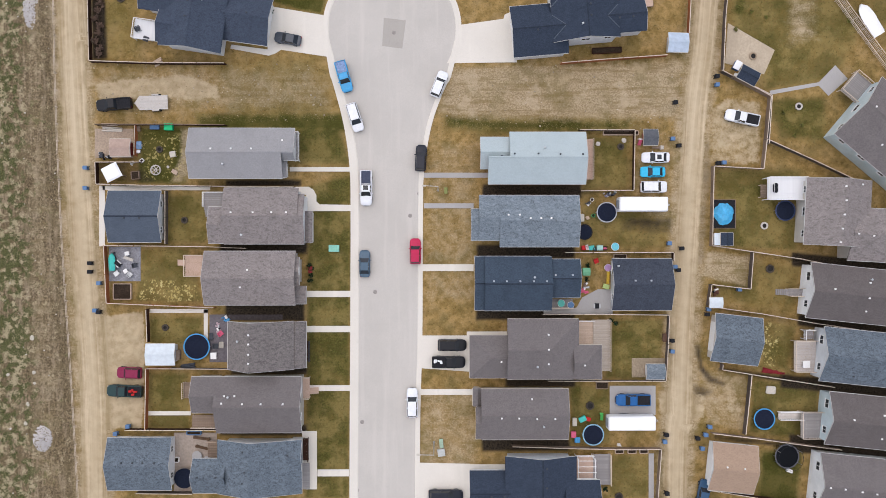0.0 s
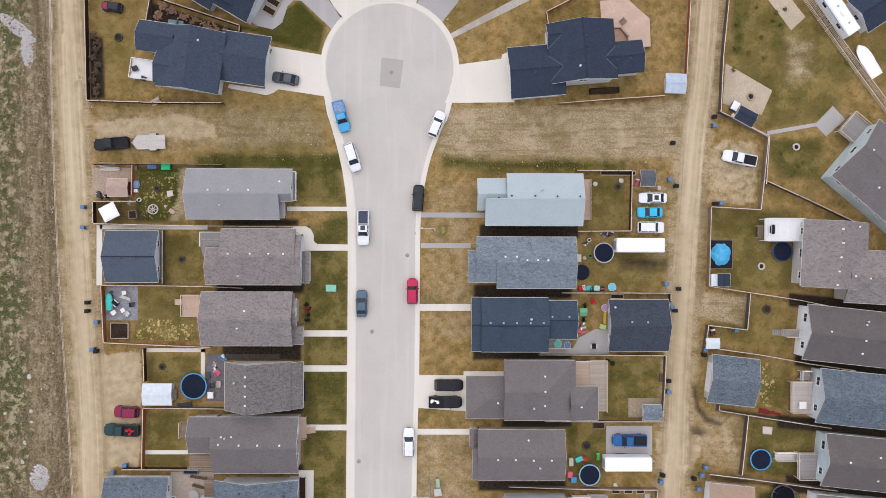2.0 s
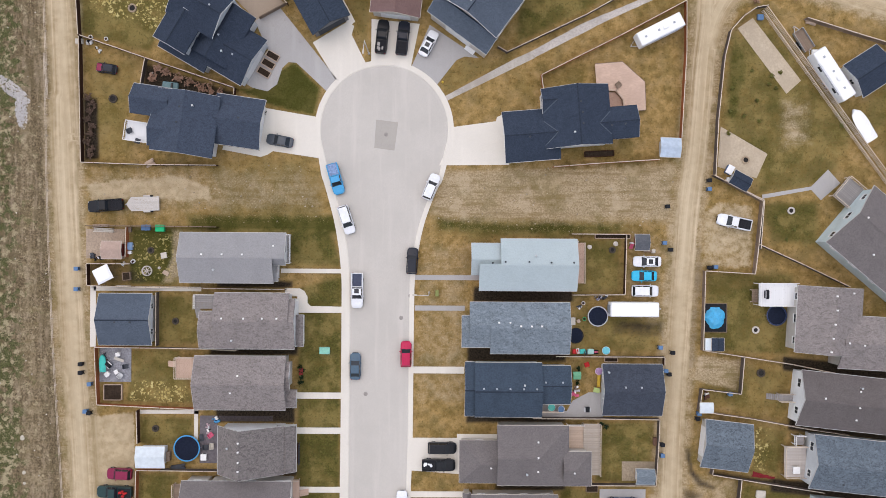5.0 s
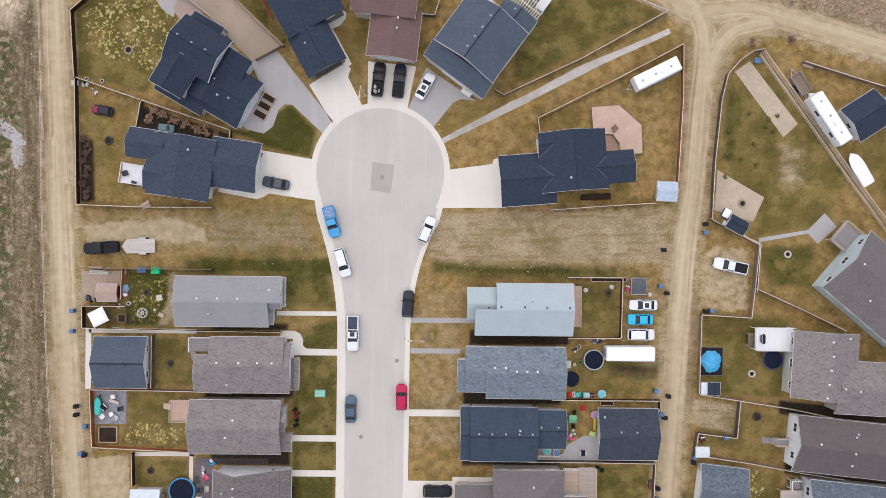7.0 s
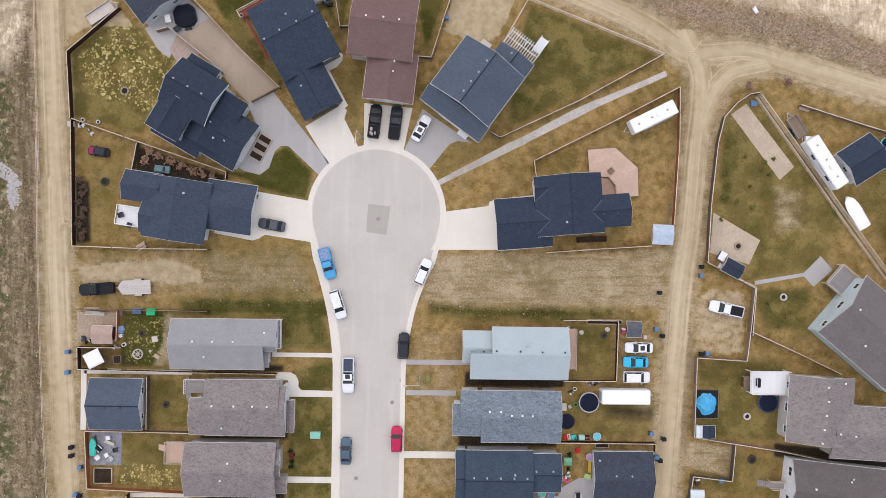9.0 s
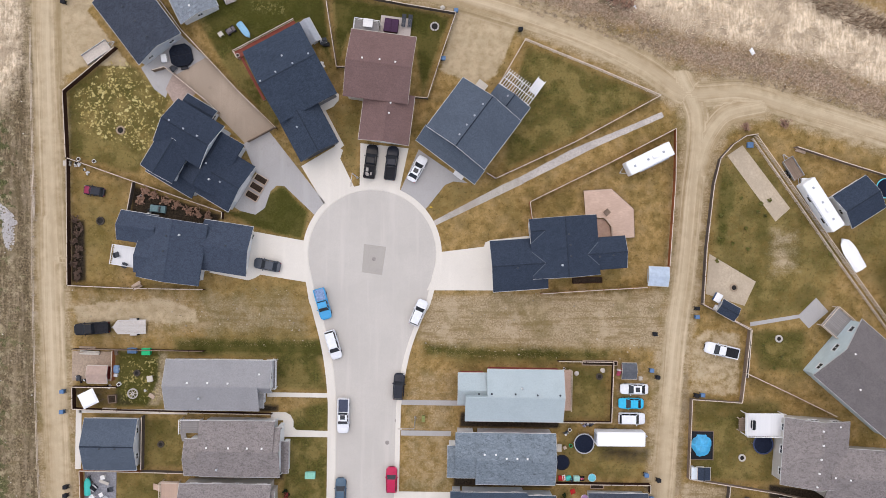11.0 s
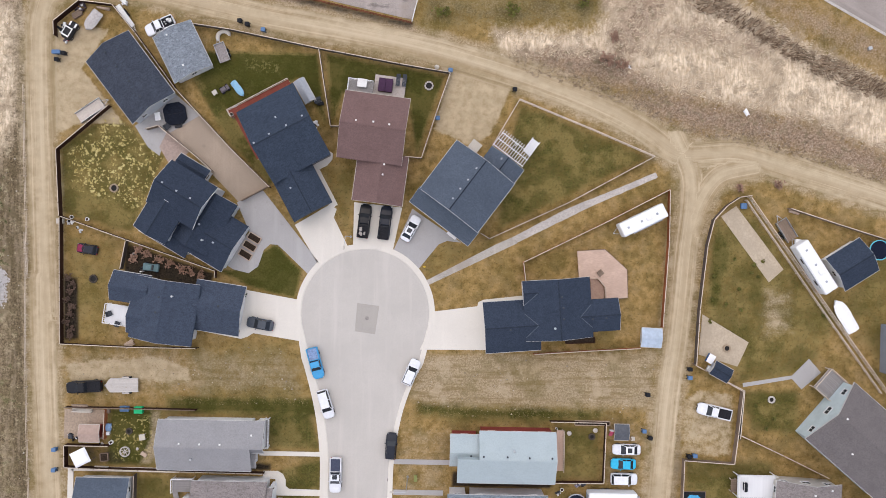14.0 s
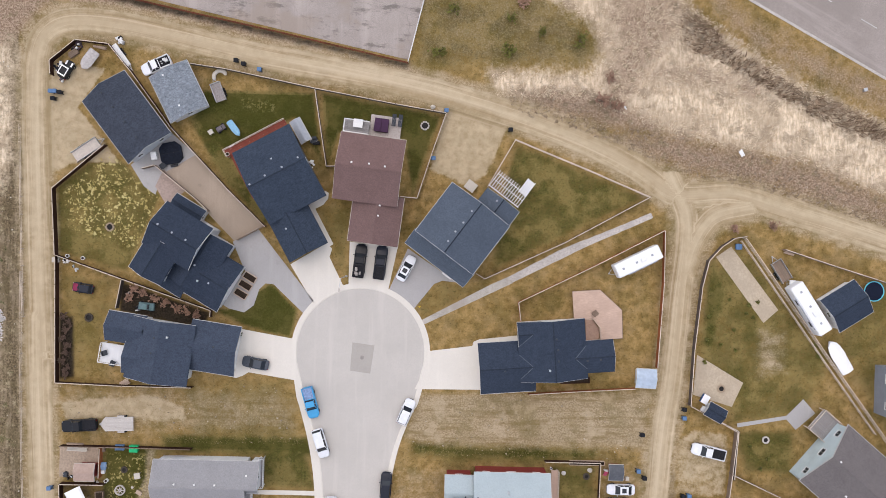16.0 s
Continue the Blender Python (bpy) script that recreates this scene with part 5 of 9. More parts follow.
plate("driveway", "grey concrete driveway curving round a lawn", [(-29.7, 56.37), (-25.52, 58.8), (-16.28, 47.15), (-18.25, 44.88), (-22.6, 49.31), (-23.95, 49.38), (-24.98, 48.38), (-25.88, 45.56), (-27.48, 44.36), (-30.1, 44.97), (-31.76, 45.99), (-27.46, 51.41)], CONCRETE_GREY)
plate("driveway", "pale concrete driveway", [(-19.79, 52.77), (-13.9, 56.4), (-12.72, 55.65), (-13.17, 54.19), (-10.64, 49.61), (-13.32, 48.68), (-16.26, 46.57)], CONCRETE)
plate("walk", "pale curved concrete front step", [(-17.24, 62.59), (-15.44, 64.09), (-14.13, 65.47), (-13.54, 65.1), (-13.61, 64.13), (-14.45, 63.05), (-15.97, 62.24)], CONCRETE, 0.35)
plate("walk", "pale concrete side walk", [(-16.85, 62.7), (-16.19, 63.1), (-12.55, 56.43), (-13.69, 55.53)], CONCRETE, 0.1)
plate("driveway", "pale concrete driveway in front of a garage", [(-9.76, 56.89), (-1.53, 56.14), (-2.89, 48.75), (-6.58, 49.43), (-9.86, 49.25)], CONCRETE)
plate("driveway", "grey concrete driveway", [(0.21, 55.99), (8.68, 50.39), (6.26, 50.62), (4.82, 50), (2.11, 46.06), (-0.35, 47.84), (-2.89, 48.75)], CONCRETE_GREY)
plate("driveway", "broad pale concrete driveway", [(4.15, 38.45), (13.04, 39.74), (14.01, 32.09), (3.17, 31.15), (4.15, 34.57), (4.39, 36.71)], CONCRETE)
plate("walk", "pale concrete walk along a garage", [(11.68, 39.51), (11.86, 40.29), (12.82, 40.7), (19.4, 41.54), (19.43, 40.38), (13.04, 39.64)], CONCRETE, 0.1)
plate("walk", "paved footpath between fences", [(2.59, 42.68), (2.09, 43.35), (14.7, 50.25), (17.58, 51.59), (18.38, 50.54)], paving("grey_worn_path", (0.42, 0.385, 0.34), 0.3, 0.26, 0.9, 0.5), 0.06)
rn = random.Random(17)
upper, lower = smooth([(17.39, 51.49), (22.36, 54.23), (27.15, 56.78), (34.85, 60.08), (41.78, 63.18)], 9), smooth([(42.19, 62.32), (36.8, 59.84), (31.03, 57.17), (24.32, 53.7), (18.38, 50.64)], 9)
plate("walk", "white crushed gravel footpath", [(x + rn.uniform(-0.03, 0.03), y + rn.uniform(-0.04, 0.04)) for x, y in upper + lower], GRAVEL, 0.05)
plate("yard_gravel", "tan gravel back yard", [(-41.98, 67.91), (-36.49, 71.14), (-24.38, 59.12), (-29.31, 56.38), (-37.78, 64.84)], paving("tan_gravel", (0.36, 0.288, 0.222), 0.0, 0.16, 0.7), 0.05, "gravel")
plate("patio", "grey concrete patio behind a garage", [(-47.28, 69.01), (-40.5, 74.59), (-36.29, 71.05), (-41.87, 67.62), (-43.04, 64.03), (-44.99, 65.42)], CONCRETE_GREY, 0.08)
plate("patio", "pinkish paved strip", [(-43.07, 65.47), (-41.7, 68.4), (-37.78, 65.03), (-39.47, 63.45), (-40.58, 61.49)], coat("pink_pavers", (0.35, 0.27, 0.23), 0.9, 0, 0.15, 3), 0.085)
plate("sand_pad", "square pad of pale sand with a fire ring", [(50.4, 38.98), (58.52, 34.32), (56.66, 30.13), (49.91, 32.06)], SAND, 0.05, "sand")
plate("sand_strip", "long strip of pale sand in the grass", [(53.2, 55.89), (55.79, 57.71), (64.22, 47.02), (61.74, 44.72)], SAND, 0.05, "sand")
plate("patio", "grey stone patio with stepped edges", [(65.87, 28.49), (69.01, 31.72), (71.17, 29.38), (67.83, 26.44)], CONCRETE_GREY, 0.07)
plate("walk", "thin grey stone walk", [(57.64, 27.3), (66.07, 28.78), (66.26, 28.2), (57.74, 26.62)], CONCRETE_GREY, 0.06)
plate("driveway", "grey concrete parking pad", rect((29.98, -28.62, 37.89, -23.54)), CONCRETE_GREY, 0.07)
plate("walk", "grey concrete walk inside a fence", rect((36.7, -46.0, 37.6, -35.2)), CONCRETE_GREY, 0.07)
plate("patio", "grey paved patio full of garden things", rect((-55.82, -5.51, -50.43, 0.39)), coat("grey_cobbles", (0.25, 0.25, 0.27), 0.9, 0, 0.3, 4, 0.5, 0, 0.5), 0.07)
plate("patio", "purple-grey paved patio", rect((-38.68, -19.36, -35.69, -11.22)), coat("purple_pavers", (0.15, 0.135, 0.145), 0.9, 0, 0.2, 3), 0.07)
plate("patio", "dark paved strip behind a house", [(-35.59, -11.23), (-26.22, -11.23), (-26.22, -12.11), (-35.59, -12.1)], coat("dark_pavers", (0.07, 0.06, 0.062), 0.9, 0, 0.25, 3), 0.075)
plate("patio", "pale paved yard between garage and house", [(-44.75, -31.43), (-37.42, -31.45), (-37.42, -35.9), (-41.48, -36.18), (-41.86, -41.5), (-44.75, -41.49)], coat("beige_pavers", (0.36, 0.3, 0.25), 0.9, 0, 0.15, 3), 0.07)
plate("patio", "grey concrete back patio", [(25.21, -8.36), (27.94, -6.91), (30.47, -6.91), (30.47, -11.19), (18.58, -11.18), (18.58, -10.11), (24.23, -10.11)], CONCRETE_GREY, 0.07)
plate("patio", "worn soil pad by a shed", rect((-58.23, 15.56, -51.69, 20.58)), coat("packed_pink_soil", (0.36, 0.28, 0.21), 0.95, 0, 0.2, 3), 0.05)
plate("sand_pad", "bare sandy ground under a shed", rect((33.79, -22.1, 39.45, -18.78)), coat("packed_soil", (0.3, 0.24, 0.17), 0.95, 0, 0.2, 3), 0.05, "sand")
plate("yard_lot", "stained concrete lot beyond the lane", [(-55.83, 99.7), (-0.61, 88.24), (2.02, 98.54), (5.34, 112.13), (-53.2, 110.32)], LOT, 0.06)
# highway at the far corner
hx, hy = (57.3, 100.77)
kx, ky = (83.95, 86.4)
ux, uy = (kx - hx) / math.hypot(kx - hx, ky - hy), (ky - hy) / math.hypot(kx - hx, ky - hy)


def along(a, b):
    return (hx + ux * a - uy * b, hy + uy * a + ux * b)


plate("highway", "grey asphalt highway", [along(-90, 0), along(160, 0), along(160, 24), along(-90, 24)], HIGHWAY, 0.09, "road")
plate("road_shoulder", "pale gravel road shoulder", [along(-90, -0.45), along(160, -0.45), along(160, -0.004), along(-90, -0.004)], GRAVEL, 0.07, "road")
for i in range(-8, 14):
    for off in (6.4,):
        mark = structure("lane_marking", slab([along(9 * i + 1, off), along(9 * i + 4.2, off), along(9 * i + 4.2, off + 0.16), along(9 * i + 1, off + 0.16)], 0.085, 0.1), STRIPE, "white dashed lane line", "lane marking")


# ---- fences ----
def fence(label, pts, h, wood, rail, group="yard fences", solid=True):
    """A fence of posts and panels; a panel is boards under a cap rail, or open rails."""
    f = thing("fence", label, "fence", pose(*pts[0], 0), group)
    ox, oy = pts[0]
    post_ob = None
    for (ax, ay), (bx, by) in zip(pts, pts[1:]):
        run = math.hypot(bx - ax, by - ay)
        n = max(1, round(run / 2.4))
        step, a = run / n, math.degrees(math.atan2(by - ay, bx - ax))
        bm = bmesh.new()
        if solid:
            k = max(1, int(step / 0.16))
            w = step / k
            line = []
            for i in range(k):
                line += [(i * w + 0.012, 0.014), ((i + 1) * w - 0.012, 0.014), ((i + 1) * w - 0.004, 0.003), ((i + 1) * w + 0.004, 0.003)][:4 if i < k - 1 else 2]
            slab(line + [(x, -y) for x, y in line[::-1]], 0.08, h - 0.02, bm)
        else:
            for z in (0.3, 0.65, 1.0)[:2 if h < 1.2 else 3]:
                add_box(bm, 0, -0.02, z - 0.045, step, 0.02, z + 0.045)
        cap = box(0, -0.065, h, step, 0.065, h + 0.045)
        pan = rl = None
        for i in range(n):
            m = pose(ax - ox + (bx - ax) * i / n, ay - oy + (by - ay) * i / n, 0, 0, 0, a)
            if pan is None:
                pan = part("panel", bm, wood, f, "", m)
                rl = part("cap_rail", cap, rail, f, "", m)
            else:
                again(pan, f, m)
                again(rl, f, m)
            if post_ob is None:
                post_ob = part("post", box(-0.05, -0.05, 0, 0.05, 0.05, h + 0.09, 0.012), wood, f, "", m)
            else:
                again(post_ob, f, m)
    again(post_ob, f, pose(pts[-1][0] - ox, pts[-1][1] - oy, 0))
    return f


RED_F, DARK_F, GREY_F, PALE_F = ("weathered red-stained board fence", 1.5, WOOD_RED, RAIL), ("dark-stained board fence with a pale cap", 1.5, WOOD_DARK, RAIL), ("weathered grey board fence with a pale cap", 1.5, WOOD_ASH, RAIL), ("weathered wooden board fence with a pale cap", 1.5, WOOD, RAIL)


def yard_fence(kind, pts):
    fence(kind[0], pts, *kind[1:])


yard_fence(DARK_F, [(-59.17, 53.32), (-59.89, 64.62), (-51.28, 72.16)])
yard_fence(DARK_F, [(-59.07, 53.14), (-58.59, 31.82), (-47.4, 31.51), (-35.73, 31.5)])
yard_fence(DARK_F, [(-58.98, 53.33), (-47.92, 49.61), (-32.81, 44.65), (-32.88, 43.51)])
yard_fence(GREY_F, [(-47.91, 49.42), (-48.75, 44.64)])
yard_fence(DARK_F, [(-60.61, 83.77), (-60.76, 86.13), (-56.59, 89.67), (-51.01, 89.16), (-47.02, 84.44), (-40.18, 75.32), (-30.65, 65.4), (-23.93, 59)])
fence("brown wooden gate fence across a gravel yard", [(-28.73, 56.68), (-24.04, 59.28)], 1.3, WOOD, WOOD)
yard_fence(PALE_F, [(-44.94, 68.35), (-42.87, 68.97), (-35.82, 63.45), (-33.78, 61.6)])
yard_fence(GREY_F, [(-37.31, 86.24), (-31.13, 85.47), (-16.14, 82.66), (-2.46, 80.37), (6.17, 79.09), (3.96, 72.34), (1.58, 64.54), (-1.29, 64.75)])
yard_fence(GREY_F, [(-16.14, 82.56), (-15.13, 76.59), (-13.91, 69.57), (-12.48, 69.61)])
fence("open fence of pale weathered rails", [(13.57, 66.96), (18.06, 74.93), (30.37, 70.19), (41.26, 65.79)], 1.4, RAIL, RAIL, "yard fences", False)
yard_fence(GREY_F, [(41.26, 65.79), (26.86, 57.64), (13.41, 51.16), (11.85, 52.08)])
yard_fence(RED_F, [(19.74, 44.04), (19.27, 47.29), (32.73, 54.15), (43.92, 60.19), (43.97, 51.36), (43.22, 36.73)])
yard_fence(RED_F, [(39.56, 33.08), (29.47, 32.36), (21.41, 31.69)])
yard_fence(GREY_F, [(49.09, 30.32), (49.5, 39.96), (50.55, 50.76), (51.58, 55.21), (53.74, 57.66), (55.91, 59.16), (57.93, 59.5)])
fence("open fence of pale weathered rails", [(57.75, 59.25), (65.5, 48.75), (73.5, 37.85), (81.86, 26.73), (86.93, 19.59)], 1.5, RAIL, RAIL, "yard fences", False)
fence("low second row of pale weathered rails", [(57.2, 58.75), (64.95, 48.2), (72.9, 37.3), (81.2, 26.2)], 1.0, RAIL, RAIL, "yard fences", False)
yard_fence(PALE_F, [(64.57, 57.46), (73.27, 54.8), (83.05, 51.96), (94.82, 48.78)])
yard_fence(GREY_F, [(49.09, 30.32), (57.43, 26.27), (56.89, 17.96)])
yard_fence(PALE_F, [(48.83, 30.52), (57.25, 26.11), (56.57, 18.88), (55.99, 13.68), (47.48, 14.15), (47.19, 0.58), (54.25, -0.48), (62.57, -1.73), (70.33, -3.28)])
yard_fence(GREY_F, [(56.57, 18.79), (64.51, 15.23), (72.27, 11.58)])
yard_fence(GREY_F, [(54.25, -0.58), (53.76, -6.84), (47.09, -6.06), (46.61, -9.63)])
yard_fence(PALE_F, [(48.16, -10.01), (55.8, -11.08), (64.51, -12.63), (72.27, -13.79)])
yard_fence(GREY_F, [(49.03, -19.64), (48.93, -20.6), (56.76, -21.87), (68.19, -23.63)])
yard_fence(GREY_F, [(53.96, -21.48), (53.47, -26.39), (52.89, -31.69)])
yard_fence(PALE_F, [(47.29, -31.48), (54.83, -32.37), (62.57, -33.45), (69.36, -34.33)])
yard_fence(DARK_F, [(46.42, -41.1), (54.83, -42.48), (64.51, -43.57)])
# west side yards
fence("dark-stained board fence with a brown cap", [(-57.63, 21.1), (-44.98, 21.12), (-35.65, 21.04)], 1.5, WOOD_DARK, WOOD)
yard_fence(RED_F, [(-50.88, 20.92), (-50.98, 15.85)])
yard_fence(DARK_F, [(-50.12, 14.71), (-57.54, 14.7), (-57.44, 10.98), (-49.93, 10.79), (-35.46, 10.61), (-24, 10.53)])
yard_fence(GREY_F, [(-45.75, 9.84), (-45.75, 0.86)])
yard_fence(RED_F, [(-45.94, 0.48), (-56.11, 0.57), (-55.64, -9.17), (-44.98, -9.65), (-37.55, -9.94)])
yard_fence(GREY_F, [(-45.94, 0.48), (-38.79, 0.38), (-32.12, 0.1)])
yard_fence(DARK_F, [(-48.98, -10.22), (-48.79, -15.76)])
yard_fence(RED_F, [(-44.98, -20.26), (-48.98, -20.25), (-49.17, -30.57)])
yard_fence(GREY_F, [(-44.98, -20.26), (-34.98, -20.37)])
yard_fence(DARK_F, [(-52.6, -30.65), (-44.03, -30.68), (-36.89, -30.69)])
yard_fence(GREY_F, [(-50.69, -41.36), (-41.17, -41.48)])
# east side yards
yard_fence(DARK_F, [(24.52, 20.28), (33.97, 20.29), (33.77, 10), (24.72, 9.9)])
yard_fence(DARK_F, [(22.02, -0.58), (31.65, -0.58), (40.62, -0.58), (40.62, -2.02)])
yard_fence(GREY_F, [(18.17, -11.14), (29.72, -11.15), (39.85, -11.26), (39.66, -16.26), (39.27, -22.51), (29.72, -22.5), (19.13, -22.48)])
yard_fence(PALE_F, [(13.08, -33.6), (22.02, -33.91), (30.69, -34.13), (38.5, -34.15), (38.11, -39.35), (37.73, -45.12)])
fence("low red rail fence along the concrete lot", [(-55.33, 98.6), (-38.16, 95.11), (-21.89, 91.96), (-0.56, 87.51)], 1.1, WOOD_RUST, WOOD_RUST, "lot fences", False)
fence("thin grey metal rail fence", [(-0.56, 87.7), (0.99, 94.35), (3.57, 105.91)], 1.1, STEEL, STEEL, "lot fences", False)



def wire_fence(label, pts, h):
    """Thin posts joined by two wires."""
    f = thing("wire_fence", label, "fence", pose(*pts[0], 0), "field fences")
    ox, oy = pts[0]
    post_ob = None
    for (ax, ay), (bx, by) in zip(pts, pts[1:]):
        n = max(1, round(math.hypot(bx - ax, by - ay) / 3.0))
        for z in (h * 0.5, h * 0.92):
            part("wire", beam((ax - ox, ay - oy, z), (bx - ox, by - oy, z), 0.05, 0.04), RAIL, f)
        for i in range(n):
            m = pose(ax - ox + (bx - ax) * i / n, ay - oy + (by - ay) * i / n, 0)
            post_ob = again(post_ob, f, m) if post_ob else part("post", tube(0.07, 0, h, 0.055, 8), RAIL, f, "", m)


wire_fence("low wire fence along the field edge", [(-60.82, -42.59), (-61.88, -24.05), (-62.74, -11.49), (-63.61, 2.03), (-64.38, 18.44), (-64.86, 32.92), (-64.96, 40.03), (-65.29, 50.36), (-64.67, 42.77), (-65.44, 60.07), (-65.97, 75.42)], 0.9)

# ---- decks ----
WHITE_DECK = coat("white_vinyl_decking", (0.68, 0.68, 0.68), 0.5, 0, 0.06, 2)


def deck(label, r, h, at=(0, 0), ang=0, rails="nsew", wood=None, stair=None, post_wood=None):
    """A raised deck of planks on posts, with railings on the named sides and a stair."""
    wood, post_wood = wood or DECKING, post_wood or RAIL
    x0, y0, x1, y1 = r
    mx, my = (x0 + x1) / 2, (y0 + y1) / 2
    d = thing("deck", label, "deck", pose(at[0], at[1], 0, 0, 0, ang) @ pose(mx, my, 0), "decks")
    w, l = (x1 - x0) / 2, (y1 - y0) / 2
    n = max(2, int(2 * l / 0.15))
    step = 2 * l / n
    plank, gap = None, 0.0015 if wood is WHITE_DECK else 0.006
    for i in range(n):
        m = pose(0, -l + (i + 0.5) * step, h)
        if plank is None:
            plank = part("plank", box(-w, -step / 2 + gap, -0.04, w, step / 2 - gap, 0), wood, d, "", m)
        else:
            again(plank, d, m)
    part("joist_frame", boxes([(-w + 0.05, -l + 0.05, h - 0.24, w - 0.05, -l + 0.1, h - 0.042), (-w + 0.05, l - 0.1, h - 0.24, w - 0.05, l - 0.05, h - 0.042), (-w + 0.05, -0.03, h - 0.24, w - 0.05, 0.03, h - 0.042)]), post_wood, d)
    for sx in (-1, 1):
        for sy in (-1, 1):
            part("post", box(sx * (w - 0.1) - 0.06, sy * (l - 0.1) - 0.06, 0, sx * (w - 0.1) + 0.06, sy * (l - 0.1) + 0.06, h - 0.25), post_wood, d)
    for s in rails:
        a, b = {"n": ((-w, l), (w, l)), "s": ((-w, -l), (w, -l)), "e": ((w, -l), (w, l)), "w": ((-w, -l), (-w, l))}[s]
        bm = beam((*a, h + 0.92), (*b, h + 0.92), 0.11, 0.05)
        beam((*a, h + 0.15), (*b, h + 0.15), 0.05, 0.05, bm)
        run = math.hypot(b[0] - a[0], b[1] - a[1])
        for i in range(int(run / 0.3) + 1):
            k = i / max(1, int(run / 0.3))
            x, y = a[0] + (b[0] - a[0]) * k, a[1] + (b[1] - a[1]) * k
            add_box(bm, x - 0.02, y - 0.02, h, x + 0.02, y + 0.02, h + 0.9)
        part("railing", bm, post_wood, d)
    if stair:
        side, off, wide = stair
        k = max(2, int(h / 0.19))
        for i in range(k):
            z = h - (i + 1) * h / (k + 1)
            o = 0.28 * (i + 0.5)
            sx, sy = {"n": (off, l + o), "s": (off, -l - o), "e": (w + o, off), "w": (-w - o, off)}[side]
            bx, by = (wide / 2, 0.15) if side in "ns" else (0.15, wide / 2)
            part("step", box(sx - bx, sy - by, z - 0.05, sx + bx, sy + by, z), wood, d)
    return d


GREY_DECK = coat("grey_deck_boards", (0.3, 0.28, 0.27), 0.75, 0, 0.15, 2, 0.6, 0.2)
deck("front porch with a white slatted railing", (-24.05, 14.95, -23.2, 19.85), 1.0, rails="nse", wood=GREY_DECK, post_wood=TRIM)
deck("small grey rear deck with a white railing", (-39.24, 7.18, -35.7, 9.58), 1.3, rails="nw", wood=GREY_DECK, post_wood=TRIM, stair=("s", -1.4, 0.9))
deck("pale cedar rear deck with a railing", (-42.39, -4.6, -39.33, -1.05), 1.3, rails="nsw", stair=("w", 0.5, 1.0))
deck("dark stained front deck", (-22.12, -19.16, -21.45, -15.69), 0.8, rails="e", wood=WOOD_DARK, post_wood=TRIM_DARK)
deck("weathered wooden front stair and landing", (-22.66, -25.38, -21.41, -21.82), 1.0, rails="ns", stair=("e", -0.6, 1.1))
deck("small brown rear deck", (-42.81, -25.36, -41.37, -22.66), 0.9, rails="w", wood=WOOD)
deck("weathered brown rear deck with a pale railing beside the house", (-41.27, -30.19, -36.88, -28.17), 1.2, rails="s", wood=WOOD, post_wood=RAIL)
deck("weathered brown rear deck with a plain rail", (-38.7, -35.4, -36.97, -32.6), 1.0, rails="n", wood=WOOD, post_wood=WOOD_PALE)
deck("front porch with pale boards", (-22.83, -40.98, -21.48, -36.54), 0.6, rails="", wood=GREY_DECK)
deck("front porch with a dark step", (-22.6, -36.01, -21.64, -32.25), 0.8, rails="e", wood=WOOD_DARK, post_wood=WOOD_DARK)
deck("brick-red curved back deck", (25.68, 11.87, 26.84, 18.81), 1.0, rails="e", wood=DECKING)
deck("rear deck with turquoise chairs", (18.45, -10.04, 23.48, -8.59), 0.9, rails="s", wood=GREY_DECK)
deck("large pale rear deck", (26.9, -20.81, 29.7, -12.04), 1.2, rails="e", wood=coat("grey_pine_boards", (0.42, 0.36, 0.3), 0.75, 0, 0.12, 2, 0.6, 0.2))
deck("lower deck landing with a stair and railing", (24.14, -16.31, 26.94, -12.25), 1.0, rails="nw", wood=WOOD_PALE, post_wood=TRIM)
deck("cedar rear deck under a pergola", (23.81, -39.6, 26.9, -35.16), 1.2, rails="nw", wood=DECKING, post_wood=TRIM)
pg = thing("pergola", "open white pergola over a cedar deck", "pergola", pose(25.35, -37.4, 1.2), "decks")
for sx in (-1, 1):
    for sy in (-1, 1):
        part("post", box(sx * 1.4 - 0.06, sy * 2.05 - 0.06, 0, sx * 1.4 + 0.06, sy * 2.05 + 0.06, 2.2), TRIM, pg)
    part("beam", box(sx * 1.4 - 0.05, -2.3, 2.201, sx * 1.4 + 0.05, 2.3, 2.36), TRIM, pg)
for k in range(5):
    part("rafter", box(-1.6, -1.95 + 0.975 * k - 0.035, 2.361, 1.6, -1.95 + 0.975 * k + 0.035, 2.48), TRIM, pg)
deck("pale back deck with patio furniture", (26.96, -40.28, 29.87, -35.06), 0.9, rails="e", wood=GREY_DECK)
deck("white raised rear deck with a brown stair", (56.25, 8.34, 62.8, 12.17), 2.2, rails="nsw", wood=WHITE_DECK, post_wood=TRIM)
deck("brown wooden stair landing beside the white deck", (55.63, 8.8, 56.7, 11.03), 1.0, rails="", wood=WOOD)
deck("narrow rear stair landing", (60.3, -8.02, 63.89, -6.76), 1.2, rails="ns", wood=GREY_DECK, stair=("w", 0, 1.0))
deck("rear deck with a table and pale railing", (61.22, -20.95, 65, -15.64), 1.3, rails="nsw", wood=coat("bleached_boards", (0.5, 0.45, 0.41), 0.7, 0, 0.12, 2, 0.6, 0.2))
deck("small stair landing with a white railing", (62.9, -15.45, 64.6, -13.8), 1.3, rails="nw", wood=GREY_DECK, post_wood=TRIM)
deck("rear deck with a long sloped ramp", (62.33, -32.23, 66.7, -27.78), 1.4, rails="nsw", wood=GREY_DECK)
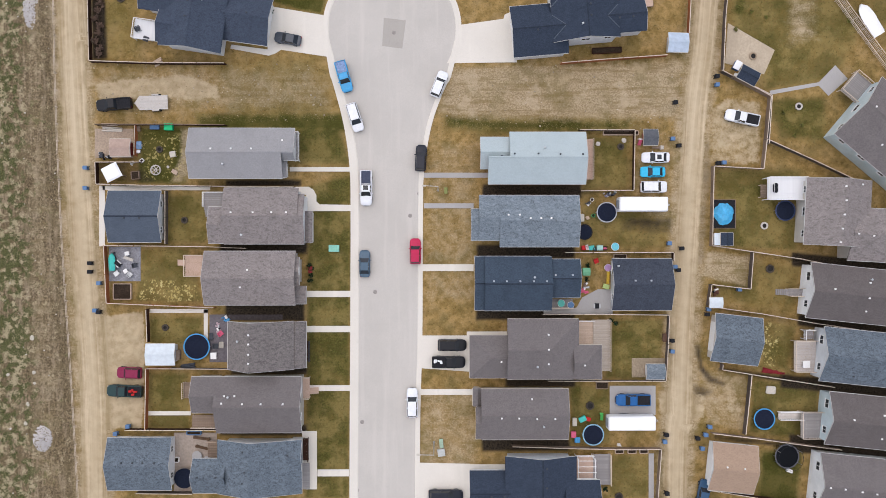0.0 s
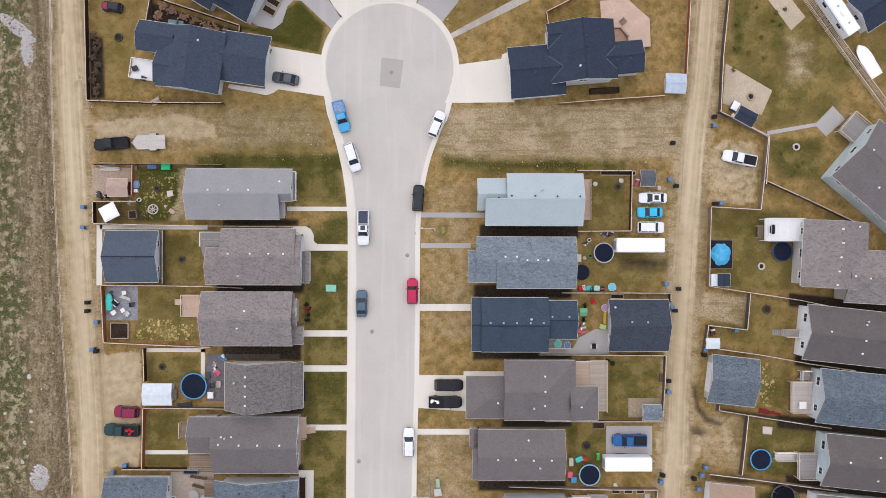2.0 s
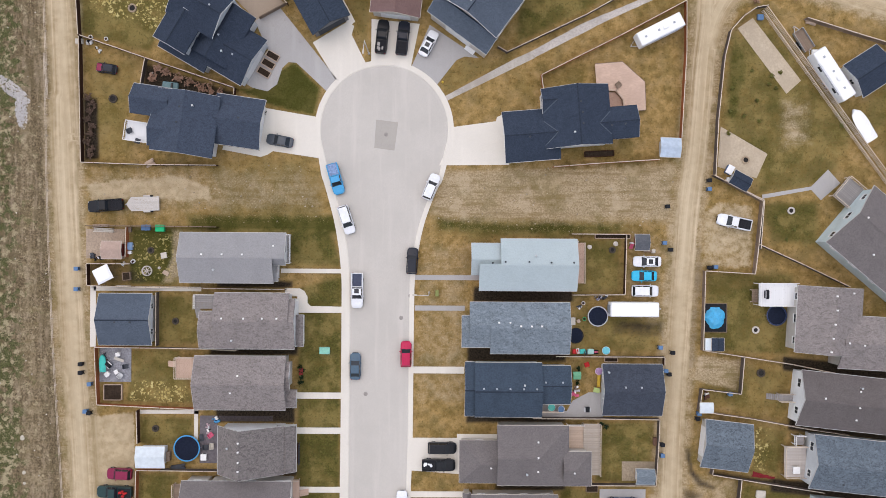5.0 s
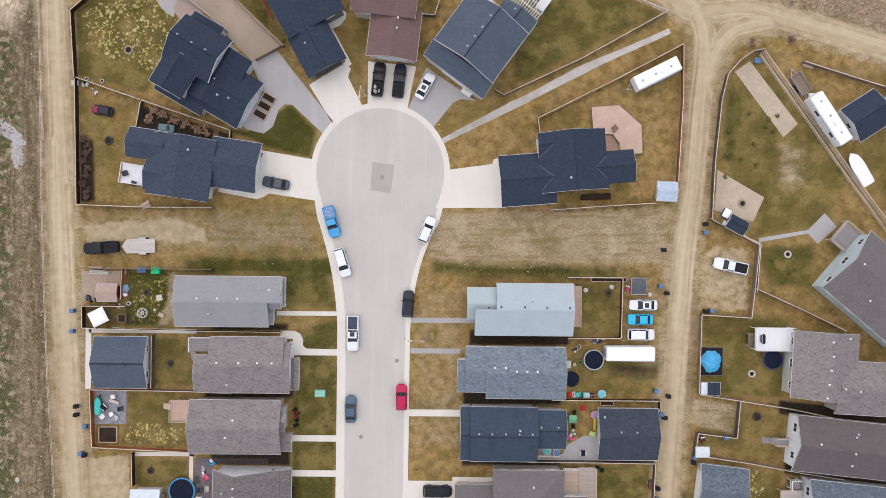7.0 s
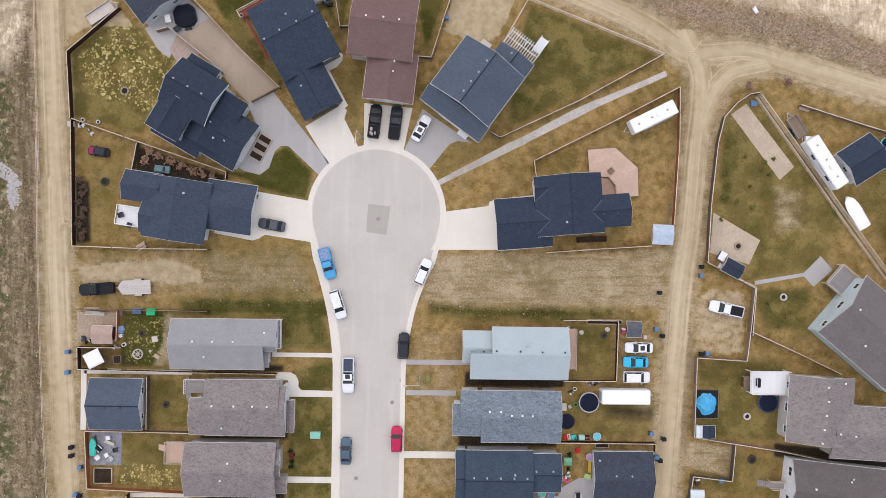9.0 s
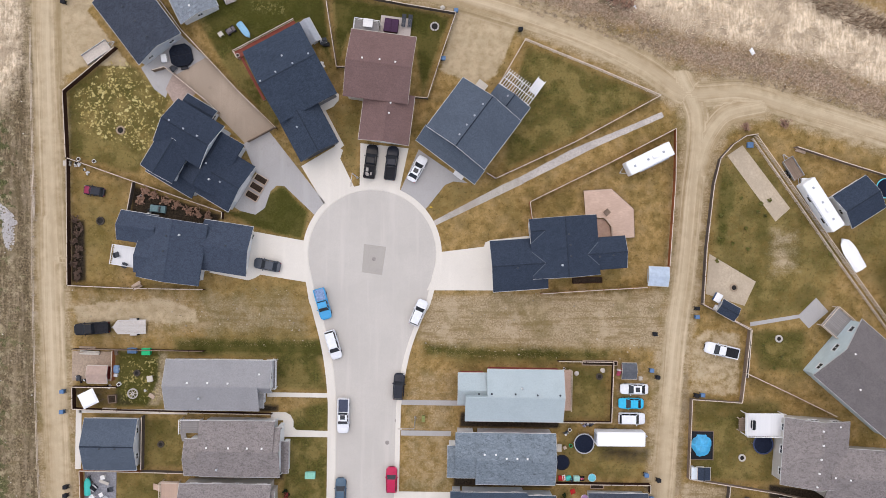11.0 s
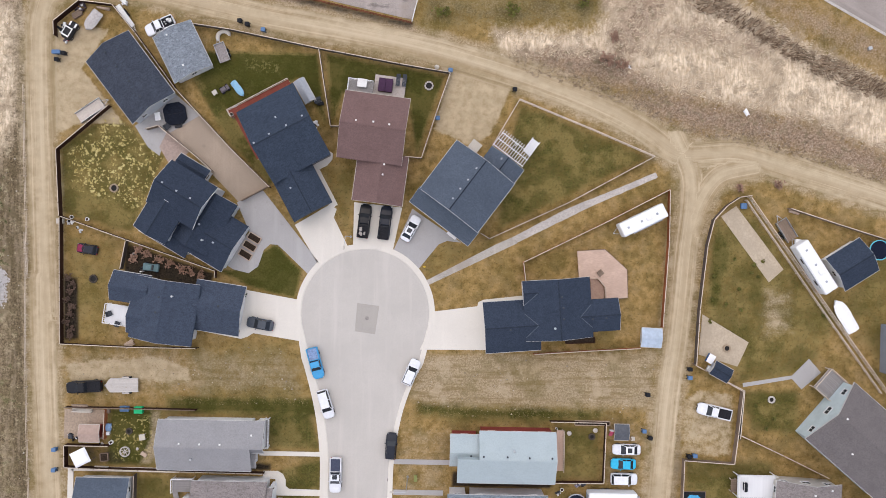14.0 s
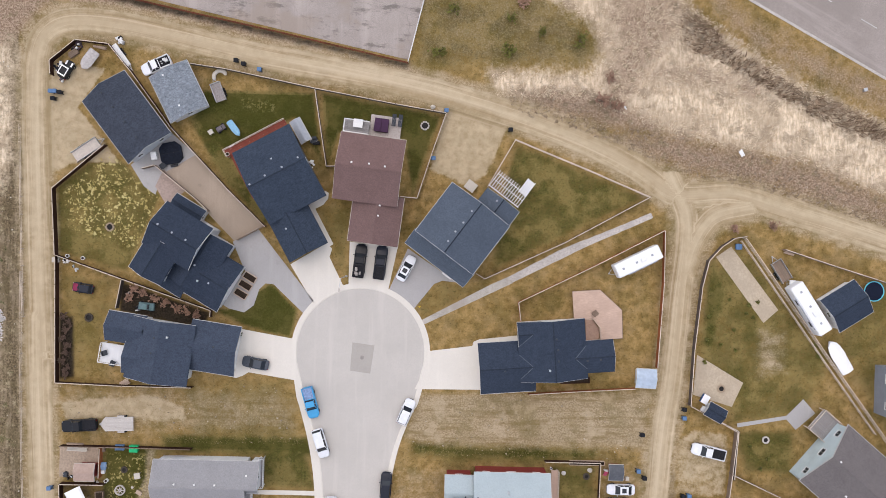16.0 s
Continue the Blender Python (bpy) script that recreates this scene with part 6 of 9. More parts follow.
deck("slatted ramp of bleached boards up to a deck", (58.88, -29.2, 62.97, -27.9), 0.6, rails="ns", wood=coat("bleached_slats", (0.56, 0.51, 0.46), 0.7, 0, 0.15, 2, 0.6, 0.2), post_wood=TRIM)
deck("stone-coloured corner deck with a railing", (-10.05, 2.67, -6.39, 6.93), 1.4, (75.1, 18.65), -40, "nsw", GREY_DECK)
deck("white rear deck with two dark chairs", (-9.83, -3.31, -5.8, -0.03), 1.4, (-40.98, 37.56), -8, "nsw", WHITE_DECK, None, TRIM)
deck("red-stained deck along the back wall", (-6.21, 7.54, 5.24, 8.87), 1.2, (-21.49, 67.01), 29, "nw", coat("red_deck_boards", (0.24, 0.07, 0.05), 0.75, 0, 0.2, 3, 0.6, 0.2), None, RAIL)
deck("red-stained side walkway deck", (-5.79, -0.57, -5.36, 8.03), 0.8, (-21.49, 67.01), 29, "", coat("red_walk_boards", (0.24, 0.07, 0.05), 0.75, 0, 0.2, 3, 0.6, 0.2))
deck("rear deck with a white railing and hot tub", (-5.29, 6.53, -1.08, 8.65), 1.5, (-6.58, 68.38), -6.5, "nsw", GREY_DECK, None, TRIM)
deck("pale patio deck with two loungers", (-1.13, 6.59, 4.21, 10.26), 0.5, (-6.58, 68.38), -6.5, "", coat("pale_patio_boards", (0.5, 0.44, 0.4), 0.7, 0, 0.1, 2, 0.6, 0.15))
S5 = (-0.82, 7.87, 5.37, 10.51)
w5, l5 = (S5[2] - S5[0]) / 2, (S5[3] - S5[1]) / 2
bare_deck = thing("deck", "unfinished white deck frame of open joists", "deck", pose(*(9.6, 60.1), 0, 0, 0, -36) @ pose((S5[0] + S5[2]) / 2, (S5[1] + S5[3]) / 2, 0), "decks")
joist = None
for i in range(14):
    m = pose(-w5 + 0.1 + i * (2 * w5 - 0.2) / 13, 0, 2.42)
    if joist is None:
        joist = part("joist", box(-0.05, -l5, 0, 0.05, l5 + 0.55, 0.18), TRIM, bare_deck, "", m)
    else:
        again(joist, bare_deck, m)
for y in (-l5 + 0.08, 0.05, l5 - 0.08):
    part("beam", box(-w5, y - 0.07, 2.603, w5, y + 0.07, 2.68), TRIM, bare_deck)
for x in (-w5 + 0.1, 0, w5 - 0.1):
    part("post", box(x - 0.07, l5 - 0.15, 0, x + 0.07, l5 - 0.01, 2.419), TRIM, bare_deck)
deck("white stair landing beside the balcony", (3.82, 10.32, 5.26, 13.01), 1.2, (9.6, 60.1), -36, "we", WHITE_DECK, None, TRIM)
# the angular cedar deck of the house east of the bulb
cd = thing("deck", "large angular cedar deck with a sunken corner", "deck", pose(*(33.79, 45.2), 0), "decks")
CD = [(x - (33.79, 45.2)[0], y - (33.79, 45.2)[1]) for x, y in ((28.47, 49.39), (33.19, 49.8), (37.06, 46.42), (37.29, 41.59), (33.43, 41.21), (33.27, 43.33), (32.07, 44.75), (30.43, 44.8), (30.24, 44.61), (28.89, 44.57))]
part("platform", slab(CD, 0.62, 0.8), DECKING, cd)
# lower platform: cedar colour darkened to stand for shade
part("lower_platform", slab([(x - (33.79, 45.2)[0], y - (33.79, 45.2)[1]) for x, y in ((30.9, 44.68), (32.16, 44.61), (33.27, 43.19), (33.32, 41.25), (31.1, 41))], 0.25, 0.4), coat("shaded_cedar", (0.36, 0.24, 0.18), 0.75, 0, 0.15, 2), cd)
for (ax, ay), (bx, by) in zip(CD[:4], CD[1:5]):
    part("edge_board", beam((ax, ay, 0.72), (bx, by, 0.72), 0.06, 0.22), WOOD, cd)
for (ax, ay), (bx, by) in zip(CD[4:7], CD[5:8]):
    part("railing", beam((ax, ay, 1.7), (bx, by, 1.7), 0.1, 0.06, beam((ax, ay, 1.2), (bx, by, 1.2), 0.05, 0.1)), WOOD_PALE, cd)
    part("post", box(ax - 0.05, ay - 0.05, 0.8, ax + 0.05, ay + 0.05, 1.68), WOOD_PALE, cd)
for x, y in CD[:5]:
    part("post", box(x * 0.97 - 0.06, y * 0.97 - 0.06, 0, x * 0.97 + 0.06, y * 0.97 + 0.06, 0.62), RAIL, cd)



# ---- vehicles ----
PAINT = {}


def paint(name, c, metal=0.2):
    if name not in PAINT:
        PAINT[name] = coat(name + "_car_paint", c, 0.32, metal * 0.4, 0.08, 2.0, 0.6, 0, 0, None, 0.1)
        PAINT[name].node_tree.nodes["Principled BSDF"].inputs["Specular IOR Level"].default_value = 0.2
    return PAINT[name]


LAMP = coat("headlight_lens", (0.6, 0.6, 0.62), 0.15, 0, 0.05, 3)
TAIL = coat("tail_light_lens", (0.3, 0.015, 0.015), 0.2, 0, 0.05, 3)
LINER = coat("black_bed_liner", (0.022, 0.022, 0.025), 0.8, 0, 0.3, 5)


def loft(rows):
    """A hull through stations along x: (x, half width, floor, shoulder height, deck height)."""
    bm = bmesh.new()
    secs = []
    for x, w, z0, zs, z1 in rows:
        prof = [(-w * 0.86, z0), (-w, z0 + 0.18), (-w, zs), (-w * 0.84, z1), (0, z1 + 0.03), (w * 0.84, z1), (w, zs), (w, z0 + 0.18), (w * 0.86, z0)]
        secs.append([bm.verts.new((x, y, z)) for y, z in prof])
    for a, b in zip(secs, secs[1:]):
        for i in range(len(a)):
            j = (i + 1) % len(a)
            bm.faces.new((a[i], a[j], b[j], b[i]))
    bm.faces.new(secs[0][::-1])
    bm.faces.new(secs[-1])
    bmesh.ops.recalc_face_normals(bm, faces=bm.faces)
    return bm


def frustum(x0, x1, w0, z0, x2, x3, w1, z1):
    bm = bmesh.new()
    lo = [bm.verts.new(v) for v in ((x0, -w0, z0), (x1, -w0, z0), (x1, w0, z0), (x0, w0, z0))]
    hi = [bm.verts.new(v) for v in ((x2, -w1, z1), (x3, -w1, z1), (x3, w1, z1), (x2, w1, z1))]
    bm.faces.new(lo[::-1])
    bm.faces.new(hi)
    for i in range(4):
        bm.faces.new((lo[i], lo[(i + 1) % 4], hi[(i + 1) % 4], hi[i]))
    bmesh.ops.bevel(bm, geom=list(bm.edges), offset=0.05, segments=1, affect="EDGES")
    return bm


WHEEL = []


def vehicle(kind, label, at, heading, body, length=None, load=None, sunroof=False, bed=None):
    """A parked car; its nose points along its own x."""
    L, W, H = {"sedan": (4.7, 1.82, 1.45), "suv": (4.75, 1.88, 1.72), "van": (5.1, 1.95, 1.75), "pickup": (5.8, 2.0, 1.88), "small": (3.2, 1.6, 1.5)}[kind]
    L = length or L
    w = W / 2
    car = thing({"pickup": "pickup_truck"}.get(kind, "car"), label, {"pickup": "pickup truck"}.get(kind, "car"), pose(*at, 0.06, 0, 0, heading), "parked vehicles")
    h = L / 2
    top = {"sedan": 0.9, "suv": 1.02, "van": 1.02, "pickup": 1.12, "small": 0.95}[kind]
    bluff = kind in ("pickup", "suv", "van")
    bm = loft([(-h, w * (0.8 if bluff else 0.62), 0.42, top - 0.24, top - 0.14), (-h + 0.06, w * (0.91 if bluff else 0.78), 0.36, top - 0.16, top - 0.06), (-h + 0.22, w * (0.97 if bluff else 0.91), 0.3, top - 0.12, top - 0.02), (-h * 0.6, w, 0.28, top - 0.1, top), (0, w, 0.28, top - 0.1, top),
               (h * 0.45, w, 0.28, top - 0.1, top - 0.01), (h * 0.72, w * 0.98, 0.28, top - 0.15, top - 0.08), (h * 0.87, w * 0.92, 0.29, top - 0.21, top - 0.14), (h * 0.95, w * 0.8, 0.31, top - 0.28, top - 0.21), (h * 0.985, w * 0.66, 0.34, top - 0.33, top - 0.26), (h, w * 0.48, 0.38, top - 0.38, top - 0.32)])
    b_ob = part("body", bm, body, car)
    cab = {"sedan": (-h * 0.78, h * 0.44, -h * 0.48, h * 0.1), "suv": (-h * 0.95, h * 0.42, -h * 0.82, h * 0.14), "van": (-h * 0.95, h * 0.52, -h * 0.84, h * 0.22), "pickup": (-h * 0.2, h * 0.47, -h * 0.12, h * 0.24), "small": (-h * 0.9, h * 0.4, -h * 0.7, h * 0.15)}[kind]
    part("glasshouse", frustum(cab[0], cab[1], w * 0.9, top - 0.04, cab[2], cab[3], w * 0.74, H - 0.05), CAR_GLASS, car, "dark tinted windows")
    roof = part("roof_panel", frustum(cab[2] - 0.06, cab[3] + 0.04, w * 0.77, H - 0.09, cab[2] + 0.02, cab[3] - 0.05, w * 0.7, H), body, car)
    if sunroof:
        part("sunroof", box(cab[3] - 1.05, -0.4, H - 0.02, cab[3] - 0.3, 0.4, H + 0.008), CAR_GLASS, roof)
    for s in (-1, 1):
        for xb, xt in ((cab[0], cab[2]), (cab[1], cab[3]), ((cab[0] + cab[1]) / 2, (cab[2] + cab[3]) / 2)):
            part("pillar", beam((xb, s * w * 0.905, top - 0.05), (xt, s * w * 0.75, H - 0.06), 0.09, 0.06), body, car)
    if kind == "pickup":
        x0, x1 = -h + 0.12, cab[0] - 0.12
        part("bed_floor", box(x0, -w * 0.78, top + 0.0, x1, w * 0.78, top + 0.035), bed or LINER, car, "open cargo bed")
        for s in (-1, 1):
            part("bed_rail", box(x0 - 0.06, s * w * 0.885 - w * 0.085, top - 0.08, x1 + 0.06, s * w * 0.885 + w * 0.085, top + 0.2, 0.04), body, car)
        part("tailgate", box(x0 - 0.08, -w * 0.8, top - 0.08, x0 + 0.02, w * 0.8, top + 0.2, 0.03), body, car)
        if load:
            r = random.Random(label)
            for i in range(7):
                a, b = r.uniform(x0 + 0.3, x1 - 0.4), r.uniform(-0.5, 0.5)
                s = r.uniform(0.12, 0.3)
                part("load", box(a - s, b - s * 0.7, top + 0.04, a + s, b + s * 0.7, top + 0.12 + s, 0.04), load, car)
    for sx in (-1, 1):
        for sy in (-1, 1):
            m = pose(sx * h * 0.6, sy * (w - 0.12), 0.34, 90, 0, 0)
            if not WHEEL:
                t_ob = part("wheel", ring(0.2, 0.35, -0.12, 0.12, 20), RUBBER, car, "", m)
                r_ob = part("rim", tube(0.2, -0.09, 0.09, None, 14), STEEL, t_ob)
                WHEEL.extend((t_ob, r_ob))
            else:
                t_ob = again(WHEEL[0], car, m)
                again(WHEEL[1], t_ob, Matrix())
    for sy in (-1, 1):
        part("headlight", box(h * 0.88, sy * w * 0.66 - 0.16, top - 0.34, h * 0.955, sy * w * 0.66 + 0.12, top - 0.2, 0.03), LAMP, car)
        part("tail_light", box(-h - 0.01, sy * w * 0.72 - 0.1, top - 0.32, -h + 0.1, sy * w * 0.72 + 0.1, top - 0.12, 0.02), TAIL, car)
        part("mirror", box(cab[1] - 0.5, sy * (w + 0.1) - 0.1, top - 0.02, cab[1] - 0.36, sy * (w + 0.1) + 0.1, top + 0.14, 0.03), body, car)
    part("grille", box(h - 0.05, -w * 0.42, 0.45, h + 0.02, w * 0.42, top - 0.36), BLACK, car)
    return car


P_WHITE, P_BLACK, P_RED, P_NAVY = paint("white", (0.68, 0.69, 0.71), 0), paint("black", (0.008, 0.009, 0.012)), paint("red", (0.4, 0.01, 0.06)), paint("navy", (0.03, 0.075, 0.14))
P_BLUE, P_CYAN, P_CHAR, P_GREEN, P_PINK, P_SILVER = paint("bright_blue", (0.01, 0.09, 0.26)), paint("sky_blue", (0.02, 0.4, 0.62), 0), paint("charcoal", (0.012, 0.015, 0.024)), paint("dark_green", (0.015, 0.04, 0.04)), paint("crimson", (0.2, 0.012, 0.05)), paint("silver", (0.5, 0.51, 0.53))
vehicle("pickup", "old blue pickup parked at the kerb", (-15.63, 29.38), -74, paint("faded_blue", (0.05, 0.3, 0.55), 0), 5.4, None, False, coat("scratched_blue_bed", (0.2, 0.28, 0.44), 0.5, 0, 0.35, 4))
vehicle("van", "white minivan parked at the kerb", (-13.75, 22.45), -72, P_WHITE, 5.0)
vehicle("pickup", "white pickup with a dark blue-grey bed cover", (-11.83, 10.41), -90, P_WHITE, 6.0, None, True, coat("blue_grey_bed_cover", (0.06, 0.068, 0.1), 0.55, 0, 0.15, 3))
vehicle("sedan", "blue-grey sedan parked at the kerb", (-12.08, -2.51), 90, paint("blue_grey", (0.06, 0.105, 0.15)), 4.6)
vehicle("suv", "red hatchback parked at the kerb", (-3.45, -0.39), 90, P_RED, 4.4)
vehicle("suv", "charcoal sport utility car at the kerb", (-2.49, 15.52), 87, P_CHAR, 4.5)
vehicle("suv", "white sport utility car at the kerb", (0.65, 28.16), 68, P_WHITE, 4.6)
vehicle("suv", "white sport utility car parked facing north", (-3.98, -26.22), 90, P_WHITE, 5.0)
vehicle("van", "black minivan on the driveway", (2.82, -16.4), 0, P_BLACK, 4.9)
vehicle("pickup", "black pickup carrying white sacks", (2.24, -19.29), 0, P_BLACK, 5.7, WHITE)
vehicle("suv", "black sport utility car on the driveway", (1.76, -42.05), 0, P_CHAR, 5.9)
vehicle("sedan", "slate grey sedan on the driveway", (-25.17, 35.83), 170, paint("slate", (0.06, 0.07, 0.085)), 4.6)
vehicle("pickup", "black pickup coupled to a flat trailer", (-54.61, 24.58), 185, P_BLACK, 6.0)
vehicle("suv", "crimson hatchback on bare soil", (-52.03, -21.03), 178, P_PINK, 4.2)
vehicle("pickup", "dark green pickup with a red load", (-52.79, -24.1), 178, P_GREEN, 6.0, RED_PAINT)
vehicle("sedan", "white sedan with a sunroof beside a shed", (37.68, 15.68), 180, P_WHITE, 4.8, None, True)
vehicle("sedan", "sky blue old saloon on the grass", (37.19, 13.21), 180, P_CYAN, 4.3)
vehicle("van", "white estate car beside a trailer", (37.36, 10.64), 0, P_WHITE, 4.6)
vehicle("pickup", "bright blue pickup with a black bed", (33.77, -25.82), 180, P_BLUE, 5.9)
vehicle("pickup", "white pickup with a black bed on bare soil", (52.51, 22.52), 168, P_WHITE, 5.9)
vehicle("pickup", "black pickup with a loaded bed on the driveway", (-7.86, 53.67), 84, P_BLACK, 5.8, STONE)
vehicle("pickup", "black pickup on the driveway", (-4.35, 53.47), 84, P_CHAR, 5.8)
vehicle("sedan", "white sedan with a sunroof on a grey driveway", (0.04, 52.62), 62, P_WHITE, 4.7, None, True)
buggy = vehicle("small", "pink and black dune buggy on the grass", (-54.6, 47.87), 172, P_CHAR, 3.6)
part("hood", box(0.72, -0.62, 0.84, 1.6, 0.62, 0.96, 0.05), P_PINK, buggy, "crimson hood")
vehicle("pickup", "white pickup with a loaded rack behind a garage", (-43.06, 85.86), 205, P_WHITE, 5.2, STEEL)
rig = vehicle("small", "black side-by-side buggy with a white roll cage", (-58.19, 84.69), 60, P_BLACK, 3.3)
for sy in (-1, 1):
    part("cage_bar", boxes([(-1.2, sy * 0.62 - 0.07, 1.5, 0.5, sy * 0.62 + 0.07, 1.6), (0.75, sy * 0.5 - 0.14, 0.93, 1.5, sy * 0.5 + 0.14, 1.0)]), TRIM, rig, "white cage bar")
part("cage_cross_bar", boxes([(-1.2, -0.55, 1.5, -0.95, 0.55, 1.6), (0.25, -0.55, 1.5, 0.45, 0.55, 1.6)]), TRIM, rig, "white cage bar")
vehicle("suv", "blue car parked by the lane garage", (45.9, -41.72), 80, P_NAVY, 4.5)


def trailer(kind, label, at, heading, L, W, H, body=None, group="trailers"):
    """A towed body on wheels with a drawbar; its hitch points along its own x."""
    body = body or WHITE
    t = thing({"box": "cargo_trailer", "camper": "camper_trailer", "flat": "flat_trailer", "utility": "utility_trailer"}[kind], label, "trailer", pose(*at, 0.05, 0, 0, heading), group)
    h, w = L / 2, W / 2
    if kind in ("box", "camper"):
        part("body", box(-h, -w, 0.5, h, w, H, 0.14), body, t)
        part("roof_skin", box(-h + 0.16, -w + 0.16, H, h - 0.16, w - 0.16, H + 0.03, 0.01), WHITE, t)
        if kind == "camper":
            for k in (-0.3, 0.05, 0.35):
                part("roof_hatch", box(k * L - 0.18, -0.18, H + 0.031, k * L + 0.18, 0.18, H + 0.12, 0.03), GREY_PLASTIC, t)
            part("air_conditioner", box(-0.1 * L - 0.45, -0.35, H + 0.031, -0.1 * L + 0.45, 0.35, H + 0.3, 0.08), WHITE, t)
            part("awning", tube(0.09, -h * 0.7, h * 0.6, None, 10), GREY_PLASTIC, t, "", pose(0, w + 0.08, H - 0.25, 0, 90, 0))
            for k in (-0.25, 0.2):
                part("window", box(k * L - 0.5, w - 0.01, H - 1.2, k * L + 0.5, w + 0.02, H - 0.6), GLASS, t)
        part("door", box(-h - 0.03, -w * 0.6, 0.6, -h + 0.01, w * 0.6, H - 0.3), GREY_PLASTIC, t)
    else:
        z = 0.6
        n = int(W / 0.18)
        for i in range(n):
            y = -w + (i + 0.5) * W / n
            part("plank", box(-h, y - W / n / 2 + 0.008, z, h, y + W / n / 2 - 0.008, z + 0.05), body, t)
        part("frame", boxes([(-h, -w - 0.04, z - 0.12, h, -w + 0.04, z - 0.001), (-h, w - 0.04, z - 0.12, h, w + 0.04, z - 0.001)]), STEEL, t)
        if kind == "flat" and W > 1.5:
            part("nose_plate", slab([(h, -w), (h + 0.35, -w * 0.62), (h + 0.7, -w * 0.16), (h + 0.7, w * 0.16), (h + 0.35, w * 0.62), (h, w)], z + 0.005, z + 0.05), body, t)
            part("fender", boxes([(-0.9, -w - 0.32, z - 0.05, 0.3, -w - 0.045, z + 0.16), (-0.9, w + 0.045, z - 0.05, 0.3, w + 0.32, z + 0.16)], 0.05), body, t)
        if kind == "utility":
            part("side_board", boxes([(-h, -w - 0.03, z + 0.051, h, -w + 0.02, z + 0.5), (-h, w - 0.02, z + 0.051, h, w + 0.03, z + 0.5), (h - 0.04, -w, z + 0.051, h, w, z + 0.5)]), STEEL, t)
    bm = beam((h - 0.1, w * 0.5, 0.5), (h + 1.0, 0, 0.5), 0.08, 0.1)
    beam((h - 0.1, -w * 0.5, 0.5), (h + 1.0, 0, 0.5), 0.08, 0.1, bm)
    part("drawbar", bm, STEEL, t)
    part("jack", tube(0.05, 0, 0.9, None, 8), STEEL, t, "", pose(h + 0.85, 0, 0))
    for sx in (-0.4, 0.4):
        for sy in (-1, 1):
            m = pose(sx - 0.1 * L, sy * (w - 0.13 if kind in ("box", "camper") else w + 0.16), 0.35, 90, 0, 0)
            tw = again(WHEEL[0], t, m)
            again(WHEEL[1], tw, Matrix())
    return t


trailer("box", "long white enclosed trailer parked by the lane", (35.09, 7.57), 0, 8.2, 2.45, 2.9)
trailer("box", "long white enclosed trailer on the grass", (33.16, -29.43), 0, 8.0, 2.4, 2.8)
trailer("camper", "white travel trailer with roof hatches", (39.13, 54.82), 207, 8.2, 2.45, 2.9)
trailer("camper", "white travel trailer beside a dark fence", (68.54, 47.57), 124, 9.6, 2.5, 2.9)
trailer("utility", "small grey utility trailer with a covered load", (64.23, 53.77), 123, 3.9, 1.9, 1.0, WOOD)
trailer("flat", "pale flat deck trailer coupled to a black pickup", (-47.99, 24.92), 182, 4.8, 2.3, 0.7, coat("bleached_deck_planks", (0.52, 0.48, 0.44), 0.8, 0, 0.12, 3, 0.5, 0.15))
trailer("utility", "grey utility trailer on a lawn", (-32.57, 81.67), 112, 3.2, 1.7, 0.8, coat("grey_trailer_floor", (0.3, 0.27, 0.26), 0.8, 0, 0.2, 3))
trailer("utility", "pale utility trailer beside a fence", (-54.52, 71.31), 35, 4.9, 1.9, 0.8, coat("bleached_plywood", (0.52, 0.46, 0.4), 0.8, 0, 0.12, 3))
trailer("flat", "narrow white ramp trailer leaning on a fence", (-49.08, 87.46), -53, 4.4, 0.8, 0.7, TRIM)


def boat(label, at, heading, L, W, skin, cover=None):
    """A hull with a pointed bow along its own x, under a cover, on a stand."""
    b = thing("boat", label, "boat", pose(*at, 0, 0, 0, heading), "boats")
    bm = bmesh.new()
    rows = []
    for i in range(9):
        k = i / 8
        w = W / 2 * (0.86 + 0.2 * k if k < 0.5 else 0.96 * math.sqrt(max(0.0, 1 - ((k - 0.5) / 0.5) ** 2.2)) + 0.02)
        x = -L / 2 + L * k
        rows.append([bm.verts.new(v) for v in ((x, -w, 1.05), (x, -w * 0.75, 0.6), (x, 0, 0.4 + 0.3 * k * k), (x, w * 0.75, 0.6), (x, w, 1.05), (x, w * 0.5, 1.28 - 0.1 * k), (x, 0, 1.4 - 0.15 * k), (x, -w * 0.5, 1.28 - 0.1 * k))])
    for a, c in zip(rows, rows[1:]):
        for i in range(8):
            bm.faces.new((a[i], a[(i + 1) % 8], c[(i + 1) % 8], c[i]))
    bm.faces.new(rows[0][::-1])
    bm.faces.new(rows[-1])
    bmesh.ops.recalc_face_normals(bm, faces=bm.faces)
    part("hull", bm, skin, b)
    part("stand", boxes([(-L * 0.3, -0.5, 0, -L * 0.3 + 0.15, 0.5, 0.62), (L * 0.15, -0.5, 0, L * 0.15 + 0.15, 0.5, 0.62)]), WOOD, b)
    part("rub_rail", boxes([(-L * 0.45, -W * 0.47, 1.0, -L * 0.05, -W * 0.45, 1.08), (-L * 0.45, W * 0.45, 1.0, -L * 0.05, W * 0.47, 1.08)]), GREY_PLASTIC, b)
    return b


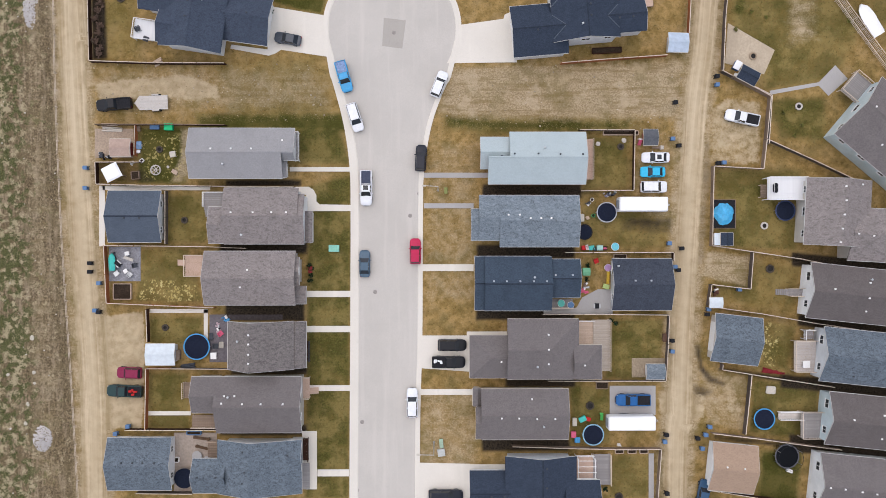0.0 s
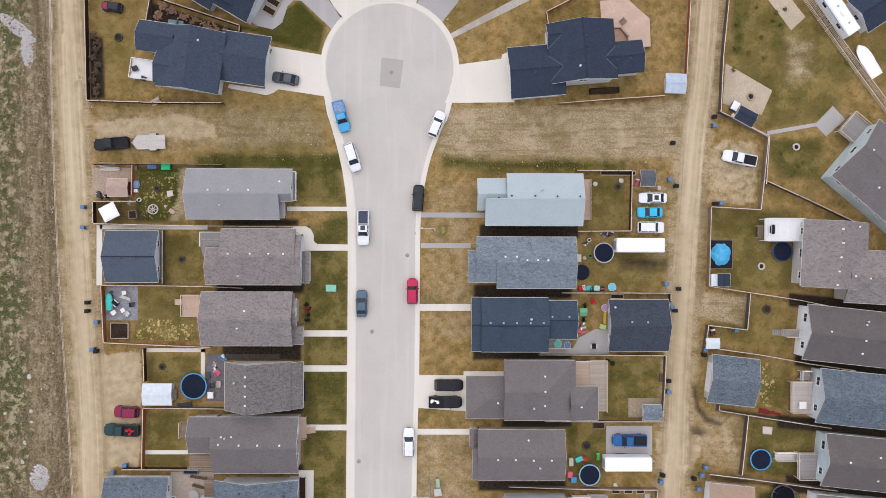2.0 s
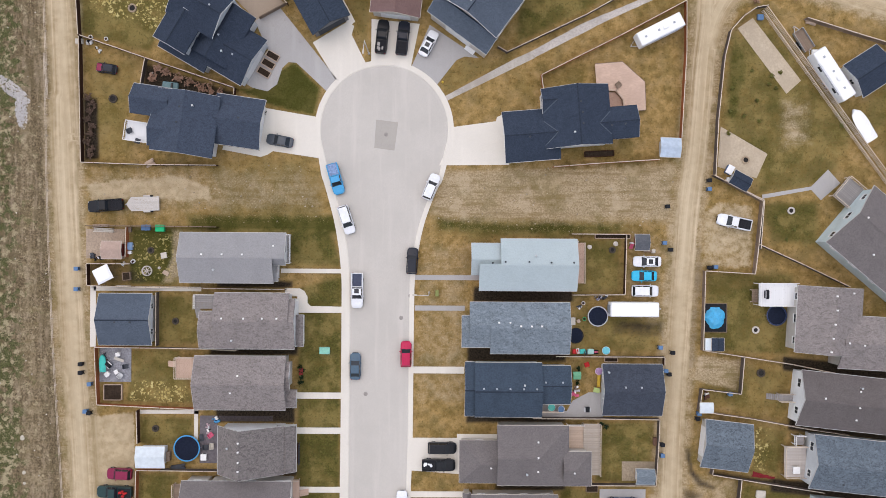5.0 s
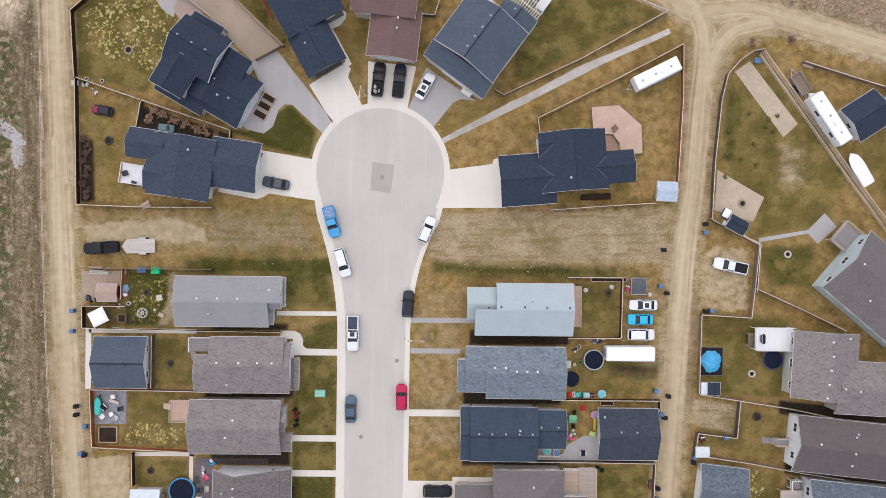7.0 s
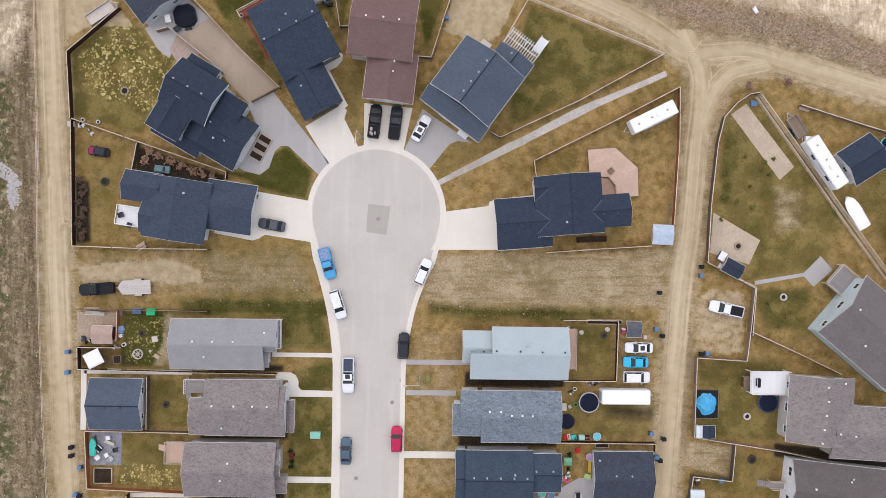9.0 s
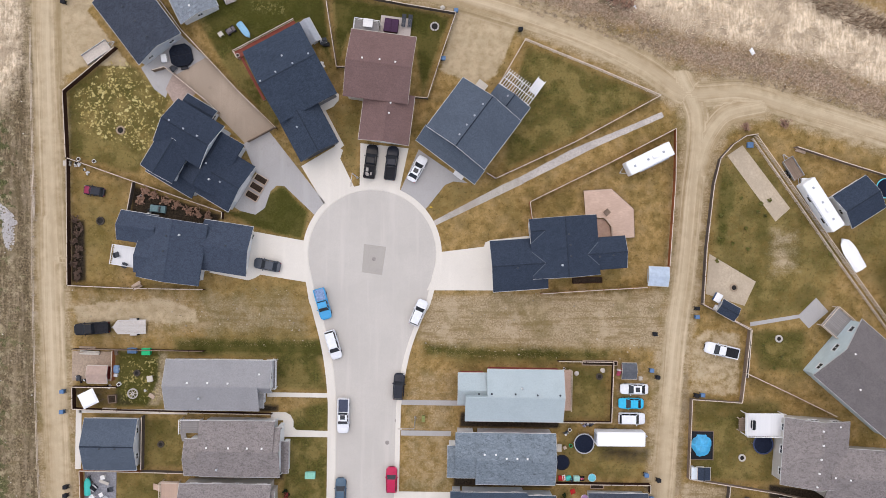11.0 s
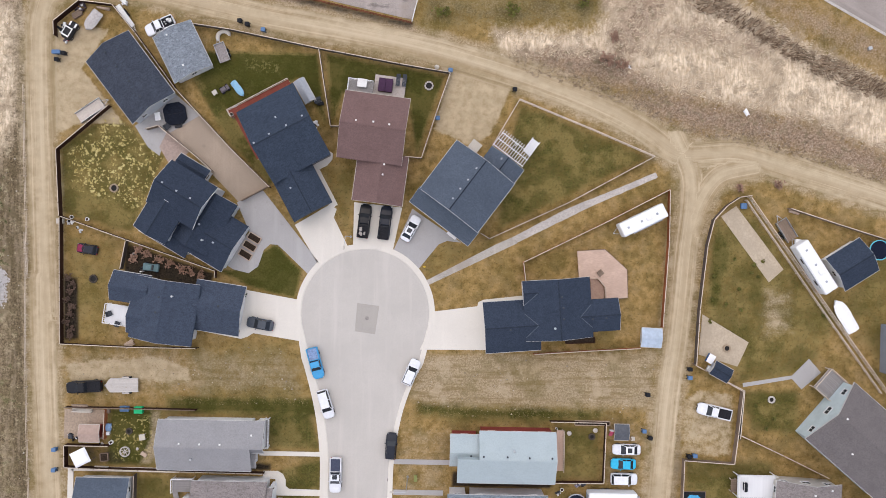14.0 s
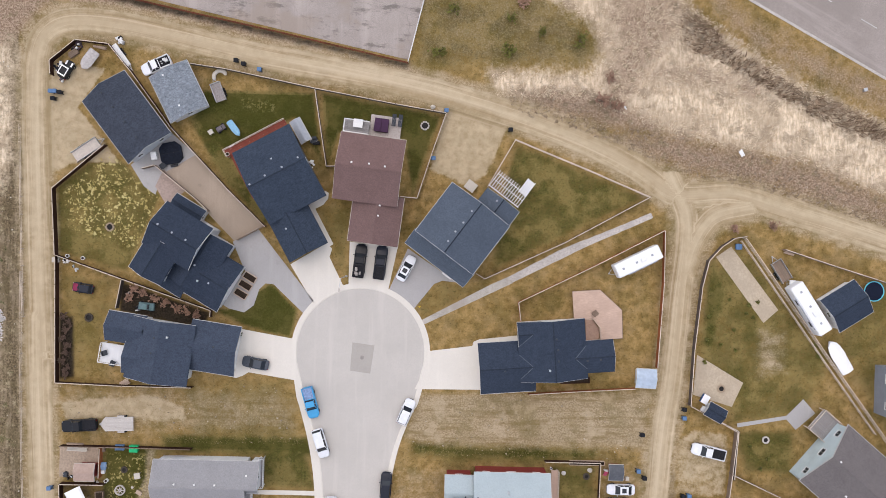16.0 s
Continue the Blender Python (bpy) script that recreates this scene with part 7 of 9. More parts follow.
boat("boat under a white shrink-wrap cover", (74.48, 39.33), 122, 6.2, 2.5, WHITE)
boat("boat under a grey canvas cover", (-54.39, 86.44), 235, 3.7, 2.1, coat("grey_canvas", (0.42, 0.39, 0.37), 0.8, 0, 0.15, 3, 0.5, 0, 0.4))
boat("small pale blue rowing boat on the lawn", (-29.65, 75.53), -52, 3.0, 1.2, coat("pale_blue_gelcoat", (0.2, 0.4, 0.55), 0.4, 0, 0.08, 3))
boat("turquoise paddle boat on a patio", (-54.9, -2.21), 92, 2.9, 1.2, TEAL)


# ---- yard things ----
def bin_at(at, turn=0, body=None, open_lid=False):
    """A wheeled refuse bin."""
    body = body or BIN_BLUE
    b = thing("wheelie_bin", "dark blue wheeled refuse bin" if body is BIN_BLUE else "black wheeled refuse bin", "bin", pose(*at, 0.03, 0, 0, turn), "refuse bins")
    part("body", frustum(-0.28, 0.28, 0.26, 0.08, -0.36, 0.36, 0.33, 1.0), body, b)
    part("lid", frustum(-0.38, 0.4, 0.36, 1.0, -0.33, 0.34, 0.3, 1.09), body, b)
    for s in (-1, 1):
        part("wheel", tube(0.11, -0.03, 0.03, None, 12), RUBBER, b, "", pose(-0.3, s * 0.27, 0.11, 90, 0, 0))
    part("handle", beam((-0.42, -0.25, 1.0), (-0.42, 0.25, 1.0), 0.04, 0.04), BLACK, b)


for i, p in enumerate(((-59.48, 13.81), (-59.48, 10.34), (-57.17, -5.8), (-57.84, -10.43), (-52.26, -30.15), (-54.38, -31.4), (40.62, 18.89), (40.03, 0.97), (41.01, -3.02), (40.52, -17.53), (39.25, -33), (48.24, 28.16), (46.78, -10.33), (46.97, -30.49),
                       (46.29, -31.85), (49.42, 14.81), (-60.75, 81.04), (-60.08, 81.06), (-25.7, 85.69), (4.17, 71.47), (6.18, 79.65), (52.06, -6.92), (45.7, -34.19))):
    bin_at(p, 180 if p[0] < 0 else 0)
for p in ((-58.71, -2.41), (-58.71, -3.86), (-57.27, -10.72), (41.7, 17.72), (41.11, 25.12), (42.18, 0.1), (41.6, -3.6), (40.52, -15.68), (39.55, -31.84), (48.24, 29.62), (46.58, -11.2), (48.44, 14.71), (-59.22, 80.89), (-60.34, 79.8), (-29.67, 87.12), (-28.41, 86.57), (17.21, 76.67), (39.64, -41.86), (44.92, -32.43)):
    bin_at(p, 180 if p[0] < 0 else 0, BLACK)


def trampoline(label, at, r, h=0.9, pad=None, mat=None, net=False, name="trampoline"):
    t = thing(name, label, name.replace("_", " "), pose(*at, 0), "trampolines and pools")
    rim = 0.2 if name == "trampoline" else 0.17
    part("cover" if name != "trampoline" else "jumping_mat", tube(r - rim + 0.02, h - 0.05, h - 0.02, None, 32), mat or MESH, t)
    part("safety_pad" if name == "trampoline" else "rim", ring(r - rim, r, h - 0.03, h + 0.03, 36), pad or BLUE_PAD, t)
    part("frame", ring(r - 0.08, r - 0.02, h - 0.12, h - 0.031, 28), STEEL, t)
    for i in range(6):
        a = math.pi * i / 3
        part("leg", tube(0.035, 0, h - 0.12, None, 8), STEEL, t, "", pose((r - 0.06) * math.cos(a), (r - 0.06) * math.sin(a), 0))
    if net:
        for i in range(6):
            a = math.pi * (i + 0.5) / 3
            part("net_pole", tube(0.03, 0.2, 2.4, None, 8), STEEL, t, "", pose(r * math.cos(a), r * math.sin(a), 0))
        part("net_hoop", ring(r - 0.02, r + 0.03, 2.36, 2.4, 28), BLACK, t)
    return t


trampoline("round trampoline with a bright blue pad", (-40.61, -16.62), 2.25)
trampoline("round trampoline with a blue and white pad", (26.96, -31.77), 1.85, pad=coat("pale_blue_pad", (0.2, 0.38, 0.5), 0.4, 0, 0.15, 3))
trampoline("round trampoline with a blue pad", (56.35, -29.14), 1.85)
trampoline("black trampoline with a thin grey rim and net hoop", (60.25, -35.54), 2.1, pad=coat("grey_pad", (0.1, 0.1, 0.11), 0.5), mat=coat("black_mesh", (0.008, 0.009, 0.011), 0.8), net=True)
trampoline("round pool with a grey rim and dark cover", (29.26, 6.27), 1.75, 1.0, coat("pool_rim", (0.4, 0.41, 0.43), 0.5), MESH, False, "round_pool")
trampoline("round pool with a bright turquoise rim", (80.19, 50.7), 1.75, 1.0, coat("turquoise_rim", (0.08, 0.45, 0.55), 0.4), MESH, False, "round_pool")
trampoline("dark blue trampoline under the deck's edge", (59.95, 6.58), 1.75, pad=coat("navy_pad", (0.015, 0.03, 0.09), 0.4))
tub = thing("hot_tub", "dark hot tub with a square cover and cut corners", "hot tub", pose(*(-40.29, 71.11), 0, 0, 0, 12), "trampolines and pools")
cut = lambda r, c: [(-r, -r + c), (-r + c, -r), (r - c, -r), (r, -r + c), (r, r - c), (r - c, r), (-r + c, r), (-r, r - c)]
part("shell", slab(cut(1.75, 0.75), 0, 0.8), coat("dark_tub_shell", (0.03, 0.033, 0.04), 0.5), tub)
part("cover", slab(cut(1.85, 0.8), 0.802, 0.92), coat("tub_cover_vinyl", (0.011, 0.014, 0.022), 0.5, 0, 0.3, 2), tub)
part("seam", box(-1.6, -0.03, 0.921, 1.6, 0.03, 0.935), BLACK, tub)
part("step", box(-0.6, -2.3, 0, 0.6, -1.86, 0.4, 0.03), coat("dark_step", (0.05, 0.05, 0.055), 0.6), tub)
trampoline("dark spa pool beside the house", (-42.71, -38.99), 1.7, 0.9, coat("black_blue_vinyl", (0.012, 0.016, 0.03), 0.5), MESH, False, "round_pool")
trampoline("black round trampoline leaning by the wall", (25.55, 2.9), 1.35, 0.6, BLACK)
sr = thing("ring_planter", "low round white spoked ring on the grass", "planter", pose(*(-47.82, 13.5), 0.03), "planters")
part("rim", ring(0.72, 0.88, 0, 0.28, 28), PALE_STONE, sr)
part("hub", ring(0.12, 0.26, 0, 0.26, 16), PALE_STONE, sr)
for k in range(7):
    a = 2 * math.pi * k / 7
    part("spoke", beam((0.25 * math.cos(a), 0.25 * math.sin(a), 0.2), (0.74 * math.cos(a), 0.74 * math.sin(a), 0.2), 0.09, 0.08), PALE_STONE, sr)


def shed(label, r, e, top, roof, wall="dark", at=(0, 0), ang=0, axis="x"):
    house(label, at, ang, [tuple(r) + (e, top, axis)], roof, wall, "BEIGE", name="shed", category="shed", group="garden sheds", win=False)


ROOF["shed_blue"], ROOF["shed_grey"], ROOF["pink"], ROOF["pale"] = SHED_BLUE, GREY_PLASTIC, coat("pink_felt_roof", (0.38, 0.28, 0.23), 0.85, 0, 0.12, 2), coat("pale_blue_metal_roof", (0.55, 0.6, 0.63), 0.5, 0, 0.08, 1.5)
ROOF["shed_dark"] = coat("charcoal_felt_roof", (0.1, 0.106, 0.118), 0.85, 0, 0.18, 2)
shed("small shed with charcoal felt roof and red walls", (35.21, 17.6, 37.71, 20.28), 2.1, 2.6, "shed_dark", "red")
shed("small shed with slate shingles", (35.69, -22.1, 38.86, -19.51), 2.1, 2.8, "slate", "white")
shed("pale blue resin shed at the fence corner", (-2.48, -1.32, 0.98, 1.93), 2.1, 2.6, "shed_blue", "grey", (41.88, 34.69), -2)
shed("dark roofed shed beside a sand pad", (-1.76, -1.98, 1.63, 0.51), 2.1, 2.6, "navy", "grey", (53.53, 30.12), -28)
shed("shed with a pink felt roof and red walls", (-54.71, 15.56, -51.31, 18.5), 2.2, 2.6, "pink", "red")
shed("shed with a pale metal roof", (-48.64, -19.51, -43.74, -15.91), 2.5, 2.9, "pale", "grey")
shed("grey resin garden shed against the house", (-1.95, -0.08, 2.2, 1.8), 2.0, 2.5, "shed_grey", "grey", (-19.08, 74.99), -60)
shed("small white-roofed shed by the fence", (46.52, -9.97, 48.83, -8.25), 1.9, 2.1, "pale", "white")
shed("dark shed with a white half roof", (48.44, 0.58, 50.56, 2.78), 1.9, 2.15, "navy", "white", axis="y")
shed("white lean-to beside a dark shed", (47.46, 0.67, 48.43, 2.69), 1.7, 1.8, "pale", "white", axis="y")


def fire_ring(label, at, r=0.6, wall=None):
    f = thing("fire_pit", label, "fire pit", pose(*at, 0.03), "fire pits")
    n = 10
    stone = None
    for i in range(n):
        a = 2 * math.pi * i / n
        m = pose(r * math.cos(a), r * math.sin(a), 0, 0, 0, math.degrees(a))
        if stone is None:
            stone = part("stone", box(-0.13, -0.17, 0, 0.13, 0.17, 0.28, 0.04), wall or STONE, f, "", m)
        else:
            again(stone, f, m)
    part("ash_bed", tube(r - 0.08, 0, 0.06, None, 16), coat("ash", (0.03, 0.028, 0.027), 0.95), f)


TAN_STONE = coat("sandy_stone", (0.36, 0.28, 0.2), 0.9, 0, 0.25, 4, 0.6)
for p, r in (((-50.57, 58.34), 0.62), ((-53.76, 42.84), 0.6), ((54.72, 33.24), 0.55), ((2.58, 77.03), 0.65), ((-42.92, 4.93), 0.45), ((-46.2, -13.44), 0.45), ((31.84, 17.61), 0.45), ((56.66, 4), 0.5), ((57.64, -3.41), 0.6), ((26.57, -26.94), 0.6), ((31.54, -42.62), 0.6), ((-47.16, 17.02), 0.45), ((62.64, 24.58), 0.5)):
    fire_ring("ring of stones round a fire pit in the grass", p, r, DARK_STONE if r in (0.6, 0.45) else TAN_STONE if r in (0.55, 0.62, 0.7) else PALE_STONE)


def crate(label, at, s, turn, material, name="storage_box", category="storage box", lid=None):
    """A lidded box with rounded edges."""
    label += " in the yard" if len(label.split()) < 4 else ""
    c = thing(name, label, category, pose(*at, 0.05, 0, 0, turn), "yard clutter")
    x, y, z = s
    part("body", box(-x / 2, -y / 2, 0, x / 2, y / 2, z * 0.85, 0.04), material, c)
    part("lid", box(-x / 2 - 0.03, -y / 2 - 0.03, z * 0.85 + 0.001, x / 2 + 0.03, y / 2 + 0.03, z, 0.03), lid or material, c)
    return c


SOIL = coat("planter_soil", (0.04, 0.028, 0.02), 0.95, 0, 0.35, 4, 0.6, 0, 0.6)
ON_DECK = {"black grill on the white deck": 2.2, "grey mat on the white deck": 2.2, "dark chair on the white deck": 1.4, "white patio table on the deck": 1.5, "hot tub with a purple-brown cover": 0.5, "dark sun lounger": 0.5, "brown wooden chair on the cedar deck": 0.8, "white deck box": 1.3, "white table on the deck": 1.3}


def clutter(label, at, s, turn, material):
    """A loose yard thing, shaped by what it is."""
    x, y, z = s
    base = ON_DECK.get(label, 0.05)
    z -= base - 0.05 if base > 0.1 and z > base + 0.25 else 0
    rn = random.Random(label)
    words = label.split()
    has = lambda *k: any(w in words for w in k)

    def begin(name, category):
        text = label + " in the yard" if len(words) < 4 else label
        return thing(name, text, category, pose(*at, base, 0, 0, turn), "yard clutter")
    if has("planter", "sandbox", "bed"):
        c = begin("planter", "planter")
        for sx in (-1, 1):
            part("side_board", box(sx * x / 2 - 0.06, -y / 2, 0, sx * x / 2 + 0.06, y / 2, z, 0.01), WOOD_PALE if "rim" in words else material, c)
            part("end_board", box(-x / 2 + 0.061, sx * y / 2 - 0.06, 0, x / 2 - 0.061, sx * y / 2 + 0.06, z, 0.01), WOOD_PALE if "rim" in words else material, c)
        part("soil", box(-x / 2 + 0.07, -y / 2 + 0.07, 0, x / 2 - 0.07, y / 2 - 0.07, z * 0.7), material if "cover" in words else SOIL, c)
    elif has("slide"):
        c = begin("toy_slide", "slide")
        along_x = x > y
        L, W = (x, y) if along_x else (y, x)
        m = pose(0, 0, 0, 0, 0, 0 if along_x else 90)
        bm = beam((-L / 2, 0, 0.08), (L / 4, 0, z), W * 0.7, 0.06)
        part("chute", bm, material, c, "", m)
        part("ladder", box(L / 4 + 0.02, -W / 2, 0, L / 2, W / 2, z * 0.95, 0.03), TRIM if "white" in words else material, c, "", m)
        for sy in (-1, 1):
            part("side_rail", beam((-L / 2, sy * W * 0.38, 0.16), (L / 4, sy * W * 0.38, z + 0.1), 0.05, 0.12), material, c, "", m)
    elif has("lounger", "bench"):
        c = begin("sun_lounger" if has("lounger") else "bench", "lounger" if has("lounger") else "bench")
        L, W = max(x, y), min(x, y)
        m = pose(0, 0, 0, 0, 0, 0 if x > y else 90)
        for k in range(4):
            v = -W / 2 + W * (k + 0.5) / 4
            part("slat", box(-L / 2, v - W / 9, 0.38, L / 2 * (0.4 if has("lounger") else 1), v + W / 9, 0.43), material, c, "", m)
        if has("lounger"):
            part("backrest", beam((L * 0.2, 0, 0.42), (L / 2, 0, 0.85), W, 0.06), material, c, "", m)
        for sx in (-1, 1):
            for sy in (-1, 1):
                part("leg", box(sx * L * 0.4 - 0.04, sy * W * 0.4 - 0.04, 0, sx * L * 0.4 + 0.04, sy * W * 0.4 + 0.04, 0.38), material, c, "", m)
    elif has("grill"):
        c = begin("grill", "grill")
        part("firebox", box(-x * 0.3, -y / 2, 0.6, x * 0.3, y / 2, 0.85, 0.05), material, c)
        part("hood", loaf(x * 0.6, y, 0.852, 1.15), BLACK, c)
        for sx in (-1, 1):
            part("side_shelf", box(sx * x * 0.4 - x * 0.1, -y * 0.4, 0.8, sx * x * 0.4 + x * 0.1, y * 0.4, 0.84), STEEL, c)
            part("leg", box(sx * x * 0.25 - 0.04, -y * 0.4, 0, sx * x * 0.25 + 0.04, y * 0.4, 0.6), material, c)
    elif has("table", "stool"):
        c = begin("garden_table" if has("table") else "stool", "table" if has("table") else "stool")
        h = 0.72 if has("table") else 0.45
        part("tabletop" if has("table") else "seat", box(-x / 2, -y / 2, h - 0.06, x / 2, y / 2, h, 0.04), material, c)
        for sx in (-1, 1):
            for sy in (-1, 1):
                part("leg", box(sx * x * 0.4 - 0.04, sy * y * 0.4 - 0.04, 0, sx * x * 0.4 + 0.04, sy * y * 0.4 + 0.04, h - 0.06), material, c)
    elif has("chair", "seat"):
        c = begin("garden_chair", "chair")
        part("seat", box(-x / 2, -y / 2, 0.36, x / 2, y / 2, 0.44, 0.04), material, c)
        part("backrest", box(-x / 2 - 0.06, -y / 2, 0.441, -x / 2 + 0.04, y / 2, 0.92, 0.03), material, c)
        for sy in (-1, 1):
            part("armrest", box(-x / 2, sy * y / 2 - 0.05, 0.56, x / 2, sy * y / 2 + 0.05, 0.62), material, c)
            for sx in (-1, 1):
                part("leg", box(sx * x * 0.42 - 0.03, sy * y * 0.42 - 0.03, 0, sx * x * 0.42 + 0.03, sy * y * 0.42 + 0.03, 0.36), material, c)
    elif has("timber", "boards", "plywood", "board", "sheet"):
        c = begin("board_stack", "timber")
        along_x, n = x > y, 5
        L, W = (x, y) if along_x else (y, x)
        for k in range(n):
            v = -W / 2 + W * (k + 0.5) / n
            part("board", box(-L / 2 + rn.uniform(0, 0.25), -W / n * 0.46, 0, L / 2 - rn.uniform(0, 0.25), W / n * 0.46, z * rn.uniform(0.5, 1)), material, c, "", pose(0, 0, 0, 0, 0, 0 if along_x else 90) @ pose(0, v, 0, 0, 0, rn.uniform(-4, 4)))
    elif has("scrap", "heap", "pile", "bundle", "litter", "sack", "pump", "inflatable"):
        c = begin("scrap_heap", "clutter")
        for k in range(9):
            a, b, w = rn.uniform(-x, x) * 0.38, rn.uniform(-y, y) * 0.38, rn.uniform(0.18, 0.42) * min(x, y)
            part("piece", box(-w * rn.uniform(0.5, 1.3), -w / 2, 0, w * rn.uniform(0.5, 1.3), w / 2, z * rn.uniform(0.3, 0.9), 0.03), material if k % 3 else (BLACK, TRIM, STEEL)[k // 3], c, "", pose(a, b, 0, 0, 0, rn.uniform(0, 180)))
    elif has("pot"):
        c = begin("flower_pot", "pot")
        part("pot", tube(min(x, y) * 0.36, 0, z, min(x, y) * 0.5, 16), material, c)
        part("rim", ring(min(x, y) * 0.42, min(x, y) * 0.54, z, z + 0.06, 16), material, c)
        part("soil", tube(min(x, y) * 0.41, z + 0.001, z + 0.02, None, 16), SOIL, c)
    elif has("tub") and has("hot"):
        c = begin("hot_tub", "hot tub")
        part("shell", box(-x / 2, -y / 2, 0, x / 2, y / 2, z - 0.12, 0.12), WOOD_DARK, c)
        for sx in (-1, 1):
            part("cover_half", box(sx * x / 4 - x / 4 + 0.01, -y / 2 - 0.03, z - 0.12, sx * x / 4 + x / 4 - 0.01, y / 2 + 0.03, z, 0.05), material, c)
    elif has("stone", "boulder") and not has("planter"):
        c = begin("boulder", "stone")
        bm = bmesh.new()
        bmesh.ops.create_icosphere(bm, subdivisions=2, radius=0.5)
        for v in bm.verts:
            v.co = Vector((v.co.x * x, v.co.y * y, max(0, v.co.z + 0.25) * z)) * rn.uniform(0.88, 1.06)
        part("rock", bm, material, c)
    elif has("playhouse"):
        c = begin("playhouse", "playhouse")
        part("wall", box(-x * 0.42, -y * 0.42, 0, x * 0.42, y * 0.42, z * 0.7, 0.03), material, c)
        bm, _ = roof_mesh((-x / 2, -y / 2, x / 2, y / 2, z * 0.72, z, "x", "gg", 0.5), 0.05)
        part("roof", bm, material, c)
        part("door", box(x * 0.421, -0.2, 0, x * 0.45, 0.2, z * 0.5), TRIM, c)
    elif has("tractor", "camper", "car"):
        c = begin("garden_machine", "machine")
        part("body", box(-x / 2, -y * 0.36, 0.2, x / 2, y * 0.36, z * 0.6, 0.08), material, c)
        part("cabin", frustum(-x * 0.4, x * 0.2, y * 0.34, z * 0.6, -x * 0.35, x * 0.1, y * 0.28, z), material, c)
        part("window_band", box(x * 0.12, -y * 0.25, z * 0.65, x * 0.21, y * 0.25, z * 0.88), CAR_GLASS, c)
        for sx in (-1, 1):
            for sy in (-1, 1):
                part("wheel", tube(0.24, -0.09, 0.09, None, 14), RUBBER, c, "", pose(sx * x * 0.34, sy * y * 0.42, 0.24, 90, 0, 0))
    else:
        c = crate(label, at, s, turn, material)
        part("latch", box(s[0] / 2 + 0.03, -0.07, s[2] * 0.7, s[0] / 2 + 0.06, 0.07, s[2] * 0.95), BLACK, c)
        for sy in (-1, 1):
            part("handle", box(-0.12, sy * (s[1] / 2 + 0.05) - 0.02, s[2] * 0.55, 0.12, sy * (s[1] / 2 + 0.05) + 0.02, s[2] * 0.65), material, c)
    return c


def loaf(x, y, z0, z1):
    return frustum(-x / 2, x / 2, y / 2, z0, -x * 0.34, x * 0.34, y * 0.38, z1)


def chair(label, at, turn, material, group="garden chairs"):
    c = thing("garden_chair", label, "chair", pose(*at, 0.05, 0, 0, turn), group)
    part("seat", box(-0.26, -0.26, 0.38, 0.26, 0.26, 0.45, 0.03), material, c)
    part("backrest", box(-0.3, -0.26, 0.451, -0.23, 0.26, 0.95, 0.02), material, c)
    for sx in (-1, 1):
        for sy in (-1, 1):
            part("leg", box(sx * 0.22 - 0.03, sy * 0.22 - 0.03, 0, sx * 0.22 + 0.03, sy * 0.22 + 0.03, 0.38), material, c)
    return c


def table(label, at, w, d, h, material, z=0.05, turn=0):
    t = thing("garden_table", label, "table", pose(*at, z, 0, 0, turn), "garden tables")
    part("tabletop", box(-w / 2, -d / 2, h - 0.05, w / 2, d / 2, h, 0.02), material, t)
    for sx in (-1, 1):
        for sy in (-1, 1):
            part("leg", box(sx * (w / 2 - 0.08) - 0.03, sy * (d / 2 - 0.08) - 0.03, 0, sx * (w / 2 - 0.08) + 0.03, sy * (d / 2 - 0.08) + 0.03, h - 0.05), material, t)
    return t


def bush(label, at, r, material, seed, group="shrubs"):
    """A low shrub: bare twigs with many small leaf clumps."""
    b = thing("shrub", label, "shrub", pose(*at, 0), group)
    rn = random.Random(seed)
    twigs, leaves = bmesh.new(), bmesh.new()
    for i in range(14):
        a, t = rn.uniform(0, 6.28), rn.uniform(0.2, 1.0)
        tip = Vector((r * t * math.cos(a), r * t * math.sin(a), r * rn.uniform(0.5, 1.3)))
        beam((0, 0, 0), tip, 0.03, 0.03, twigs)
        for k in range(9):
            p = tip * rn.uniform(0.55, 1.1) + Vector((rn.gauss(0, r * 0.16), rn.gauss(0, r * 0.16), rn.gauss(0, r * 0.1)))
            p.z = max(p.z, 0.05)
            s = rn.uniform(0.06, 0.14) * (0.6 + r)
            d1, d2 = Vector((rn.gauss(0, 1), rn.gauss(0, 1), rn.gauss(0, 0.5))).normalized() * s, Vector((rn.gauss(0, 1), rn.gauss(0, 1), rn.gauss(0, 0.5))).normalized() * s
            vs = [leaves.verts.new(p + v) for v in (d1, d2, -d1, -d2)]
            leaves.faces.new(vs)
    part("twig_frame", twigs, WOOD, b)
    part("foliage", leaves, material, b)


LEAF_OLIVE, LEAF_DARK, LEAF_RED = coat("olive_leaves", (0.15, 0.145, 0.04), 0.7, 0, 0.3, 5, 0.6, 0.3), coat("dark_evergreen_leaves", (0.018, 0.035, 0.015), 0.7, 0, 0.3, 5, 0.6, 0.3), coat("russet_twigs", (0.36, 0.22, 0.155), 0.8, 0, 0.3, 5, 0.6, 0.3)
for i, (p, r) in enumerate((((16.36, 90.28), 1.6), ((28.63, 92.08), 1.5), ((4.48, 89.64), 1.3), ((6.99, 96.95), 1.2), ((16.9, 95.6), 1.0), ((22.29, 93.35), 0.9))):
    bush("olive green shrub on rough grass", p, r, LEAF_OLIVE, i)
for i, (p, r) in enumerate((((18.77, 98.27), 1.1), ((33.95, 85.94), 1.0), ((33.08, 82.05), 1.6), ((35.23, 81.62), 1.2), ((56.29, 60.84), 0.8), ((62.63, 61.49), 0.9))):
    bush("bare russet shrub among dry grass", p, r, LEAF_RED, 20 + i)
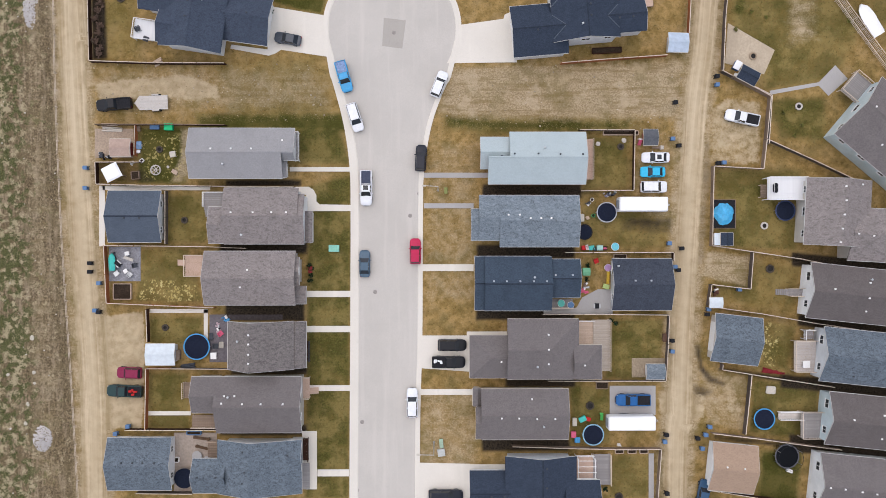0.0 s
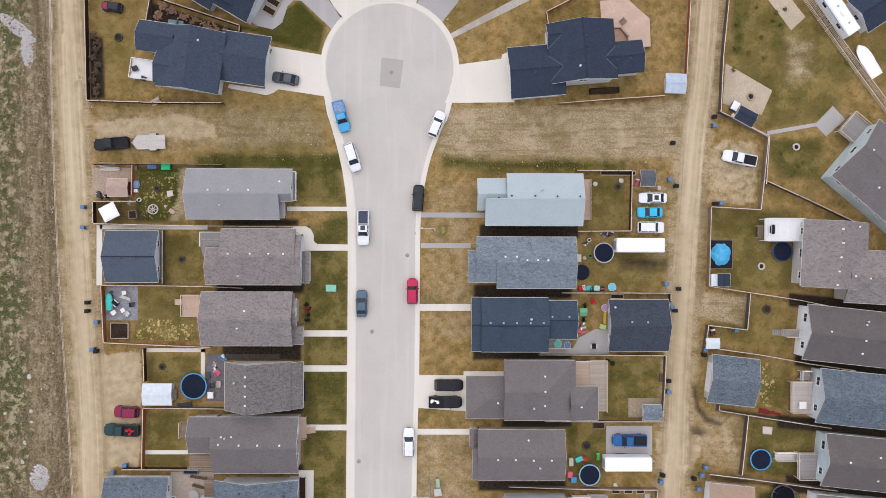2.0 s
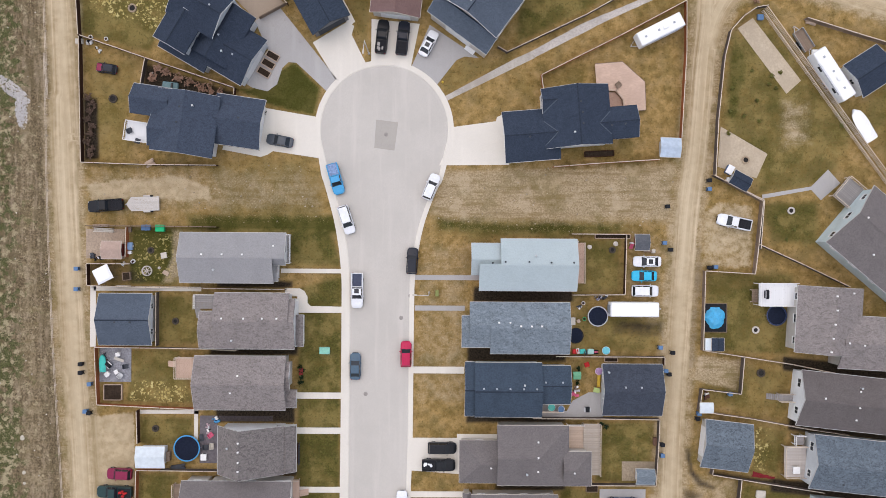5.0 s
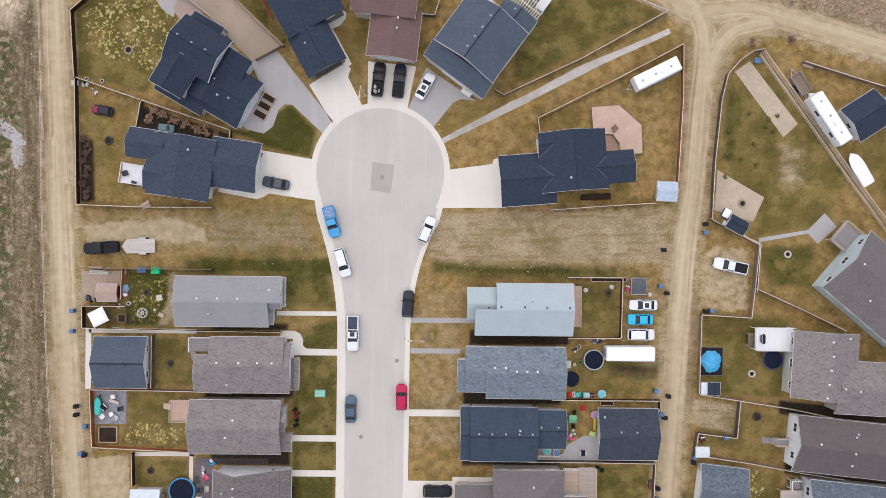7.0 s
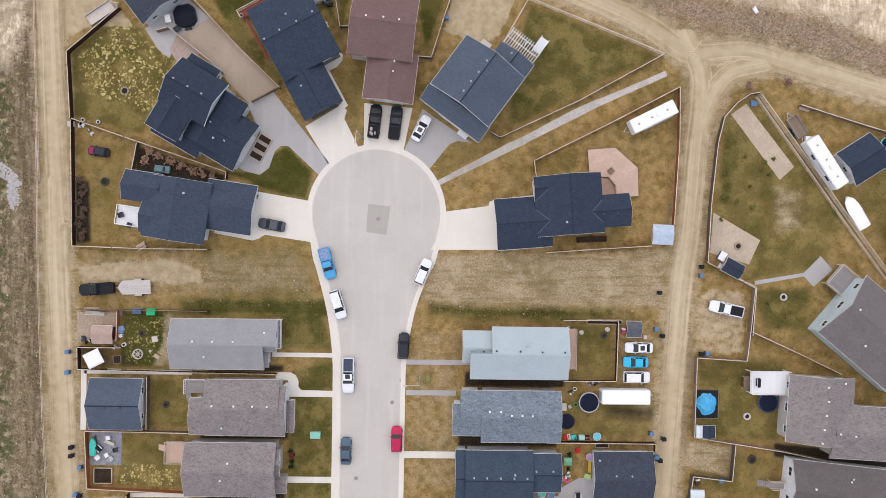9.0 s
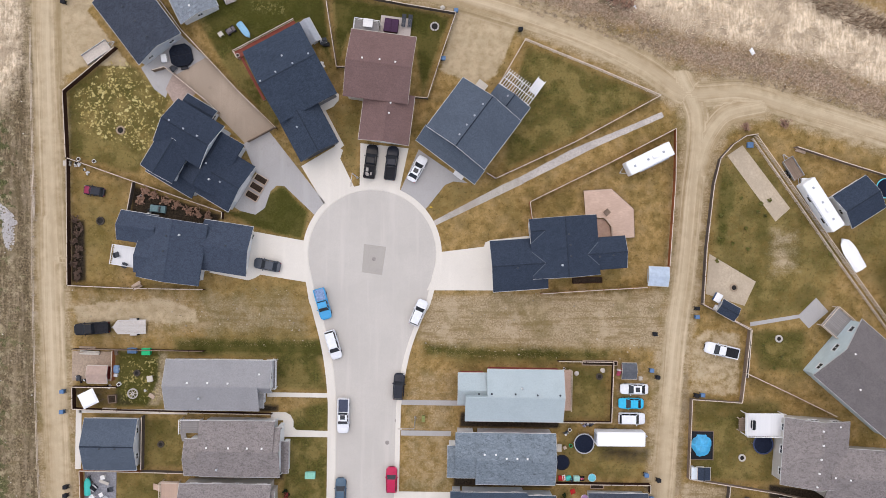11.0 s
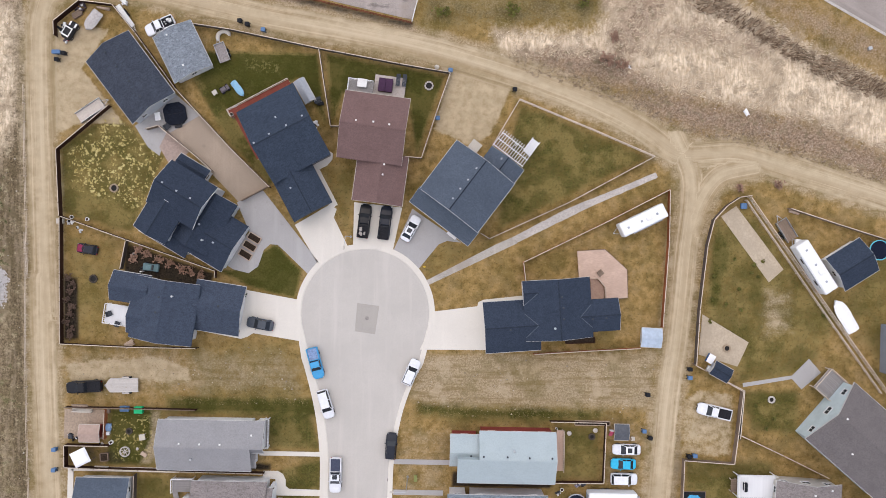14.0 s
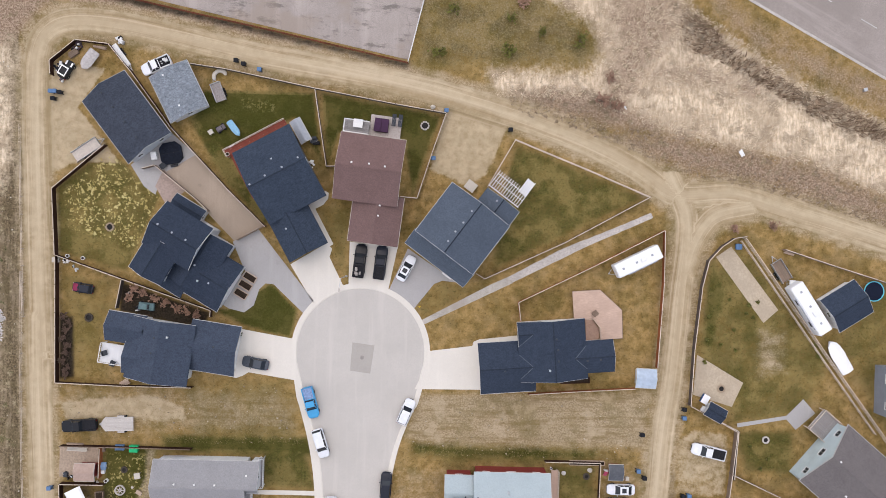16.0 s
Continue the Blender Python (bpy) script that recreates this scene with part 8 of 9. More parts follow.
for i, p in enumerate(((25.79, -3.79), (26.18, -2.82), (25.99, -5.25), (30.08, -12.36), (31.06, -12.75), (-21.2, -3.39), (-21.58, -2.81), (-21.29, -4.55), (-21.49, -5.43), (29.69, -39.79), (29.11, -41.25), (-28.07, 40.58))):
    bush("small dark garden shrub by a house", p, 0.45, LEAF_DARK, 40 + i)
for i, p in enumerate(((52.32, 45.65), (51.94, 41.75), (59.1, 47.77), (58.66, 46.3), (59.85, 45.64), (56.58, 43.52), (55.66, 48.66), (54.41, 40.83), (51.66, 37.85), (56.88, 39.92), (60.56, 48.29), (70.57, 41.03), (71.11, 39.29), (63.13, 21.36), (61.85, 19.6), (59.89, 23.5))):
    bush("low dark weed clump in the grass", p, 0.35, LEAF_OLIVE, 60 + i, "weed clumps")


for i, p in enumerate(((-46.9, 46.3), (-44.6, 47.2), (-42.5, 46.4), (-40.6, 45.8), (-38.7, 44.9), (-37.0, 44.4), (-35.3, 43.8), (-46.2, 48.0))):
    bush("heap of dead brown brush on bare soil", p, 0.9, LEAF_RED, 120 + i)
for i in range(9):
    bush("bare brown shrub in a bed along the fence", (-57.5 + 0.5 * math.sin(i * 2.1), 33.0 + 1.25 * i), 0.75, coat("dead_leaves", (0.12, 0.08, 0.06), 0.8, 0, 0.3, 5) if i == 0 else bpy.data.materials["dead_leaves"], 90 + i)


def street_lamp(at, turn, reach):
    l = thing("street_lamp", "tall grey street lamp on the lawn edge", "street lamp", pose(*at, 0, 0, 0, turn), "street lamps")
    part("pole", tube(0.11, 0, 8.0, 0.06, 12), STEEL, l)
    part("base", tube(0.22, 0, 0.35, 0.16, 12), STEEL, l)
    arm = part("arm", beam((0, 0, 7.9), (reach, 0, 8.3), 0.09, 0.09), STEEL, l)
    part("lamp_head", box(reach - 0.1, -0.14, 8.22, reach + 0.6, 0.14, 8.38, 0.05), TRIM_BEIGE, arm)


street_lamp((0.41, 10.09), 178, 2.0)
street_lamp((-0.27, -33.19), 176, 2.2)
street_lamp((-10.19, 50.98), 265, 1.6)
hyd = thing("fire_hydrant", "short yellow fire hydrant by the path", "fire hydrant", pose(*(2.47, 46.11), 0))
part("barrel", tube(0.15, 0, 0.65, 0.13, 14), YELLOW, hyd)
part("bonnet", tube(0.17, 0.65, 0.85, 0.05, 14), YELLOW, hyd)
for s_ in (-1, 1):
    part("nozzle", tube(0.07, 0, 0.14, None, 10), YELLOW, hyd, "", pose(s_ * 0.12, 0, 0.5, 0, 90 * s_, 0))
tarp = thing("tarp", "crumpled dark red tarp by the fence", "tarp", pose(*(58.23, -21.16), 0.04, 0, 0, -10))
bm = bmesh.new()
rn = random.Random(8)
grid = [[bm.verts.new((-2.0 + 4.0 * i / 8 + rn.uniform(-0.12, 0.12), (-0.45 + 0.9 * j / 3) * (1.2 - i / 9) + rn.uniform(-0.08, 0.08), 0.05 + rn.uniform(0, 0.16))) for j in range(4)] for i in range(9)]
for i in range(8):
    for j in range(3):
        bm.faces.new((grid[i][j], grid[i + 1][j], grid[i + 1][j + 1], grid[i][j + 1]))
part("sheet", bm, coat("dark_red_canvas", (0.2, 0.025, 0.03), 0.7, 0, 0.2, 3, 0.5, 0, 0.4), tarp)

# green utility boxes
for p, s in (((-17.33, 0.1), (1.7, 1.1, 0.8)), ((-45.43, 20.79), (1.4, 1.1, 0.9))):
    crate("bright green utility cabinet on the lawn", p, s, 0, coat("mint_green_paint", (0.22, 0.48, 0.38), 0.5) if p[1] < 5 else GREEN_BOX, "utility_cabinet", "utility cabinet")
crate("olive green utility pedestal by the walk", (1.77, 10), (0.5, 1.0, 0.7), 0, coat("olive_paint", (0.2, 0.22, 0.08), 0.5), "utility_cabinet", "utility cabinet")
crate("pale utility vault box in the lawn", (0.99, -34.84), (1.2, 1.2, 0.6), 8, coat("grey_green_paint", (0.4, 0.42, 0.38), 0.6), "utility_cabinet", "utility cabinet", coat("grey_lid", (0.42, 0.43, 0.41), 0.6))
crate("narrow green planter box on the lawn", (0.99, -33.29), (0.6, 1.5, 0.4), 5, coat("dark_green_box", (0.05, 0.09, 0.06), 0.6), "planter", "planter", coat("pale_green_lid", (0.3, 0.4, 0.3), 0.6))
# paddling pool under a blue tarp
tp = thing("covered_pool", "square pool bed under a bright blue tarp", "pool", pose(*(49.61, 6.14), 0))
part("bed", box(-2.15, -2.5, 0, 2.0, 2.3, 0.06), BLACK, tp)
bm = bmesh.new()
rn = random.Random(5)
ringv = [bm.verts.new(((1.75 + rn.uniform(-0.25, 0.15)) * math.cos(2 * math.pi * i / 22), (1.95 + rn.uniform(-0.3, 0.15)) * math.sin(2 * math.pi * i / 22), 0.08)) for i in range(22)]
mid = [bm.verts.new((0.62 * v.co.x + rn.uniform(-0.1, 0.1), 0.62 * v.co.y, 0.4 + rn.uniform(-0.12, 0.12))) for v in ringv]
cen = bm.verts.new((0, 0, 0.45))
for i in range(22):
    j = (i + 1) % 22
    bm.faces.new((ringv[i], ringv[j], mid[j], mid[i]))
    bm.faces.new((mid[i], mid[j], cen))
part("tarp", bm, TARP, tp, "crumpled blue tarp")
part("border", boxes([(-2.25, -2.6, 0, 2.1, -2.502, 0.2), (-2.25, 2.302, 0, 2.1, 2.4, 0.2), (2.002, -2.5, 0, 2.1, 2.3, 0.2)]), WOOD, tp)
# white tarp-roofed shelter
sh = thing("shelter", "square shelter with a white tarp roof", "shelter", pose(*(-54.48, 12.91), 0, 0, 0, 27))
part("roof", frustum(-1.45, 1.45, 1.35, 2.05, -1.1, 1.1, 1.0, 2.3), WHITE, sh)
for sx in (-1, 1):
    for sy in (-1, 1):
        part("post", box(sx * 1.25 - 0.05, sy * 1.15 - 0.05, 0, sx * 1.25 + 0.05, sy * 1.15 + 0.05, 2.05), WOOD, sh)
# blue tarp bundle and white boxes by the dark shed
crate("blue and white cooler stack by the shed", (51.77, 31.48), (1.1, 1.5, 0.9), -28, paint("bright_blue", (0.02, 0.22, 0.5)), lid=WHITE)
crate("white board leaning at the shed", (52.55, 29.24), (2.8, 0.9, 0.5), -28, TRIM)


def loose(at, s, turn, material, text):
    clutter(text, at, s, turn, material)


loose((-47.93, 20.88), (1.5, 0.9, 0.5), 0, BIN_BLUE, "blue plastic bin by the fence")
loose((-50.63, 17.69), (1.1, 1.3, 0.8), 0, coat("pale_blue_plastic", (0.18, 0.28, 0.42), 0.5), "pale blue playhouse base")
loose((-50.72, 20.49), (0.6, 0.8, 0.5), 0, WOOD, "small wooden box on the grass")
loose((-44.75, 16.15), (1.0, 1.0, 0.5), 10, TRIM_BEIGE, "pale square table on the grass")
loose((-44.56, 13.15), (1.0, 0.6, 0.3), -30, WOOD_PALE, "pale wooden box on the grass")
loose((-51.2, 12.57), (1.3, 1.3, 0.5), 5, WOOD, "weathered raised planter")
loose((-51.78, 14.69), (0.7, 0.6, 0.4), 20, TRIM_BEIGE, "pale sack on the grass")
loose((-50.72, 16.63), (0.7, 0.5, 0.5), 0, WHITE, "white plastic box")
loose((-53.42, -7.25), (3.0, 2.6, 0.45), 0, WOOD_DARK, "large dark planter bed with a pale rim")
loose((37.89, 17.42), (1.5, 0.4, 0.4), 0, WOOD, "weathered bench box")
loose((38.86, 17.43), (0.6, 0.6, 0.4), 0, TRIM_BEIGE, "pale crate by a shed")
loose((35.06, 18.39), (0.7, 1.1, 0.7), -10, PINK, "pink and white toy slide")
loose((27.94, 18.09), (0.9, 0.8, 0.3), 20, PALE_STONE, "pale stone block on the lawn")
loose((32.42, 18.68), (0.9, 0.9, 0.3), 40, PALE_STONE, "pale stone block on the lawn")
loose((26.86, 8.46), (0.6, 0.6, 0.4), 30, TRIM, "white pot by the fence")
loose((25.11, 5.35), (0.7, 1.2, 0.6), 0, TRIM_BEIGE, "pale cabinet by the wall")
loose((26.08, 5.35), (0.5, 0.5, 0.4), 30, WOOD_PALE, "pale wooden crate")
loose((27.06, 5.74), (0.6, 0.6, 0.4), 30, GREEN_BOX, "green pot by the pool")
loose((29.5, 9.24), (1.8, 0.7, 0.7), -15, coat("purple_grey_plastic", (0.2, 0.19, 0.26), 0.5), "folded pool ladder and pump")
loose((25.5, 0.19), (0.9, 0.7, 0.7), 0, RED_PAINT, "red toy box by the fence")
loose((26.77, 0.19), (0.9, 0.7, 0.6), 10, TEAL, "turquoise toy box by the fence")
loose((28.13, 0.19), (1.0, 0.8, 0.8), 0, coat("mint_toy_plastic", (0.3, 0.5, 0.45), 0.5), "mint green toy kitchen")
loose((29.11, 0.1), (0.6, 0.6, 0.5), 0, PINK, "pink toy car")
loose((25.79, -3.89), (1.3, 1.3, 1.2), 0, coat("mint_playhouse", (0.16, 0.4, 0.24), 0.5), "green plastic playhouse")
loose((27.55, -2.04), (0.8, 0.7, 0.5), 20, RED_PAINT, "red toy seat")
loose((29.59, -4.57), (0.6, 2.8, 0.5), 0, YELLOW, "yellow toy slide")
loose((29.2, -6.42), (1.1, 0.8, 0.5), -15, coat("lime_plastic", (0.4, 0.5, 0.2), 0.5), "lime green toy table")
loose((25.69, -6.22), (0.9, 1.5, 0.5), 10, WOOD, "brown toy heap by the wall")
loose((27.64, -9.73), (1.2, 0.9, 0.6), 0, TRIM_DARK, "dark grill on the patio")
loose((25.21, -29.17), (1.2, 0.8, 0.6), 25, TEAL, "turquoise toy on the lawn")
loose((26.18, -29.18), (0.8, 0.6, 0.5), -20, RED_PAINT, "red toy on the lawn")
loose((28.52, -28.79), (0.6, 1.3, 0.4), 0, coat("bright_green_toy", (0.08, 0.4, 0.1), 0.5), "bright green toy slide")
loose((23.65, -31.8), (0.8, 1.0, 0.6), 0, PINK, "pink toy by the wall")
loose((24.33, -32.77), (0.9, 0.9, 0.5), 0, BLUE_PAD, "blue toy by the wall")
loose((23.84, -29.66), (0.7, 1.3, 0.6), 0, TRIM_BEIGE, "pale cabinet by the wall")
loose((28.62, -23.44), (2.0, 1.1, 0.3), 0, WOOD, "wooden sandbox by the fence")
loose((31.54, -33.66), (0.9, 0.5, 0.3), 0, TRIM, "white board on the grass")
loose((25.69, 18.96), (0.4, 0.4, 0.5), 0, WHITE, "white pot")
loose((39.35, -15.19), (0.6, 1.3, 0.6), 0, coat("brown_crate", (0.12, 0.07, 0.05), 0.7), "brown wooden crate by the fence")
loose((57.74, -24.28), (1.5, 1.2, 0.3), -5, TRIM_BEIGE, "beige sandbox cover on the lawn")
loose((48.15, -7.21), (1.1, 1.3, 0.6), 0, coat("rusty_scrap", (0.12, 0.06, 0.045), 0.8, 0, 0.3, 4), "rusty scrap pile in a corner")
loose((-52.55, -0.77), (0.7, 0.6, 0.6), 10, TRIM, "white garden box")
loose((-52.36, -1.64), (1.7, 0.5, 0.5), -20, TRIM_BEIGE, "pale bench on the patio")
loose((-52.84, -3.77), (0.7, 0.7, 0.5), 30, TRIM, "white stool on the patio")
loose((-54.38, -4.16), (0.8, 0.7, 0.5), 40, TRIM, "white crate on the patio")
loose((-54, -2.51), (1.0, 1.2, 0.6), 50, TRIM_DARK, "dark grill on the patio")
loose((-37.81, -18.19), (1.0, 1.1, 0.6), 0, TRIM, "white table on the patio")
loose((-36.46, -16.35), (0.6, 1.0, 0.5), 0, TRIM_BEIGE, "pale chair on the patio")
loose((-35.98, -12), (1.0, 1.2, 0.5), 20, BLUE_PAD, "blue tarp bundle on the patio")
loose((-37.14, -13.45), (0.9, 2.0, 0.3), 0, coat("pink_mat", (0.4, 0.3, 0.32), 0.8), "faded outdoor rug bundle")
loose((-43.79, -17.99), (0.6, 1.6, 1.0), 0, WOOD, "slatted wooden rack")
loose((-42.25, -20.02), (2.6, 0.9, 0.5), 5, TRIM_DARK, "dark boards beside the pool")
loose((-41.19, -31.34), (2.4, 0.6, 0.6), 0, BIN_BLUE, "blue planter against the fence")
loose((-39.9, -32.3), (2.9, 0.5, 0.45), -8, coat("dark_log_bark", (0.11, 0.07, 0.045), 0.85, 0, 0.3, 4), "dark log bench on the patio")
loose((-39.7, -33.9), (2.6, 0.5, 0.45), -14, bpy.data.materials["dark_log_bark"], "dark log bench on the patio")
st = thing("round_table", "low round grey stone table on the patio", "table", pose(-40.7, -35.3, 0.07), "garden tables")
part("tabletop", tube(0.85, 0.38, 0.46, None, 28), CONCRETE_GREY, st)
part("pedestal", tube(0.3, 0, 0.38, 0.22, 14), CONCRETE_GREY, st)
loose((-44.17, -35.98), (0.7, 0.8, 0.5), 0, TRIM, "white planter by the garage")
loose((-21.39, -3.49), (0.7, 1.2, 0.5), 0, coat("dark_red_bench", (0.2, 0.03, 0.03), 0.6), "dark red garden bench")
loose((-55.15, 20.39), (3.6, 0.7, 0.5), -3, TRIM_BEIGE, "stack of pale boards by the fence")
loose((-56.11, 15.56), (1.6, 0.7, 0.6), 10, BLACK, "dark scrap by the shed")
loose((-51.69, 10.73), (2.6, 0.5, 0.4), -3, TRIM_BEIGE, "pale boards at the fence")
loose((-43.84, 45.02), (2.6, 1.7, 1.4), -6, coat("teal_grey_metal", (0.14, 0.22, 0.23), 0.5), "old teal grey camper shell")
loose((-57.81, 52.37), (1.2, 0.8, 0.4), 20, TRIM, "white scrap by the fence")
loose((-56.44, 51.25), (1.4, 0.7, 0.4), -40, STEEL, "grey scrap metal by the fence")
loose((-59.44, 52.53), (1.2, 0.8, 0.5), 0, TRIM_BEIGE, "pale box by the fence")
loose((-57.45, 53.25), (0.6, 0.6, 0.5), 0, WHITE, "white pot by the fence")
loose((-54.85, 52.93), (0.6, 0.6, 0.5), 0, WHITE, "white pot by the fence")
loose((-57.27, 87.66), (2.0, 1.0, 0.6), 30, WOOD, "stack of old timber")
loose((-52.9, 88.75), (2.3, 0.4, 0.5), -8, WOOD_PALE, "pale timber beam")
loose((-32.08, 75.59), (1.6, 1.2, 0.8), 35, coat("dark_machine", (0.15, 0.13, 0.14), 0.6), "grey garden tractor under a cover")
loose((-33.7, 74.87), (0.8, 0.8, 0.4), 35, TRIM_BEIGE, "pale square table")
loose((-43.19, 70.57), (0.9, 1.3, 0.8), 10, TRIM, "white patio cabinet")
loose((-41.62, 68.98), (0.9, 0.9, 0.5), 40, TRIM_DARK, "dark patio chair")
fl = thing("pool_float", "curled pale inflatable pool float on the lawn", "pool float", pose(-32.5, 84.5, 0.3, 0, 0, 25), "yard clutter")
bm, rings = bmesh.new(), []
for i in range(17):
    a, r0 = math.radians(-20 + 220 * i / 16), 0.34 * (1 - 0.5 * abs(i / 8 - 1) ** 4)
    rings.append([bm.verts.new(((0.85 + r0 * math.cos(b)) * 1.2 * math.cos(a), (0.85 + r0 * math.cos(b)) * math.sin(a), r0 * 0.85 * math.sin(b))) for b in (k * math.pi / 5 for k in range(10))])
for a, b in zip(rings, rings[1:]):
    for k in range(10):
        bm.faces.new((a[k], a[(k + 1) % 10], b[(k + 1) % 10], b[k]))
bm.faces.new(rings[0]), bm.faces.new(rings[-1][::-1])
bmesh.ops.recalc_face_normals(bm, faces=bm.faces)
part("tube", bm, TRIM_BEIGE, fl)
loose((-8.62, 76.82), (1.6, 1.4, 1.2), -6, TRIM, "white patio table on the deck")
loose((-4.76, 76.73), (2.4, 2.2, 1.4), -6, coat("purple_vinyl_cover", (0.06, 0.03, 0.06), 0.5), "hot tub with a purple-brown cover")
loose((-2.66, 77.66), (0.7, 2.0, 0.9), -6, TRIM_DARK, "dark sun lounger")
loose((-1.59, 77.59), (0.7, 2.0, 0.9), -6, TRIM_DARK, "dark sun lounger")
loose((3.85, 80.26), (0.9, 0.8, 0.5), 0, TRIM_BEIGE, "pale boulder by the lane")
loose((10.68, 66.91), (1.8, 1.6, 0.5), -36, TRIM_BEIGE, "pale concrete landing box")
loose((7.1, 51.71), (1.8, 0.8, 0.3), -36, TRIM, "white front step")
loose((56.96, 57.74), (1.0, 0.9, 0.5), 0, BIN_BLUE, "round blue paddling tub")
loose((66.33, 51.85), (0.9, 0.7, 0.6), 0, TRIM, "white propane cover")
loose((65.69, 56.99), (2.0, 0.7, 0.4), -15, WOOD_PALE, "stack of orange timber")
loose((32.4, 45.7), (0.9, 0.9, 0.9), -48, WOOD, "brown wooden chair on the cedar deck")
loose((29.42, 34.1), (5.0, 0.9, 0.5), 3, WOOD_DARK, "dark wooden planter along the wall")
loose((29.59, 34.15), (0.3, 0.3, 0.3), 0, WOOD, "short wooden post")
loose((-47.37, 31.9), (1.7, 1.0, 0.4), 30, WOOD_PALE, "pale plywood sheets by the fence")
loose((57.09, 73.79), (0.7, 1.3, 0.3), 30, WHITE, "white litter sheet in the field")
loose((36.8, 81.09), (0.6, 0.6, 0.3), 20, WHITE, "white litter in the field")
loose((78, 85.26), (0.6, 0.5, 0.6), 20, STEEL, "small metal marker in the verge")
loose((60.87, -38.13), (1.0, 0.5, 0.6), -20, TRIM, "white trampoline step")
loose((57.4, 10.3), (0.7, 1.6, 1.2), 0, BLACK, "black grill on the white deck")
loose((59.4, 9.2), (1.9, 1.1, 0.06), -2, GREY_PLASTIC, "grey mat on the white deck")
loose((65.77, -15.51), (0.8, 0.7, 1.9), 0, TRIM, "white deck box")
loose((63.03, -19.61), (1.2, 1.2, 1.9), 0, TRIM, "white table on the deck")
loose((-59.61, 85.39), (1.8, 1.2, 0.8), 40, BLACK, "dark scrap pile in the fence corner")
loose((-56.53, 88.74), (2.6, 1.4, 0.7), 35, BRONZE, "brown scrap pile behind the boat")
loose((-59.08, 83.29), (1.2, 0.8, 0.5), 70, BRONZE, "rusty scrap beside the buggy")
loose((-49.58, 90.09), (1.6, 1.0, 0.8), -50, TRIM, "white and grey scrap pile by the lane")
loose((-16.36, 73.91), (1.4, 2.2, 0.8), 30, TRIM_DARK, "dark scrap pile between the houses")
loose((-16.55, 70.04), (0.9, 1.6, 0.5), 30, TRIM, "white scrap pile by the house wall")
loose((-45.46, 44.69), (1.0, 0.9, 0.6), 20, TRIM_DARK, "dark scrap pile beside the camper")
loose((-47.15, 47.06), (0.9, 0.7, 0.4), 10, STONE, "pale scrap pile on bare soil")
loose((-30.08, 72.37), (1.0, 0.7, 1.5), 29, TRIM, "white bench on the red deck")
loose((-30.53, 71.11), (0.6, 0.6, 1.5), 29, TRIM_BEIGE, "pale pot on the red deck")
loose((-55.53, 21.16), (2.8, 0.5, 0.7), 2, WOOD_PALE, "pale timber stack along the fence")
loose((-57.27, 16.04), (1.2, 0.9, 0.7), 10, TRIM_DARK, "dark scrap pile by the shed")
loose((-50.15, 15.08), (0.6, 0.5, 0.4), 40, TRIM, "white pot by the planter")
loose((-45.72, 14.02), (0.5, 0.5, 0.4), 20, PALE_STONE, "pale stone on the lawn")
loose((26.18, 7.78), (0.8, 0.6, 0.5), 20, TRIM_DARK, "dark scrap pile by the fence")
loose((30.28, 9.44), (2.2, 0.8, 0.8), 10, TRIM_DARK, "dark scrap pile behind the pool")
loose((25.99, 0.29), (0.5, 0.8, 0.7), 10, TRIM, "white chair by the fence")
loose((27.35, 0), (0.5, 0.6, 0.6), 30, TRIM_DARK, "dark chair by the fence")
loose((31.74, -1.26), (2.2, 0.7, 0.3), 0, WOOD_PALE, "long planter with a pale rim")
loose((25.5, -7), (1.0, 1.6, 0.5), 0, PINK, "mixed toy heap by the wall")
loose((31.84, 19.95), (6.0, 0.7, 0.4), 0, WOOD_DARK, "long planter with a pale rim")
loose((-55.15, -1.06), (1.0, 0.8, 0.6), 30, TRIM_DARK, "dark scrap pile on the patio")
loose((-52.07, -4.35), (0.8, 0.7, 0.5), 50, STEEL, "grey chair on the patio")
loose((-51.2, -2.8), (0.7, 0.7, 0.5), 10, TRIM_DARK, "dark chair on the patio")
loose((-38.29, -14.9), (0.7, 1.2, 0.5), 10, TRIM_DARK, "dark bench on the patio")
loose((-36.65, -14.42), (0.8, 0.7, 0.5), 40, PINK, "pink chair on the patio")
loose((-37.52, -16.55), (0.8, 0.8, 0.5), 0, TRIM_DARK, "dark chair on the patio")
for x in (31.6, 33.75, 35.8):
    loose((x, -34.8), (1.4, 0.6, 0.4), 0, WOOD_PALE, "pale framed planter along the fence")
loose((-26.57, 50.37), (2.2, 1.1, 0.45), -30, WOOD_PALE, "cedar planter with dark soil")
loose((-27.31, 49), (2.2, 1.1, 0.45), -30, WOOD_PALE, "cedar planter with dark soil")
loose((-28.04, 47.53), (2.2, 1.1, 0.45), -30, WOOD_PALE, "cedar planter with dark soil")
BLEACHED = coat("bleached_stone", (0.46, 0.42, 0.34), 0.9, 0, 0.2, 4)
loose((-68.82, -15.15), (0.8, 1.0, 0.4), 10, BLEACHED, "bleached boulder in the field weeds")
loose((-68.51, -21.05), (0.7, 0.7, 0.4), 50, BLEACHED, "bleached boulder in the field weeds")
loose((-68.41, -22.89), (0.5, 0.6, 0.4), 80, BLEACHED, "bleached boulder in the field weeds")
loose((-72.93, -21.44), (0.6, 0.6, 0.4), 30, BLEACHED, "bleached boulder in the field weeds")
loose((-69.55, -26.47), (0.5, 0.9, 0.4), 20, BLEACHED, "bleached boulder in the field weeds")
